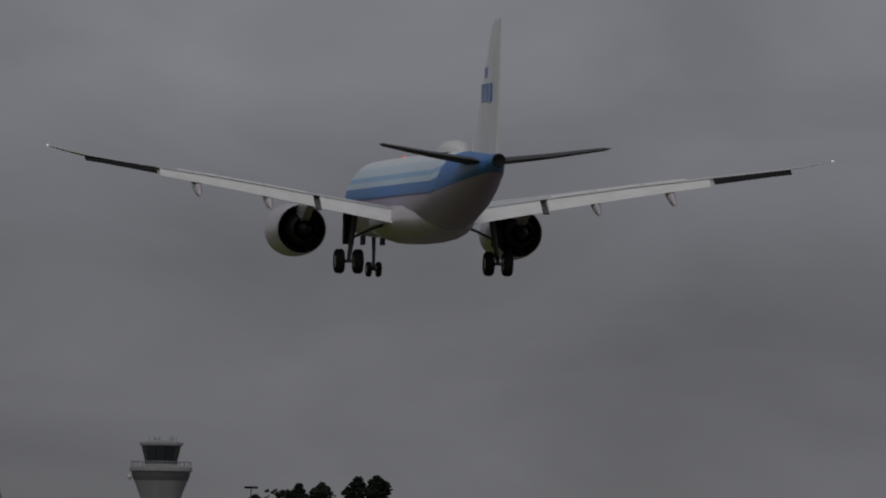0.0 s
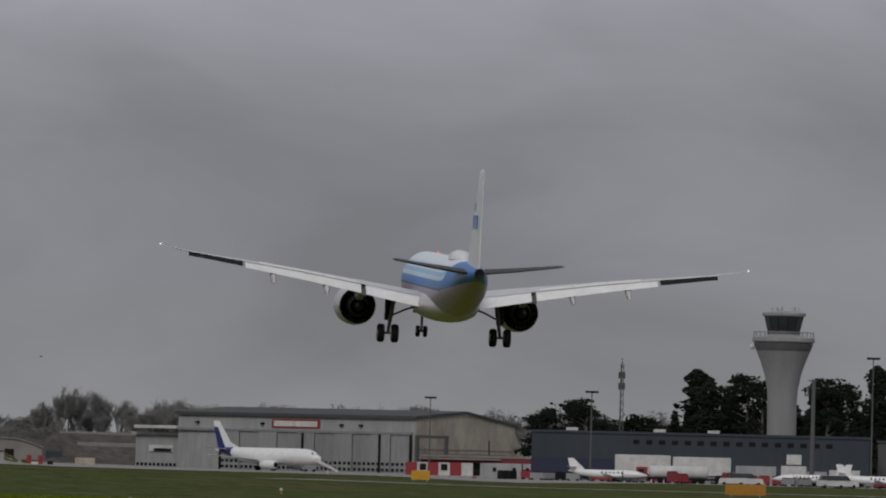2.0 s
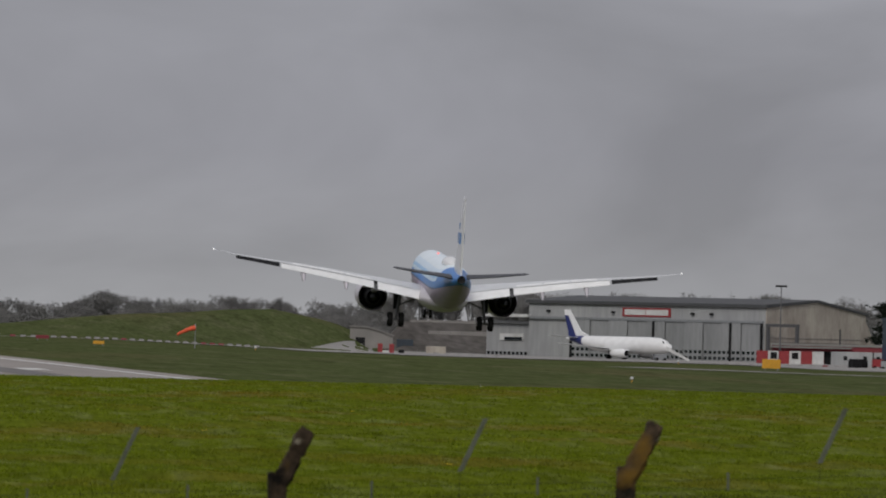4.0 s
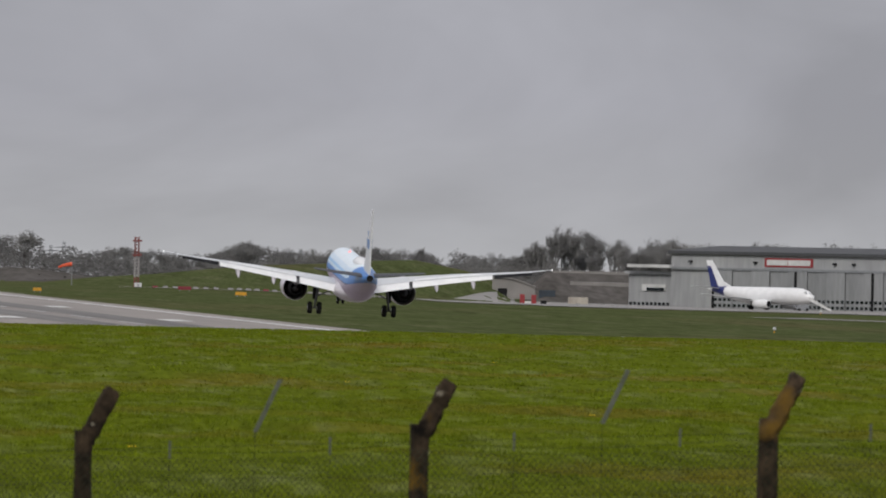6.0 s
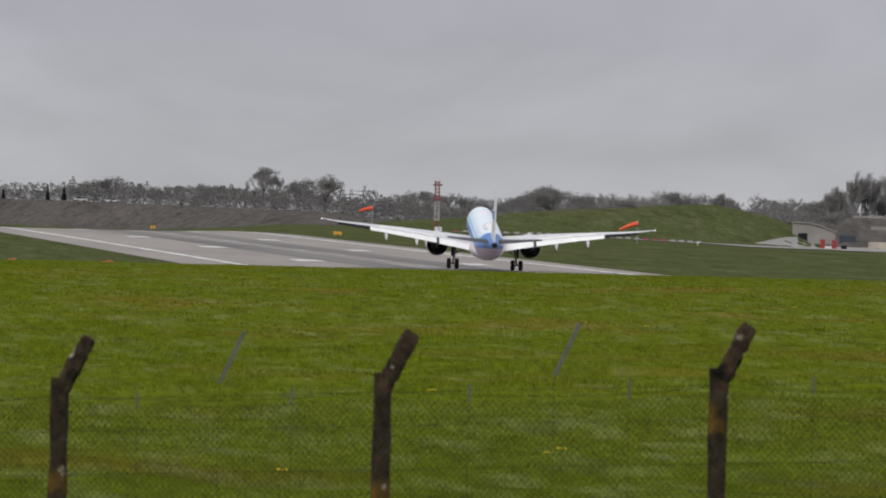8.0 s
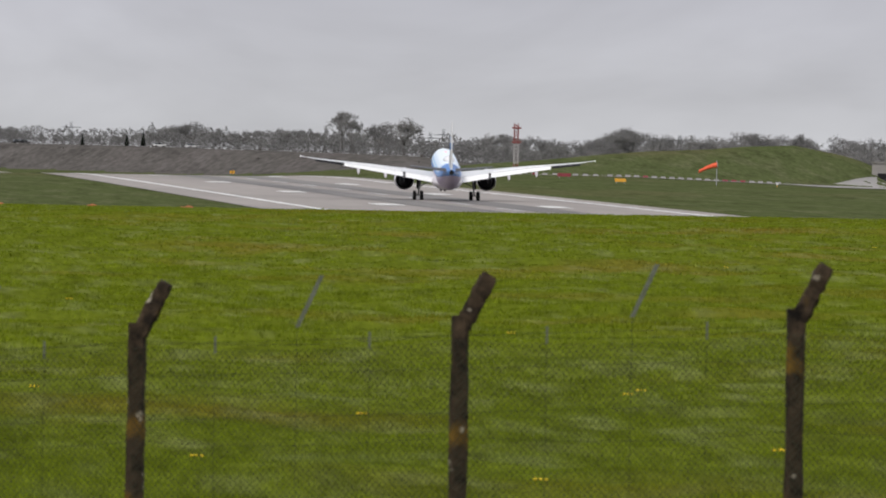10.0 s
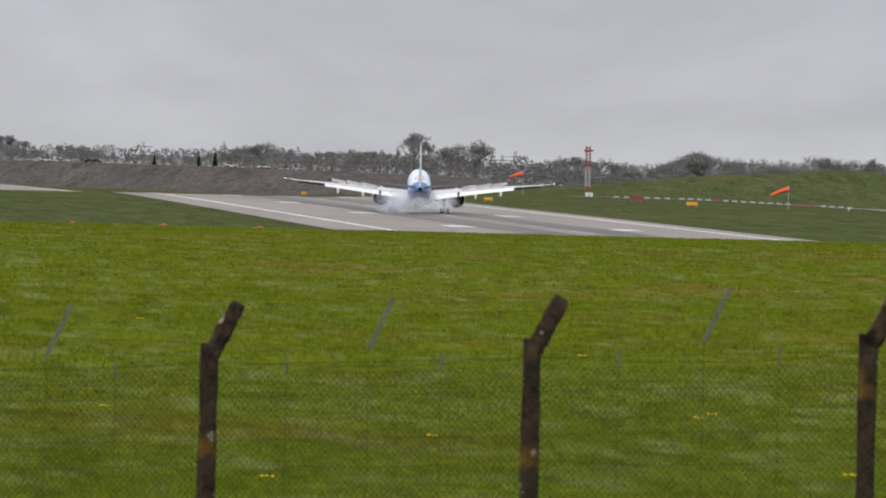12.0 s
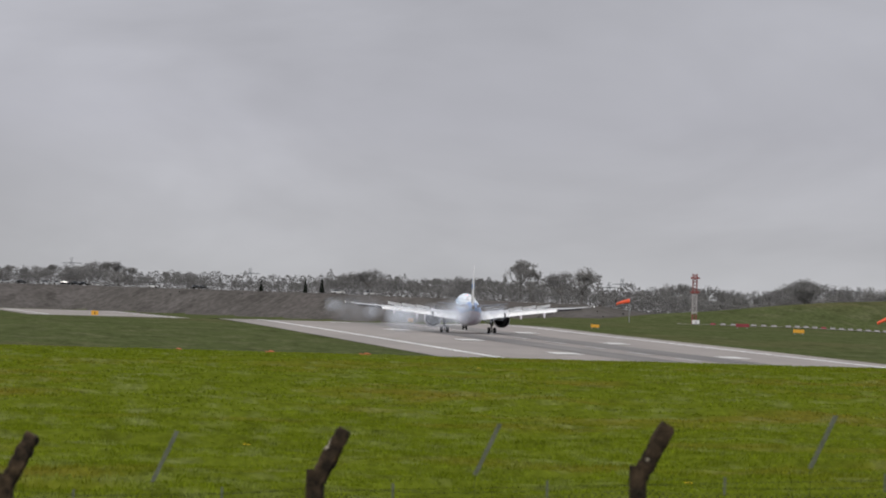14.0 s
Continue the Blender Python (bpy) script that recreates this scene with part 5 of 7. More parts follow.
def build_small_airfield_things():
    # red and white runway-side cabinets
    for az, d, w, h, m in ((7.66, 1930, 1.0, 1.9, M_RED), (7.73, 1930, 1.0, 1.9, M_RED), (7.69, 1935, 2.6, 0.5, M_PANEL)):
        lorry_box("aerial_cabinet", az, d, w, h, m, "red and white aerial cabinet", "cabinet", width=0.9)
    lorry_box("dark_cabinet", 7.79, 1930, 1.2, 0.8, M_BLACK, "low dark equipment box", "cabinet", width=0.8)
    # orange marker bags on the field's crest
    for az in (2.174, 2.732, 3.311):
        x, y, z = polar(az, 585)
        ob = thing("orange_marker", "flattened orange marker bag lying on grass", "marker", Matrix.Translation((x, y, z)) @ pose(0, 0, 0, 0, 0, az * 40))
        s = Shape()
        for k, (cx, r, h) in enumerate(((-0.3, 0.13, 0.07), (-0.1, 0.2, 0.13), (0.16, 0.14, 0.06), (0.36, 0.1, 0.08))):
            s.lathe([(r, -0.02), (r * 0.96, h * 0.5), (r * 0.6, h * 0.9), (r * 0.1, h)], "z", (cx, 0.05 * k, 0.02), 9, True)
        solid("bag", s, M_FADED, ob, smooth=True)
    # small white edge lights in the grass
    for az, d in ((8.28, 905), (9.48, 1390), (6.9, 1500), (9.2, 1050), (7.2, 780)):
        x, y, z = polar(az, d)
        ob = thing("edge_light", "small white runway edge light", "light fitting", Matrix.Translation((x, y, z)))
        solid("stem", Shape().lathe([(0.07, 0), (0.05, 0.3)], "z", (0, 0, 0), 8, True), M_YELLOW, ob)
        solid("lens", Shape().lathe([(0.16, 0.3), (0.2, 0.42), (0.15, 0.58), (0.05, 0.62)], "z", (0, 0, 0), 10, True), M_PANEL, ob, "pale glass lens")
    # pale lean-to shed at the mound's end
    x, y, z = polar(7.44, 1990)
    sh = thing("storage_shed", "pale grey concrete shed with a sloping roof", "shed", Matrix.Translation((x, y, 1.75)) @ pose(0, 0, 0, 0, 0, -8))
    prof = [(1.2, 0), (10.4, 0), (10.2, 2.6), (7.6, 3.6), (4.6, 4.3), (1.2, 4.4)]
    solid("wall", Shape().loft([[(u, 0, v) for u, v in prof], [(u, 9, v) for u, v in prof]]), M_CONCRETE_APRON, sh, "pale stained wall")
    top = [(1.0, 4.41), (4.6, 4.31), (7.6, 3.61), (10.5, 2.5)]
    solid("roof", Shape().loft([[(u, -0.4, v) for u, v in top] + [(u, -0.4, v + 0.25) for u, v in reversed(top)], [(u, 9.4, v) for u, v in top] + [(u, 9.4, v + 0.25) for u, v in reversed(top)]]), M_CONCRETE_APRON, sh, "pale weathered roof")
    solid("side_bay", Shape().box(-2.2, 1.19, 0.5, 7, 0, 2.0, 0.05), M_CONCRETE_APRON, sh, "low side bay")
    solid("opening", Shape().box(2.4, 4.4, -0.06, 0.02, 0.1, 2.2), M_BLACK, sh, "dark doorway")
    # low walls on the grassed bank, and a dark container before it
    for a0, a1, d, h in ((7.84, 8.44, 2336, 0.6), (7.95, 8.36, 2301, 0.8)):
        p, q = Vector(polar(a0, d)), Vector(polar(a1, d))
        w = thing("retaining_wall", "low pale concrete retaining wall on a grassed bank", "wall", Matrix.Translation((p.x, p.y, min(p.z, q.z) - 0.5)) @ pose(0, 0, 0, 0, 0, math.degrees(math.atan2(q.y - p.y, q.x - p.x))))
        n = 6
        for i in range(n):
            L = (q - p).length / n
            solid("wall_bay", Shape().box(i * L, (i + 1) * L - 0.06, -0.2, 0.2, 0, h + 0.5, 0.03), M_CONCRETE_APRON, w)
    lorry_box("dark_container", 7.81, 2275, 4.0, 2.0, M_BLUEGREY, "dark blue-grey shipping container on the bank", "container")
    lorry_box("low_cabin", 8.0, 2060, 4.4, 1.6, M_GABLE, "low brownish site cabin behind the apron", "cabin")


build_small_airfield_things()


def build_pylons():
    """Distant electricity pylons on the skyline."""
    first = None
    for az, d, el in ((1.5, 4600, 4.1), (2.59, 4550, 3.5), (4.78, 4500, 3.0), (4.86, 4400, 3.4), (6.3, 4600, 3.2)):
        h = 34.0
        x, y, _ = polar(az, d)
        m = Matrix.Translation((x, y, 5 + el * d / 1000 - h))
        if first is not None:
            copy_thing(first, m)
            continue
        first = thing("electricity_pylon", "distant grey lattice electricity pylon on the skyline", "pylon", m, "pylons on the skyline")
        w = lambda z: 3.2 * (1 - z / h) ** 1.3 + 0.5
        s = Shape()
        for sx, sy in ((-1, -1), (1, -1), (1, 1), (-1, 1)):
            s.tube([(sx * w(z), sy * w(z), z) for z in (0, 8, 16, 24, h)], 0.11, 4)
        for k in range(8):
            z0, z1 = h * k / 8, h * (k + 1) / 8
            for f in (-1, 1):
                s.tube([(-w(z0), f * w(z0), z0), (w(z1), f * w(z1), z1)], 0.085, 3)
                s.tube([(w(z0), f * w(z0), z0), (-w(z1), f * w(z1), z1)], 0.085, 3)
        solid("lattice", s, M_GALV, first)
        for z, a in ((22, 5.5), (26.5, 6.5), (31, 5)):
            solid("cross_arm", Shape().loft([[(-a, -0.15, z), (-a, 0.15, z), (-a, 0.15, z + 0.2), (-a, -0.15, z + 0.2)], [(0, -0.3, z), (0, 0.3, z), (0, 0.3, z + 0.6), (0, -0.3, z + 0.6)], [(a, -0.15, z), (a, 0.15, z), (a, 0.15, z + 0.3), (a, -0.15, z + 0.3)]]), M_GALV, first)


build_pylons()
# ---- parked aircraft and vehicles ----
def jet_body(prof, n=20):
    rr = []
    for y, w, zt, zb in prof:
        rr.append([(w * math.cos(2 * math.pi * k / n), y, (zt + zb) / 2 + (zt - zb) / 2 * math.sin(2 * math.pi * k / n)) for k in range(n)])
    return Shape().loft(rr)


def build_freighter():
    x, y, _ = polar(9.133, 2165)
    z = float(ground_z(x, y)) + 0.1
    f = thing("freighter_jet", "parked white twin-jet freighter with a dark blue tail", "airplane", Matrix.Translation((x, y, z)) @ pose(0, 0, 0, 0, 0, -142))
    solid("fuselage", jet_body([(15.6, 0.1, 3.0, 2.8), (15.0, 0.8, 3.7, 2.2), (13.8, 1.4, 4.5, 1.7), (12, 1.8, 5.1, 1.4), (9, 1.88, 5.25, 1.35), (-5, 1.88, 5.25, 1.35), (-9, 1.7, 5.25, 2.0), (-13, 1.1, 5.2, 3.2), (-16, 0.5, 5.0, 4.0), (-17.6, 0.15, 4.8, 4.4)]), M_WHITE, f, "plain white fuselage", True)
    solid("cockpit_window", Shape().loft([[(-1.05, 14.2, 3.9), (1.05, 14.2, 3.9), (0.95, 13.7, 4.35), (-0.95, 13.7, 4.35)], [(-1.15, 14.05, 3.9), (1.15, 14.05, 3.9), (1.05, 13.55, 4.4), (-1.05, 13.55, 4.4)]]), M_GLASS, f)
    fin = Shape()
    fin.loft([[(0.2, -10.2, 5.1), (0.2, -16.6, 5.0), (-0.2, -16.6, 5.0), (-0.2, -10.2, 5.1)], [(0.16, -13.0, 6.4), (0.16, -17.1, 6.4), (-0.16, -17.1, 6.4), (-0.16, -13.0, 6.4)], [(0.08, -16.6, 11.2), (0.08, -18.4, 11.2), (-0.08, -18.4, 11.2), (-0.08, -16.6, 11.2)]])
    fn = solid("fin", fin, M_WHITE, f, "white tail fin")
    bl = Shape()
    for s in (-1, 1):
        bl.loft([[(s * 0.17 - 0.06, -14.3, 5.1), (s * 0.17 + 0.06, -14.3, 5.1), (s * 0.17 + 0.06, -16.6, 5.0), (s * 0.17 - 0.06, -16.6, 5.0)], [(s * 0.1 - 0.06, -16.9, 9.8), (s * 0.1 + 0.06, -16.9, 9.8), (s * 0.1 + 0.06, -18.05, 9.9), (s * 0.1 - 0.06, -18.05, 9.9)]])
    solid("tail_panel", bl, M_TAILBLUE, fn, "dark blue painted tail panel")
    solid("tail_band", jet_body([(-11.6, 1.36, 5.28, 2.7), (-13, 1.13, 5.23, 3.15), (-16, 0.53, 5.03, 3.96)]), M_TAILBLUE, f, "dark blue tail band", True)
    for s in (-1, 1):
        solid("wing", Shape().loft([airfoil(s * xx, le, te, zz, t) for xx, le, te, zz, t in ((1.5, 4.2, -3.6, 2.0, 0.4), (5.0, 1.2, -3.6, 2.4, 0.26), (14.4, -5.4, -7.0, 3.4, 0.1))]), M_WING, f, "grey wing", True)
        solid("tailplane", Shape().loft([airfoil(s * xx, le, te, zz, t) for xx, le, te, zz, t in ((0.5, -12.6, -16.2, 4.7, 0.16), (6.2, -16.2, -17.8, 5.2, 0.06))]), M_WING, f, "grey tailplane", True)
        e = solid("engine_nacelle", Shape().lathe([(0.75, 6.0), (0.9, 5.9), (1.02, 5.0), (1.0, 3.0), (0.7, 1.6), (0.5, 1.2)], "y", (s * 4.85, 0, 1.35), 20, True), M_WHITE, f, "white engine nacelle", True)
        # flat black disc painted for the shade inside the intake
        solid("intake", Shape().lathe([(0.7, 6.02), (0.1, 6.03)], "y", (s * 4.85, 0, 1.35), 16, True), M_BLACK, e)
        solid("pylon", Shape().box(s * 4.85 - 0.15, s * 4.85 + 0.15, -1, 4.5, 2.0, 2.5), M_WHITE, e)
        g = solid("main_gear_leg", Shape().tube([(s * 2.6, -1.6, 2.0), (s * 2.6, -1.6, 0.5)], 0.13, 8), M_STEEL, f)
        for o in (-0.35, 0.35):
            solid("tyre", Shape().lathe([(0.3, -0.16), (0.52, -0.12), (0.52, 0.12), (0.3, 0.16)], "x", (s * 2.6 + o, -1.6, 0.52), 14, True), M_TYRE, g)
    g = solid("nose_gear_leg", Shape().tube([(0, 10.8, 1.6), (0, 10.8, 0.4)], 0.1, 8), M_STEEL, f)
    for o in (-0.2, 0.2):
        solid("tyre", Shape().lathe([(0.2, -0.1), (0.35, -0.08), (0.35, 0.08), (0.2, 0.1)], "x", (o, 10.8, 0.35), 12, True), M_TYRE, g)
    # airstairs and a tug at the nose
    x, y, z = polar(9.475, 2140)
    st = thing("airstairs", "white mobile passenger steps sloping to the ground", "airstairs", Matrix.Translation((x, y, z)) @ pose(0, 0, 0, 0, 0, -9))
    solid("flight", Shape().loft([[(-2.6, -0.7, 3.3), (-2.6, 0.7, 3.3), (-2.6, 0.7, 2.4), (-2.6, -0.7, 2.4)], [(2.6, -0.7, 0.5), (2.6, 0.7, 0.5), (2.6, 0.7, 0.0), (2.6, -0.7, 0.0)]]), M_PANEL, st, "white stair flight")
    for yy in (-0.75, 0.75):
        solid("hand_rail", Shape().tube([(-2.6, yy, 4.3), (2.6, yy, 1.4)], 0.06, 5), M_GALV, st)
    solid("prop", Shape().tube([(-2.3, 0, 2.6), (-1.2, 0, 0)], 0.12, 6), M_GALV, st)
    x, y, z = polar(9.37, 2138)
    tg = thing("ground_power_cart", "dark ground power cart under the jet's nose", "service cart", Matrix.Translation((x, y, z)))
    solid("body", Shape().box(-1.4, 1.4, -0.7, 0.7, 0.35, 1.5, 0.06), M_GALV, tg)
    for sx in (-0.9, 0.9):
        solid("tyre", Shape().lathe([(0.2, -0.8), (0.35, -0.8), (0.35, 0.8), (0.2, 0.8)], "y", (sx, 0, 0.35), 12, True), M_TYRE, tg)


build_freighter()


def build_commuter():
    """A slim twin turboprop."""
    f = thing("commuter_plane", "parked white twin-propeller commuter plane", "airplane", kind="")
    solid("fuselage", jet_body([(8.6, 0.08, 1.75, 1.6), (7.6, 0.5, 2.1, 1.35), (6.2, 0.82, 2.55, 1.1), (4.5, 0.86, 2.75, 1.02), (-3, 0.86, 2.75, 1.02), (-6, 0.6, 2.75, 1.4), (-9.2, 0.1, 2.6, 2.3)], 16), M_WHITE, f, "white fuselage", True)
    solid("fin", Shape().loft([[(0.12, -5.4, 2.6), (0.12, -8.8, 2.6), (-0.12, -8.8, 2.6), (-0.12, -5.4, 2.6)], [(0.05, -8.2, 5.2), (0.05, -9.5, 5.2), (-0.05, -9.5, 5.2), (-0.05, -8.2, 5.2)]]), M_WHITE, f, "white fin")
    for k in range(6):
        for s in (-1, 1):
            solid("cabin_window", Shape().box(s * 0.84 - 0.04, s * 0.84 + 0.04, -1.8 + k * 0.9, -1.4 + k * 0.9, 2.0, 2.35), M_GLASS, f)
    for s in (-1, 1):
        solid("wing", Shape().loft([airfoil(s * x, le, te, z, t) for x, le, te, z, t in ((0.7, 1.6, -0.8, 1.3, 0.16), (8.2, 0.6, -0.5, 1.9, 0.07))]), M_WHITE, f, "white wing", True)
        solid("tailplane", Shape().loft([airfoil(s * x, le, te, z, t) for x, le, te, z, t in ((0.1, -7.4, -8.8, 3.3, 0.08), (2.4, -8.2, -9.2, 3.4, 0.04))]), M_WHITE, f, "white tailplane", True)
        e = solid("engine_nacelle", Shape().lathe([(0.15, 3.4), (0.36, 3.0), (0.42, 1.5), (0.36, -0.6), (0.15, -1.6)], "y", (s * 2.3, 0, 1.55), 12, True), M_WHITE, f, "white engine nacelle", True)
        for q in range(4):
            a = q * math.pi / 2 + 0.5
            solid("propeller_blade", Shape().tube([(s * 2.3, 3.35, 1.55), (s * 2.3 + 1.25 * math.cos(a), 3.35, 1.55 + 1.25 * math.sin(a))], [0.09, 0.05], 5), M_BLACK, e)
        g = solid("gear_leg", Shape().tube([(s * 2.3, 0.2, 1.2), (s * 2.3, 0.2, 0.3)], 0.08, 6), M_STEEL, f)
        solid("tyre", Shape().lathe([(0.15, -0.1), (0.3, -0.1), (0.3, 0.1), (0.15, 0.1)], "x", (s * 2.3, 0.2, 0.3), 10, True), M_TYRE, g)
    g = solid("nose_leg", Shape().tube([(0, 6.2, 1.2), (0, 6.2, 0.25)], 0.07, 6), M_STEEL, f)
    solid("tyre", Shape().lathe([(0.12, -0.1), (0.25, -0.1), (0.25, 0.1), (0.12, 0.1)], "x", (0, 6.2, 0.25), 10, True), M_TYRE, g)
    return f


commuter = build_commuter()
tagged(commuter, group="parked commuter planes")
commuter.matrix_basis = Matrix.Translation(polar(11.2, 1760)) @ pose(0, 0, 0, 0, 0, -112) @ Matrix.Scale(0.85, 4)
copy_thing(commuter, Matrix.Translation(polar(12.84, 1745)) @ pose(0, 0, 0, 0, 0, -108))
copy_thing(commuter, Matrix.Translation(polar(12.42, 1780)) @ pose(0, 0, 0, 0, 0, 70))


def build_tanker():
    x, y, z = polar(11.62, 1775)
    t = thing("fuel_tanker", "white cylindrical fuel tanker lorry", "lorry", Matrix.Translation((x, y, z)) @ pose(0, 0, 0, 0, 0, -12))
    solid("tank", Shape().lathe([(0.2, -5.6), (1.0, -5.5), (1.15, -5.2), (1.15, 5.2), (1.0, 5.5), (0.2, 5.6)], "x", (0, 0, 2.2), 20, True), M_PANEL, t, "white steel tank", True)
    solid("chassis", Shape().box(-5.6, 7.6, -0.6, 0.6, 0.75, 1.1), M_BLACK, t)
    cab = solid("cab", Shape().box(-8.0, -5.9, -1.2, 1.2, 0.8, 3.1, 0.1), M_RED, t, "red driver's cab")
    solid("windscreen", Shape().box(-8.03, -7.98, -1.0, 1.0, 1.9, 2.8), M_GLASS, cab)
    solid("side_window", Shape().box(-7.6, -6.5, -1.23, -1.19, 1.9, 2.7), M_GLASS, cab)
    for xx in (-7.0, -3.5, -2.2, 3.0, 4.3):
        solid("tyre", Shape().lathe([(0.25, -1.15), (0.5, -1.15), (0.5, 1.15), (0.25, 1.15)], "y", (xx, 0, 0.5), 14, True), M_TYRE, t)


build_tanker()


def build_van(name, mat, label, category, L=4.4, H=1.5):
    """A small motor vehicle with body, glazed cabin and wheels; long axis on x."""
    v = thing(name, label, category)
    solid("body", Shape().loft([[(-L / 2, -0.85, 0.35), (L / 2, -0.85, 0.35), (L / 2, 0.85, 0.35), (-L / 2, 0.85, 0.35)], [(-L / 2, -0.88, 0.8), (L / 2, -0.88, 0.75), (L / 2, 0.88, 0.75), (-L / 2, 0.88, 0.8)], [(-L / 2 + 0.1, -0.85, H * 0.62), (L / 2 - 0.2, -0.85, H * 0.58), (L / 2 - 0.2, 0.85, H * 0.58), (-L / 2 + 0.1, 0.85, H * 0.62)]]), mat, v, smooth=True)
    solid("cabin", Shape().loft([[(-L / 2 + 0.3, -0.83, H * 0.6), (L * 0.22, -0.83, H * 0.6), (L * 0.22, 0.83, H * 0.6), (-L / 2 + 0.3, 0.83, H * 0.6)], [(-L / 2 + 0.7, -0.65, H), (L * 0.06, -0.65, H), (L * 0.06, 0.65, H), (-L / 2 + 0.7, 0.65, H)]]), M_GLASS, v, "dark glazed cabin")
    solid("roof", Shape().box(-L / 2 + 0.7, L * 0.06, -0.65, 0.65, H + 0.004, H + 0.05), mat, v)
    for sx in (-L * 0.3, L * 0.31):
        for sy in (-0.78, 0.78):
            solid("wheel", Shape().lathe([(0.15, -0.1), (0.32, -0.1), (0.32, 0.1), (0.15, 0.1)], "y", (sx, sy, 0.32), 12, True), M_TYRE, v)
    return v


def build_vehicles():
    rng = random.Random(11)
    kinds = [build_van("parked_car", m, lab, "car") for m, lab in ((M_PANEL, "white car parked on the far bank"), (M_CLAD, "silver car parked on the far bank"), (M_BLACK, "black car parked on the far bank"))]
    spots = [(1.35, 3955), (1.42, 3952), (1.47, 3950), (1.53, 3950), (1.58, 3953), (1.66, 3950), (2.0, 3790), (2.27, 3690), (2.31, 3690), (1.1, 3960), (1.2, 3960), (3.13, 3310), (3.33, 3250)]
    used = set()
    for i, (az, d) in enumerate(spots):
        k = 0 if az > 3 else rng.randrange(3)
        m = Matrix.Translation(polar(az, d)) @ pose(0, 0, 0, 0, 0, rng.uniform(-25, 25))
        if k not in used:
            kinds[k].matrix_basis = m
            used.add(k)
        else:
            copy_thing(kinds[k], m)
    vans = build_van("airport_van", M_PANEL, "white airport van with dark windows", "van", 5.2, 2.3)
    for i, (az, d, r) in enumerate(((12.55, 1730, 8), (12.63, 1735, 5), (11.95, 1765, 170), (12.05, 1770, 4))):
        m = Matrix.Translation(polar(az, d)) @ pose(0, 0, 0, 0, 0, r)
        if i == 0:
            vans.matrix_basis = m
        else:
            copy_thing(vans, m)


build_vehicles()


def build_yard_clutter():
    """Trolleys, carts and equipment cases along the apron's edge."""
    rng = random.Random(33)
    kinds = []
    for name, mat, L, H, lab in (("baggage_trolley", M_GALV, 2.6, 1.5, "grey covered baggage trolley on the apron"), ("equipment_case", M_BLACK, 1.8, 1.6, "dark equipment case standing on the apron"), ("service_cart", M_RED, 2.2, 1.8, "red ground service cart on the apron"), ("pallet_stack", M_MAROON, 2.0, 2.2, "dark maroon stack of cargo pallets")):
        o = thing(name, lab, name.replace("_", " "), group="apron clutter")
        solid("body", Shape().box(-L / 2, L / 2, -0.7, 0.7, 0.35, H, 0.05), mat, o)
        solid("top", Shape().box(-L / 2 + 0.15, L / 2 - 0.15, -0.6, 0.6, H + 0.004, H + 0.18), M_BLACK, o)
        for sx in (-L * 0.33, L * 0.33):
            solid("wheel", Shape().lathe([(0.08, -0.72), (0.26, -0.72), (0.26, 0.72), (0.08, 0.72)], "y", (sx, 0, 0.24), 10, True), M_TYRE, o)
        kinds.append([o, False])
    az = 10.55
    while az < 13.4:
        k = rng.choice((0, 0, 1, 1, 1, 2, 3, 3))
        m = Matrix.Translation(polar(az, 1800 + rng.uniform(-45, 45))) @ pose(0, 0, 0, 0, 0, rng.uniform(-40, 40))
        if kinds[k][1]:
            copy_thing(kinds[k][0], m)
        else:
            kinds[k][0].matrix_basis, kinds[k][1] = m, True
        az += rng.uniform(0.03, 0.1)


build_yard_clutter()
# ---- trees ----
def prism_mesh(name, segs, mat, parent):
    """Three-sided tapered twigs from (a, b, ra, rb)."""
    v, f = [], []
    for a, b, ra, rb in segs:
        d = (b - a)
        if d.length < 1e-5:
            continue
        d.normalize()
        u = d.orthogonal().normalized()
        w = d.cross(u)
        k = len(v)
        for c, r in ((a, ra), (b, rb)):
            for q in range(3):
                t = 2.0944 * q
                v.append(tuple(c + (u * math.cos(t) + w * math.sin(t)) * r))
        f += [(k, k + 1, k + 4, k + 3), (k + 1, k + 2, k + 5, k + 4), (k + 2, k, k + 3, k + 5)]
    me = bpy.data.meshes.new(name)
    me.from_pydata(v, [], f)
    me.materials.append(mat)
    ob = new(name, me)
    ob.parent = parent
    return ob


def clump_mesh(name, clumps, mat, parent, seed=0):
    """Small ragged leaf clumps from (centre, size)."""
    rng = random.Random(seed)
    v, f = [], []
    for c, r in clumps:
        k = len(v)
        for q in ((1, 0, 0), (-1, 0, 0), (0, 1, 0), (0, -1, 0), (0, 0, 1), (0, 0, -1)):
            s = r * rng.uniform(0.55, 1.35)
            v.append((c[0] + q[0] * s + rng.uniform(-0.3, 0.3) * r, c[1] + q[1] * s + rng.uniform(-0.3, 0.3) * r, c[2] + (q[2] * s + rng.uniform(-0.3, 0.3) * r) * 0.75))
        f += [(k + i, k + j, k + m) for i, j, m in ((0, 2, 4), (2, 1, 4), (1, 3, 4), (3, 0, 4), (2, 0, 5), (1, 2, 5), (3, 1, 5), (0, 3, 5))]
    me = bpy.data.meshes.new(name)
    me.from_pydata(v, [], f)
    me.materials.append(mat)
    ob = new(name, me)
    ob.parent = parent
    return ob


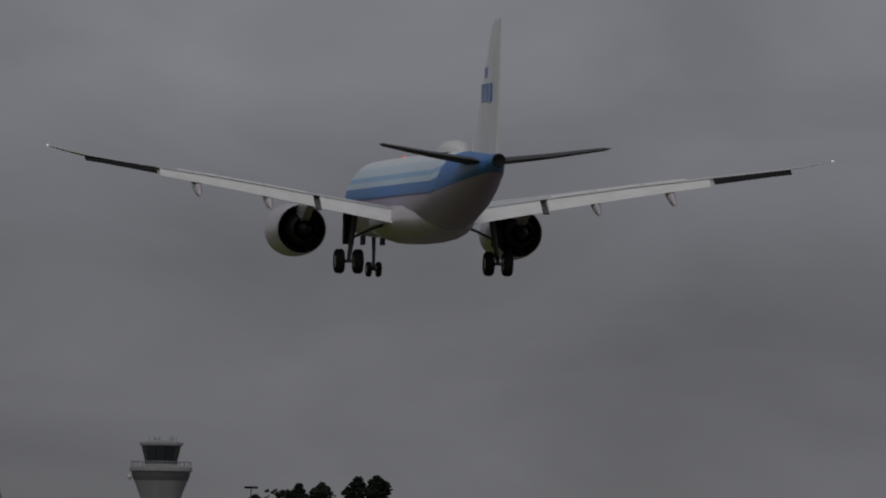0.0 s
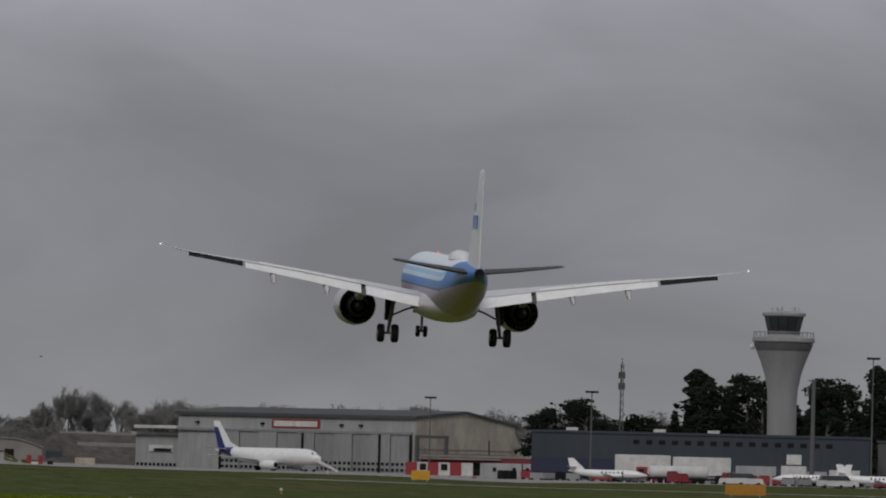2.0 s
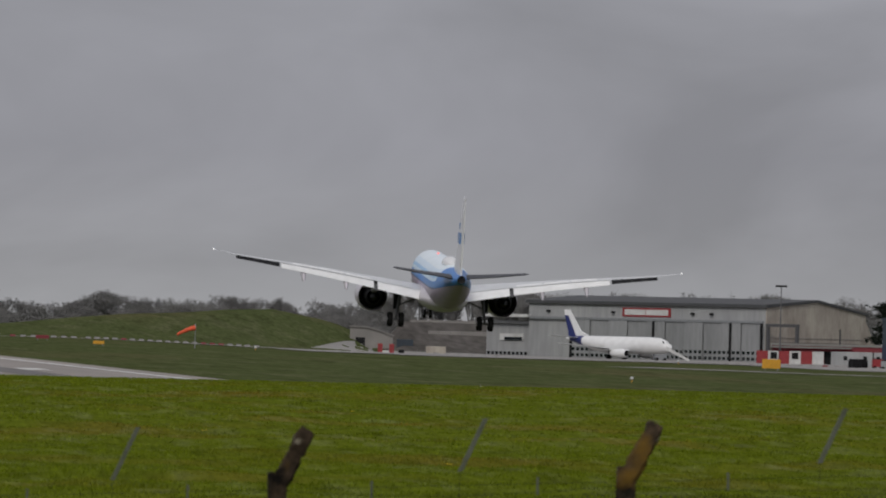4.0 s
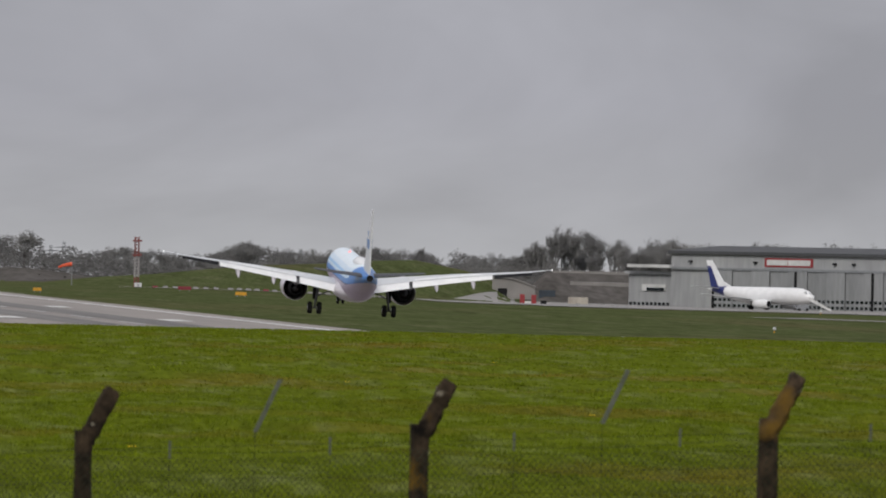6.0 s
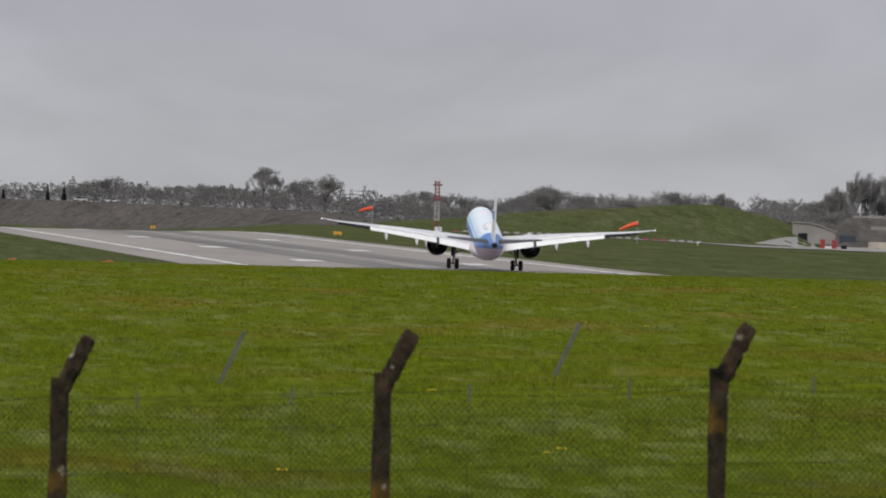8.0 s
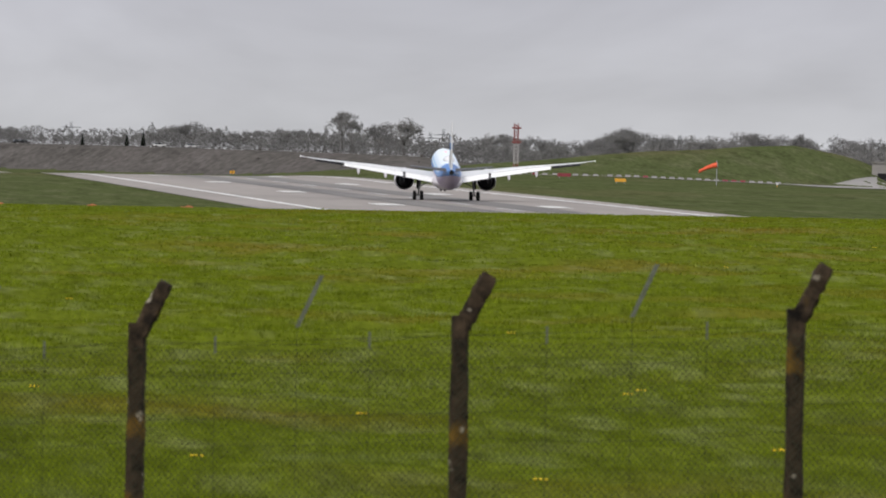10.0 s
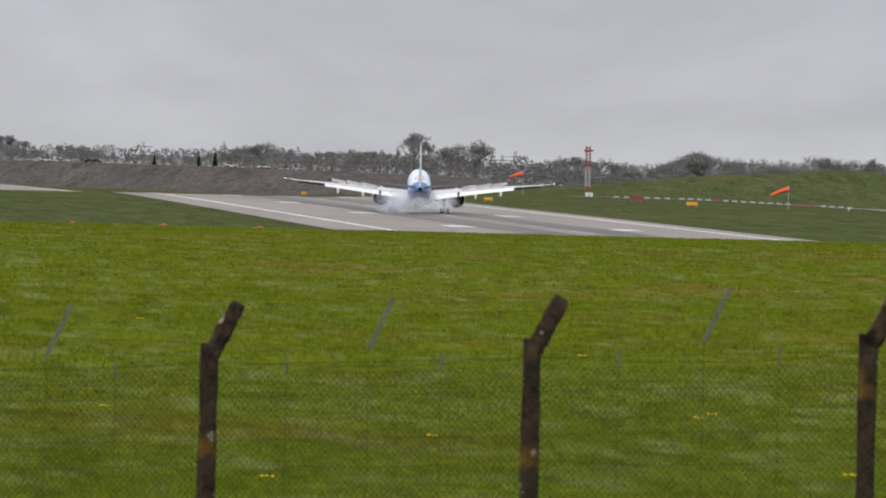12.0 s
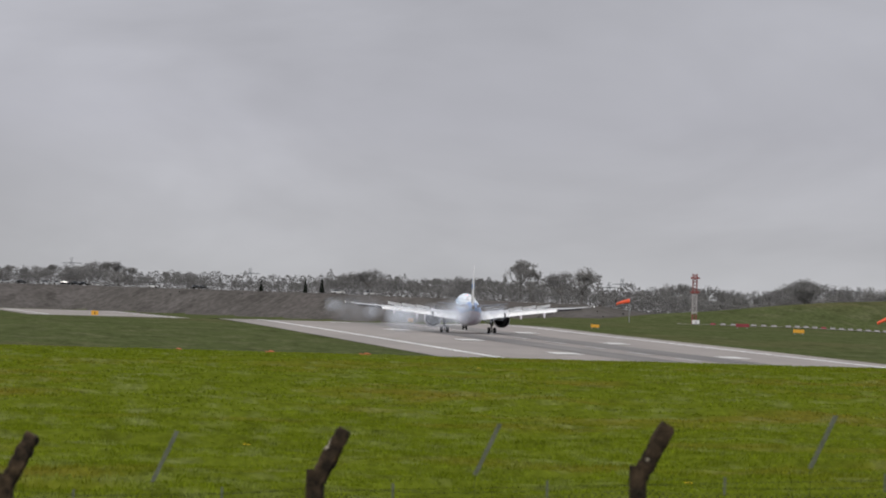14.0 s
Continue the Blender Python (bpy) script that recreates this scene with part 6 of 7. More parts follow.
def bare_tree(seed, spread, label, height=10.0, budded=0.15, upright=0.0, stem=0.27, name="bare_tree"):
    """A leafless tree ten metres high: trunk and limbs, fine crown."""
    rng = random.Random(seed)
    t = thing(name, label, "tree" if name == "bare_tree" else "shrub", group="trees along the airfield" if name == "bare_tree" else "shrubs at the trees' feet")
    wood, twig, tips = [], [], []

    def grow(p, d, length, r, level):
        n = (3, 3, 3, 2, 1, 1)[level]
        for i in range(n):
            q = p + d * length / n
            (wood if level < 2 else twig).append((p, q, r * (1 - 0.25 * i / n), r * (1 - 0.25 * (i + 1) / n)))
            p = q
            d = (d + Vector((rng.uniform(-1, 1), rng.uniform(-1, 1), rng.uniform(-0.5, 0.9))) * 0.16).normalized()
        if level == 5:
            tips.append(p)
            return
        for _ in range((5, 4, 4, 3, 3)[level]):
            a = rng.uniform(0, 6.283)
            tilt = rng.uniform(0.35, 0.95) * (spread if level < 2 else 1.0) * (1 - 0.6 * upright)
            u = d.orthogonal().normalized()
            w = d.cross(u)
            nd = (d * math.cos(tilt) + (u * math.cos(a) + w * math.sin(a)) * math.sin(tilt) + Vector((0, 0, 0.18 + 0.3 * upright))).normalized()
            grow(p - d * length * rng.uniform(0, 0.35), nd, (length * rng.uniform(0.6, 0.8) if level or stem > 0.2 else height * 0.2), r * 0.56, level + 1)

    grow(Vector((0, 0, -0.3)), Vector((0, 0, 1)), height * stem, 0.3, 0)
    k = height / max(p.z for p in tips)
    wood[:] = [(a * k, b * k, ra, rb) for a, b, ra, rb in wood]
    twig[:] = [(a * k, b * k, ra, rb) for a, b, ra, rb in twig]
    tips[:] = [p * k for p in tips]
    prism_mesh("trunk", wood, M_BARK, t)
    for p in tips:
        for _ in range(2):
            e = Vector((rng.uniform(-1, 1), rng.uniform(-1, 1), rng.uniform(-0.5, 1) + 1.6 * upright)).normalized() * rng.uniform(0.25, 0.65)
            twig.append((p, p + e, 0.02, 0.012))
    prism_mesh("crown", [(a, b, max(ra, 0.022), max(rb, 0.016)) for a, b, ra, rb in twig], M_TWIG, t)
    if budded:
        clump_mesh("bud_haze", [(tuple(p), rng.uniform(0.08, 0.22)) for p in tips if rng.random() < budded], M_BUD, t, seed)["kind"] = "stuff"
    return t


def conifer(seed, kind, label):
    """An evergreen ten metres high; kind: column, spruce, pine or cedar."""
    rng = random.Random(seed)
    t = thing("conifer", label, "tree", group="evergreens by the tower")
    wood, cl = [(Vector((0, 0, -0.3)), Vector((0, 0, 5)), 0.3, 0.2), (Vector((0, 0, 5)), Vector((0.1, 0, 9.6)), 0.2, 0.05)], []
    if kind == "spruce":
        for k in range(900):
            z = 9.8 * (1 - math.sqrt(rng.random())) + 0.2
            r = 2.3 * (1 - z / 10.2) * math.sqrt(rng.random()) * (0.8 + 0.2 * math.sin(z * 6))
            a = rng.uniform(0, 6.28)
            cl.append(((r * math.cos(a), r * math.sin(a), z), rng.uniform(0.12, 0.3)))
    elif kind == "column":
        for k in range(2000):
            z = rng.uniform(0.6, 9.9)
            prof = 1.65 * min(1, (10.1 - z) / 1.6) ** 0.6 * (0.75 + 0.25 * math.sin(z * 2.3 + seed)) * (0.8 + 0.2 * math.sin(z * 5 + seed * 2))
            a, r = rng.uniform(0, 6.28), prof * math.sqrt(rng.random())
            lob = 1 + 0.22 * math.sin(a * 3 + z * 1.3)
            cl.append(((r * lob * math.cos(a), r * lob * math.sin(a), z), rng.uniform(0.09, 0.25)))
    else:
        n = 15 if kind == "pine" else 22
        for k in range(n):
            z = rng.uniform(4.2 if kind == "pine" else 2.0, 9.2)
            a = rng.uniform(0, 6.28)
            L = rng.uniform(1.2, 3.0) * (1 if kind == "pine" else 1.3) * (1.1 - 0.06 * z)
            e = Vector((math.cos(a) * L, math.sin(a) * L, z + rng.uniform(0, 0.6)))
            wood.append((Vector((0, 0, z - 0.5)), e, 0.09, 0.03))
            for q in range(70):
                s = rng.uniform(0.35, 1.1)
                cl.append(((e.x * s + rng.gauss(0, 0.4), e.y * s + rng.gauss(0, 0.4), e.z + rng.gauss(0.1, 0.22)), rng.uniform(0.08, 0.22)))
        for q in range(200):
            cl.append(((rng.gauss(0, 0.6), rng.gauss(0, 0.6), rng.uniform(8.2, 9.8)), rng.uniform(0.08, 0.22)))
    prism_mesh("trunk", wood, M_BARK, t)
    clump_mesh("crown", cl, M_PINE, t, seed)
    return t


def plant(proto, used, az, d, h, rng, wide=1.0, base=None):
    """Sets a copy of a ten-metre prototype, h metres high."""
    x, y, z = polar(az, d)
    k = h / 10
    m = Matrix.Translation((x, y, z)) @ pose(0, 0, 0, 0, 0, rng.uniform(0, 360)) @ Matrix.Diagonal((k * wide, k * wide, k, 1))
    if proto in used:
        copy_thing(proto, m @ Matrix.Diagonal((*(1 / c for c in proto.scale), 1)))
    else:
        proto.matrix_basis = m
        used.add(proto)


def build_trees():
    rng = random.Random(21)
    used = set()
    oaks = [bare_tree(s, 1.15, "leafless broad-crowned tree in early spring", budded=0.25) for s in (1, 2, 3)]
    tall = [bare_tree(s, 0.75, "tall leafless poplar-like tree", upright=0.6, stem=0.22, budded=0.04) for s in (7, 8)]
    green = [bare_tree(s, 1.0, "budding tree with a haze of new leaf", budded=0.8) for s in (12, 13)]
    shrubs = [bare_tree(s, 1.5, "dense leafless shrub branching from the ground", budded=0.5, stem=0.06, name="bare_shrub") for s in (17, 18, 19)]
    # far skyline: bearing, crown height over the eye in thousandths of the distance
    sky_az = [0.6, 0.84, 1.05, 1.46, 1.63, 1.84, 1.91, 2.15, 2.32, 2.5, 2.8, 3.05, 3.18, 3.33, 3.46, 3.6, 3.87, 4.08, 4.2, 4.35, 4.5, 4.72, 4.98, 5.18, 5.46, 5.66, 5.8, 6.0, 6.17, 6.34, 6.41, 6.52, 6.62, 6.76, 6.93, 7.02, 7.1, 7.2, 7.27, 7.34, 7.41, 7.48, 7.55, 7.69, 7.76]
    sky_el = [3.2, 3.3, 3.1, 3.2, 3.8, 3.7, 2.1, 3.0, 2.6, 2.2, 2.0, 2.65, 3.2, 3.5, 2.95, 2.78, 3.1, 2.8, 2.9, 2.8, 3.2, 2.1, 2.35, 2.9, 2.65, 2.45, 2.8, 3.7, 2.97, 2.93, 3.2, 2.83, 3.3, 3.6, 3.56, 3.24, 2.3, 2.0, 3.0, 3.39, 2.82, 2.95, 2.28, 2.95, 3.4]
    az = 0.3
    while az < 7.9:
        d = float(np.interp(az, [1.5, 3, 4.6, 5.4, 8], [4010, 3420, 2740, 2620, 2560])) + rng.uniform(0, 120)
        x, y, z = polar(az, d)
        h = 5 + float(np.interp(az, sky_az, sky_el)) * d / 1000 - z
        h *= rng.uniform(0.93, 1.06)
        plant(rng.choice(oaks + green if rng.random() < 0.85 else tall), used, az, d, max(4.5, h), rng, rng.uniform(0.9, 1.4))
        # younger growth fills the foot of the row
        for _ in range(2):
            plant(rng.choice(shrubs), used, az + rng.uniform(-0.06, 0.06), d - rng.uniform(0, 40), max(3.0, h * rng.uniform(0.5, 0.85)), rng, rng.uniform(1.2, 1.7))
        az += rng.uniform(0.06, 0.1)
    # standing out above the skyline
    for az_, el, kind in ((4.24, 5.1, 1), (4.62, 4.5, 0), (4.3, 4.2, 1), (4.5, 4.0, 2), (3.34, 3.7, 2), (6.0, 3.85, 2)):
        d = float(np.interp(az_, [1.5, 3, 4.6, 5.4, 8], [4000, 3400, 2720, 2600, 2550]))
        z = polar(az_, d)[2]
        plant((green[0], tall[0], oaks[1])[kind] if kind != 1 else green[1], used, az_, d, 5 + el * d / 1000 - z, rng, 0.85 if kind == 1 else 1.3)
    # poplars left of the hangar and trees behind it
    az = 7.72
    while az < 9.1:
        plant(rng.choice(tall), used, az, 2420 + rng.uniform(0, 60), rng.uniform(12.5, 20) if az < 8.3 else rng.uniform(13, 17.5), rng, rng.uniform(0.7, 1.05))
        az += rng.uniform(0.045, 0.075)
    az = 7.5
    while az < 9.2:
        plant(rng.choice(shrubs), used, az, 2400 + rng.uniform(0, 20), rng.uniform(3.5, 6.5), rng, 1.5)
        az += 0.09
    az = 7.5
    while az < 11.8:
        low = az < 8.4
        plant(rng.choice(oaks + green), used, az, 2440 + rng.uniform(0, 120), rng.uniform(7, 10) if low else rng.uniform(13, 17.5), rng, rng.uniform(0.9, 1.3))
        az += rng.uniform(0.06, 0.12)
    # a few small spruces on the bank
    col = [conifer(s, "column", "tall dark columnar evergreen") for s in (31, 32)]
    pin = [conifer(s, "pine", "dark flat-topped pine beside the tower") for s in (41, 42)]
    ced = [conifer(51, "cedar", "broad dark cedar beside airport buildings")]
    spruce = conifer(61, "spruce", "small dark conical spruce on the bank")
    for az_, h in ((2.66, 4.6), (2.93, 5.2), (3.03, 5.6)):
        plant(spruce, used, az_, float(np.interp(az_, [1.5, 3], [3905, 3305])), h, rng)
    # evergreens round the tower
    for az_, el, p, wide in ((10.98, 5.9, ced[0], 1.0), (11.05, 5.3, ced[0], 1.0), (11.72, 9.3, col[0], 1.15), (11.8, 8.4, col[1], 1.2), (11.92, 7.8, pin[0], 1.0), (12.03, 8.9, pin[1], 0.9), (12.12, 8.4, ced[0], 0.8), (12.45, 8.6, col[1], 0.9), (12.52, 8.8, pin[0], 1.0), (12.64, 8.2, pin[1], 1.0), (12.82, 10.1, col[0], 0.95), (12.9, 9.0, ced[0], 0.7), (13.0, 10.9, pin[0], 0.9), (13.08, 11.4, col[1], 0.85), (13.22, 11.5, col[0], 0.85), (13.33, 8.6, ced[0], 0.8), (13.44, 12.2, col[1], 0.95), (13.56, 12.3, col[0], 0.9), (13.66, 9.6, pin[1], 0.9), (13.82, 8.6, ced[0], 0.7), (14.05, 8.7, pin[0], 0.55), (14.26, 8.6, pin[1], 0.8), (14.4, 8.0, pin[0], 0.7), (14.5, 7.0, ced[0], 0.7), (14.85, 9.6, pin[1], 1.0), (15.05, 9.4, ced[0], 1.1), (15.25, 9.9, pin[0], 1.0)):
        d = 2060 + rng.uniform(-30, 40)
        z = polar(az_, d)[2]
        plant(p, used, az_, d, 5 + (el + 0.4) * d / 1000 - z, rng, wide)
    az = 10.75
    while az < 14.4:
        plant(rng.choice(ced + pin), used, az, 2080 + rng.uniform(0, 40), rng.uniform(11.5, 16.5), rng, 1.1)
        az += 0.075
    for o in oaks + tall + green + shrubs + col + pin + ced:
        if o not in used:
            plant(o, used, 7.9 + rng.random(), 2500, 12, rng)


build_trees()


def build_undergrowth():
    """Hedge and thicket at the feet of the trees, and scrub on the bank."""
    rng = random.Random(5)
    cl, sc = [], []
    for _ in range(40000):
        az = rng.uniform(0.2, 9.2)
        d = float(np.interp(az, [1.5, 3, 4.6, 5.4, 8, 12.2], [3990, 3390, 2700, 2590, 2420, 2400])) + rng.uniform(-10, 60)
        x, y, z = polar(az, d)
        top = (6.2 if az < 5.2 else 4.4 if az < 7.3 else 8.0 if 7.6 < az < 8.5 else 3.2) + 2.4 * noise.noise(Vector((az * 7, 0, 0))) + 2.4 * noise.noise(Vector((az * 31, 3, 0)))
        cl.append(((x, y, z + rng.uniform(0, max(1.0, top))), rng.uniform(0.12, 0.34)))
    for _ in range(60):
        az = rng.uniform(0.2, 5.0)
        r = float(np.interp(az, [1.5, 3, 4.6], [3900, 3300, 2650]))
        d = r + rng.uniform(-170, 30)
        x, y, z = polar(az, d)
        sc.append(((x, y, z + rng.uniform(0, 0.4)), rng.uniform(0.2, 0.6)))
    dark = []
    for _ in range(26000):
        az = rng.uniform(10.85, 14.6)
        x, y, z = polar(az, 2105 + rng.uniform(-6, 10))
        top = 5 + float(np.interp(az, [10.85, 11.2, 11.5, 11.7, 12.3, 12.9, 13.3, 13.6, 13.8, 14.1, 14.35, 14.6], [3.8, 3.0, 3.6, 6.0, 6.2, 7.0, 8.0, 8.0, 6.6, 5.4, 3.4, 6.0])) * 2.1 - z
        top *= 0.9 + 0.25 * noise.noise(Vector((az * 23, 9, 0)))
        dark.append(((x, y, z + rng.uniform(0, top)), rng.uniform(0.3, 0.75)))
    tagged(clump_mesh("evergreen_thicket", dark, M_PINE, None, 6), "dense dark evergreen growth under the pines", "thicket", kind="stuff")
    tagged(clump_mesh("thicket", cl, M_THICKET, None, 3), "grey-brown leafless thicket under the trees", "thicket", kind="stuff")
    tagged(clump_mesh("bank_scrub", sc, M_SCRUB, None, 4), "low brown scrub on the far bank", "scrub", kind="stuff")


build_undergrowth()
# ---- grass and flowers of the near field ----
def build_grass():
    """Single blades near the fence, broader tufts further out, taller where the turf swells."""
    rs = np.random.RandomState(3)
    parts = []
    for d0, d1, n, h0, h1, w0, w1 in ((84, 150, 300000, 0.04, 0.11, 0.006, 0.013), (150, 300, 230000, 0.05, 0.12, 0.013, 0.026), (300, 600, 190000, 0.04, 0.1, 0.03, 0.06)):
        d = np.sqrt(rs.uniform(d0 ** 2, d1 ** 2, n))
        az = np.radians(rs.uniform(0.3, 12.6, n))
        x, y = d * np.sin(az), d * np.cos(az)
        z = ground_z(x, y)
        swell = np.clip(0.75 + 0.55 * lump(x, y * 0.35, 0.7, 5) + 0.35 * lump(x, y * 0.4, 2.3, 6), 0.25, 1.8)
        h = rs.uniform(h0, h1, n) * swell
        w = rs.uniform(w0, w1, n)
        a = rs.uniform(-0.9, 0.9, n)
        lean = rs.uniform(-0.8, 0.8, (n, 2)) * h[:, None]
        tri = np.zeros((n, 3, 3))
        tri[:, 0] = np.stack([x - np.cos(a) * w, y - np.sin(a) * w, z - 0.02], -1)
        tri[:, 1] = np.stack([x + np.cos(a) * w, y + np.sin(a) * w, z - 0.02], -1)
        tri[:, 2] = np.stack([x + lean[:, 0], y + lean[:, 1], z + h], -1)
        parts.append(tri.reshape(-1, 3))
    v = np.concatenate(parts)
    n = len(v) // 3
    me = bpy.data.meshes.new("grass_tufts")
    me.vertices.add(len(v))
    me.vertices.foreach_set("co", v.astype(np.float32).ravel())
    me.loops.add(len(v))
    me.loops.foreach_set("vertex_index", np.arange(len(v), dtype=np.int32))
    me.polygons.add(n)
    me.polygons.foreach_set("loop_start", np.arange(0, len(v), 3, dtype=np.int32))
    me.update(calc_edges=True)
    me.materials.append(M_TUFT)
    tagged(new("grass_tufts", me), "tussocky green spring grass", "grass", kind="stuff")


build_grass()


def build_dandelions():
    rng = random.Random(9)
    proto = None
    spots = [(6.02, 150), (6.1, 152), (6.95, 118), (6.99, 118), (7.75, 105), (7.79, 105), (5.3, 190), (2.6, 230), (3.0, 320), (4.4, 140), (8.1, 260), (6.6, 330), (3.4, 112), (5.5, 108), (9.2, 170), (4.0, 480), (7.5, 400), (2.4, 150), (8.6, 120)]
    for az, d in spots:
        x, y, z = polar(az, d)
        m = Matrix.Translation((x, y, z))
        if proto is None:
            proto = thing("dandelion_clump", "small clump of yellow dandelion flowers", "flower", m, "dandelions in the grass")
            fl = Shape()
            for k in range(4):
                cx, cy = rng.uniform(-0.07, 0.07), rng.uniform(-0.07, 0.07)
                fl.lathe([(0.008, 0.13), (0.018, 0.14), (0.02, 0.15), (0.008, 0.158)], "z", (cx, cy, 0), 8, True)
            solid("flower_head", fl, material("dandelion_yellow", (0.8, 0.55, 0.01), 0.8, scale=10), proto, kind="stuff")
            st = Shape()
            for k in range(4):
                st.tube([(rng.uniform(-0.05, 0.05), rng.uniform(-0.05, 0.05), -0.02), (0, 0, 0.14)], 0.006, 4)
            solid("stalk", st, M_TUFT, proto, kind="stuff")
        else:
            copy_thing(proto, m)


build_dandelions()
# ---- tyre smoke and a passing bird ----
scene.cycles.transparent_max_bounces = 100


def smoke_material(name, thickness):
    m = bpy.data.materials.new(name)
    m.use_nodes = True
    n, l = m.node_tree.nodes, m.node_tree.links
    n.remove(n["Principled BSDF"])
    clear, soft, through_light = n.new("ShaderNodeBsdfTransparent"), n.new("ShaderNodeBsdfDiffuse"), n.new("ShaderNodeBsdfTranslucent")
    for k in (soft, through_light):
        k.inputs["Color"].default_value = (0.82, 0.88, 0.97, 1)
    body, shader = n.new("ShaderNodeMixShader"), n.new("ShaderNodeMixShader")
    l.new(soft.outputs[0], body.inputs[1])
    l.new(through_light.outputs[0], body.inputs[2])
    l.new(clear.outputs[0], shader.inputs[1])
    l.new(body.outputs[0], shader.inputs[2])
    l.new(shader.outputs[0], n["Material Output"].inputs["Surface"])
    tc = n.new("ShaderNodeTexCoord")
    no = n.new("ShaderNodeTexNoise")
    no.inputs["Scale"].default_value, no.inputs["Detail"].default_value = 0.9, 4
    l.new(tc.outputs["Object"], no.inputs["Vector"])
    mr = n.new("ShaderNodeMapRange")
    mr.inputs["From Min"].default_value, mr.inputs["From Max"].default_value = 0.34, 0.7
    mr.inputs["To Min"].default_value, mr.inputs["To Max"].default_value = 0.0, thickness
    l.new(no.outputs["Fac"], mr.inputs["Value"])
    l.new(mr.outputs[0], shader.inputs[0])
    return m


M_SMOKE, M_SMOKE_THIN = smoke_material("fresh_tyre_smoke", 0.12), smoke_material("thin_tyre_smoke", 0.045)


def build_smoke():
    """Rigid puffs, each of ragged shells one within another."""
    rng = random.Random(14)
    puffs = []
    for k in range(26):
        t0 = 10.98 + 0.052 * k
        size = rng.uniform(0.8, 1.35) + 0.045 * k
        puff = thing("smoke_puff", "thin bluish-white puff of tyre smoke", "smoke", group="tyre smoke")
        off = Vector((rng.random() * 50, rng.random() * 50, 0))
        for shell in (1.0, 0.72, 0.45):
            rr = []
            for i in range(9):
                th = math.pi * (i + 0.02) / 8.04
                ring = []
                for j in range(14):
                    ph = 2 * math.pi * j / 14
                    d = Vector((math.sin(th) * math.cos(ph), math.sin(th) * math.sin(ph), math.cos(th)))
                    r = size * shell * (1 + 0.45 * noise.noise(d * 1.4 + off + Vector((0, 0, shell * 3))))
                    ring.append((d.x * r * 1.2, d.y * r * 1.5, d.z * r * 0.9))
                rr.append(ring)
            solid("smoke_shell", Shape().loft(rr), M_SMOKE if k < 9 else M_SMOKE_THIN, puff, smooth=True)
        puffs.append((puff, t0, size, rng.uniform(-1, 1)))
    return puffs


smoke_puffs = build_smoke()


def build_bird():
    b = thing("bird", "small dark bird crossing the sky", "bird")
    solid("body", Shape().lathe([(0.005, -0.14), (0.03, -0.08), (0.04, 0.02), (0.025, 0.09), (0.004, 0.14)], "x", (0, 0, 0), 10, True), M_BLACK, b, smooth=True)
    for s in (-1, 1):
        solid("wing", Shape().loft([[(0.05, 0, 0.01), (-0.05, 0, 0.01), (-0.05, 0, 0.0), (0.05, 0, 0.0)], [(0.03, s * 0.12, 0.05), (-0.06, s * 0.12, 0.05), (-0.06, s * 0.12, 0.04), (0.03, s * 0.12, 0.04)], [(-0.03, s * 0.24, 0.03), (-0.06, s * 0.24, 0.03), (-0.06, s * 0.24, 0.025), (-0.03, s * 0.24, 0.025)]]), M_BLACK, b)
    solid("tail", Shape().box(-0.22, -0.12, -0.025, 0.025, -0.005, 0.005), M_BLACK, b)
    return b


bird = build_bird()
# ---- motion ----
# seconds, place of the main gear (x, y, z), heading to the right of the runway, pitch up, bank to the right (degrees)
PLANE_ROWS = [
    (0.0, 97.18, 395.10, 18.96, 5.44, 1.34, -0.13),
    (0.5, 97.01, 430.49, 17.24, 5.16, 1.33, -0.33),
    (1.0, 96.83, 465.91, 15.40, 4.99, 1.34, -0.28),
    (1.5, 96.57, 501.53, 13.33, 5.15, 1.64, 0.24),
    (2.0, 96.32, 537.10, 11.41, 5.16, 2.15, 1.19),
    (2.5, 95.97, 572.73, 9.55, 5.12, 2.47, 1.43),
    (3.0, 95.76, 608.29, 7.90, 4.96, 2.88, 2.07),
    (5.5, 95.27, 783.16, 2.82, 3.20, 2.91, 0.77),
    (6.0, 94.97, 818.47, 1.94, 2.80, 3.49, 1.52),
    (6.5, 94.51, 853.83, 1.17, 2.78, 4.01, 2.97),
    (7.0, 94.18, 888.85, 0.54, 2.97, 4.85, 3.50),
    (7.5, 94.03, 923.49, 0.01, 3.19, 5.39, 2.61),
    (8.0, 93.96, 957.78, 0.00, 3.14, 5.44, 0.66),
    (10.5, 91.95, 1114.88, 0.56, 3.54, 3.33, -0.05),
    (11.0, 90.75, 1141.19, 0.47, 3.86, 3.56, 2.21),
    (11.5, 89.71, 1166.87, 0.44, 3.96, 3.58, 1.01),
    (12.0, 89.20, 1192.01, 0.59, 4.02, 3.20, -0.14),
    (12.5, 88.88, 1216.99, 0.76, 3.85, 2.84, -0.30),
    (13.0, 88.81, 1241.88, 0.87, 3.45, 2.41, -0.14),
    (13.5, 88.75, 1266.81, 0.99, 2.84, 2.21, -0.16),
    (14.0, 88.72, 1291.77, 1.13, 2.13, 2.24, -0.37),
]


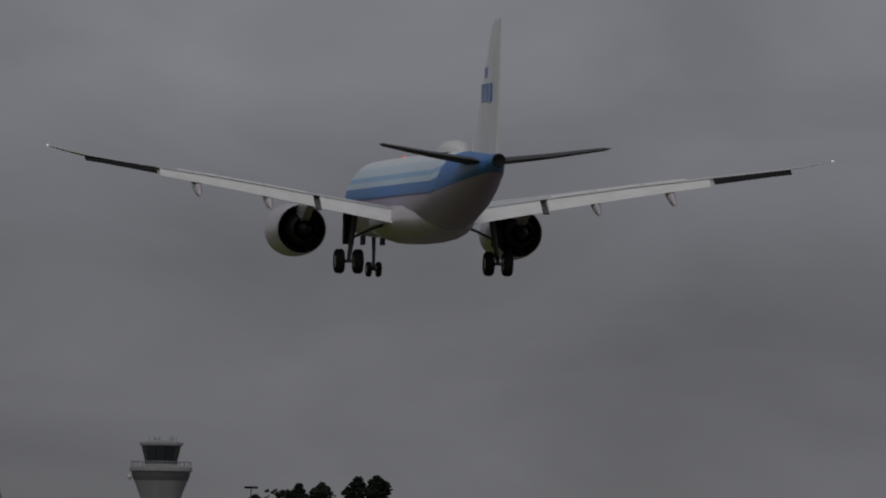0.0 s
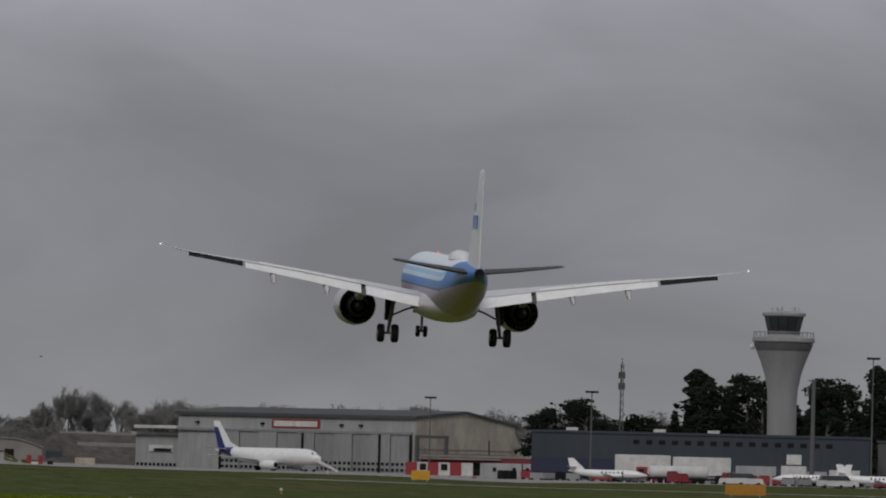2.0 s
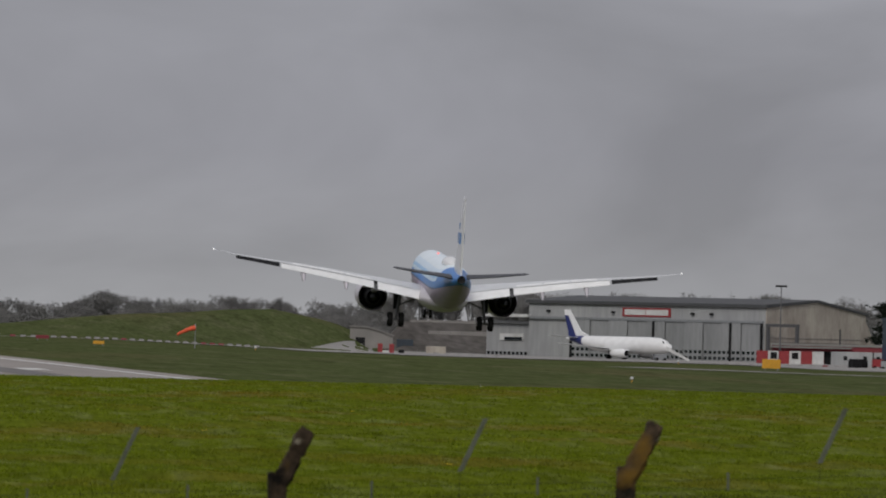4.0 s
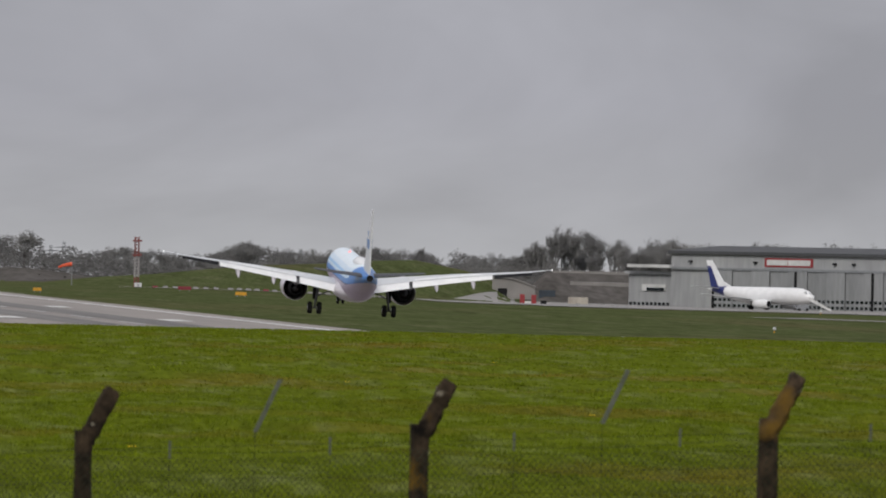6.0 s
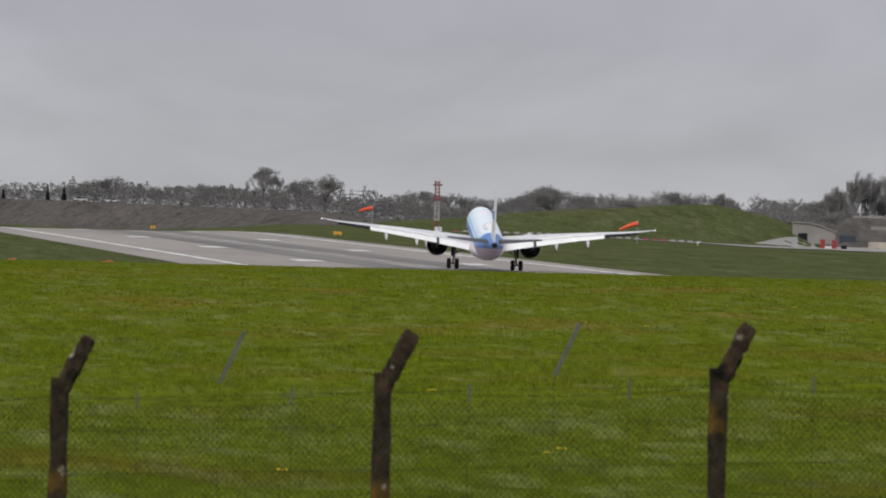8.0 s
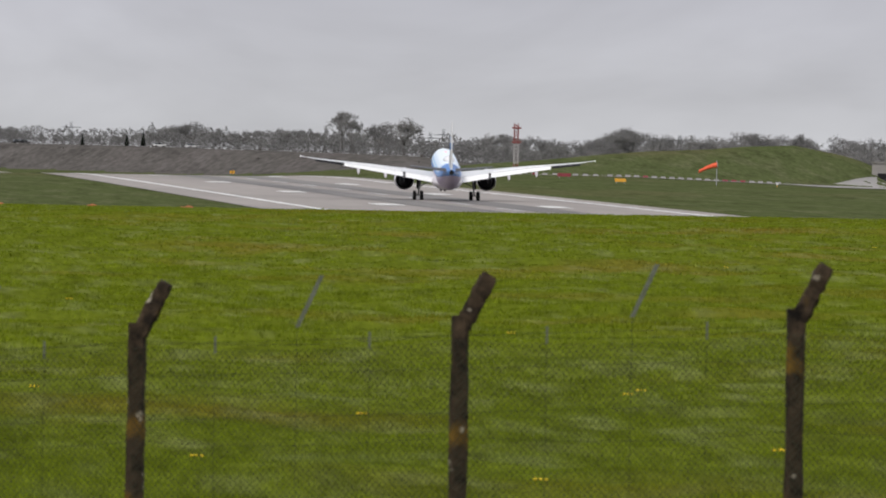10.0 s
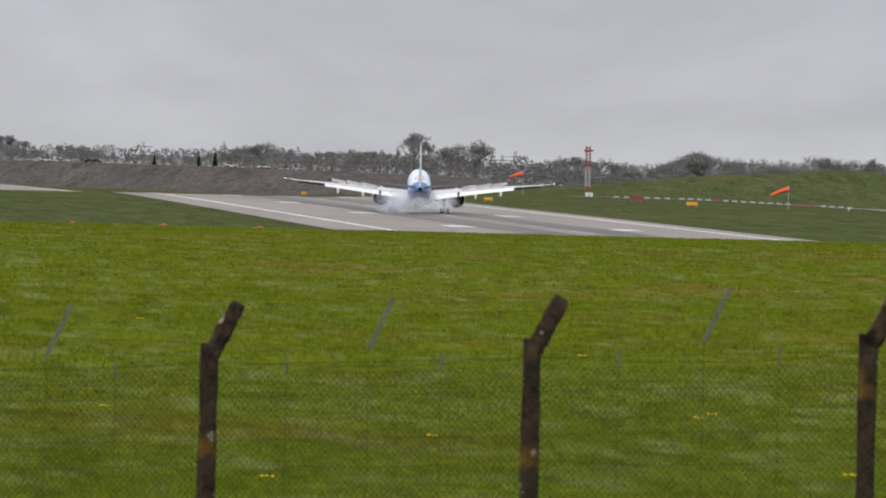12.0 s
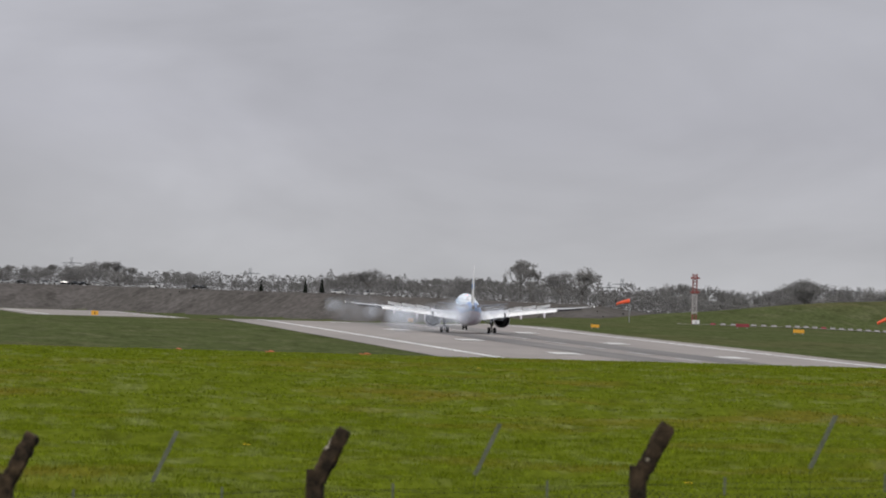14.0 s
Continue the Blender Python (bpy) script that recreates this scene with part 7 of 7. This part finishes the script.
def plane_pose(r):
    t, x, y, z, h, p, b = r
    return t, Matrix.Translation((x, y, z)) @ Euler((0, 0, radians(-h))).to_matrix().to_4x4() @ Euler((radians(p), 0, 0)).to_matrix().to_4x4() @ Euler((0, radians(b), 0)).to_matrix().to_4x4()


def motions():
    walk(airliner, [plane_pose(r) for r in PLANE_ROWS])
    # the wings settle as the lift is dumped
    for s, wing in airliner_wings:
        base = wing.matrix_basis.copy()
        walk(wing, [(t, base @ pose(0, 0, 0, 0, s * a)) for t, a in ((0.0, 0.0), (11.0, 0.0), (12.0, 1.6), (12.6, 2.4), (14.0, 2.6))])

    # spoilers rise once both legs are down
    for panel in airliner_spoilers:
        base = panel.matrix_basis.copy()
        walk(panel, [(t, base @ pose(0, 0, 0, a)) for t, a in ((0.0, 0.0), (11.5, 0.0), (11.9, -42.0), (14.0, -42.0))])
    # puffs lift off the tyres at touchdown, drift to the left and slow
    for puff, t0, size, w in smoke_puffs:
        y0 = float(np.interp(t0, [r[0] for r in PLANE_ROWS], [r[2] for r in PLANE_ROWS]))
        x0 = 92.4 if t0 < 11.3 else 86.4
        z0 = float(ground_z(x0, y0))
        rows = [(0.0, pose(x0, y0, z0 - 4.5)), (t0 - 0.1, pose(x0, y0, z0 - 4.5))]
        for dt in (0.08, 0.3, 0.8, 1.6, 4.0):
            if t0 + dt < 14.0:
                rows.append((t0 + dt, pose(x0 - (5.2 + 3.6 * w) * dt ** 1.15, y0 + 8 * dt ** 0.5 + w, z0 + 0.4 * size + (0.8 + 0.9 * abs(w)) * dt ** 0.8, 0, 0, 12 * dt * w)))
        dt = 14.0 - t0
        rows.append((14.0, pose(x0 - (5.2 + 3.6 * w) * dt ** 1.15, y0 + 8 * dt ** 0.5 + w, z0 + 0.4 * size + (0.8 + 0.9 * abs(w)) * dt ** 0.8, 0, 0, 12 * dt * w)))
        walk(puff, rows)
    rows = []
    for t, az, px in ((0.0, 6.7, 225), (2.0, 7.718, 156), (3.0, 8.239, 118), (5.0, 9.4, 90), (14.0, 15.5, 140)):
        x, y, _ = polar(az, 760, 0)
        rows.append((t, pose(x, y, 5 + px * 760 / 16627, 0, 0, -8)))
    walk(bird, rows)


motions()
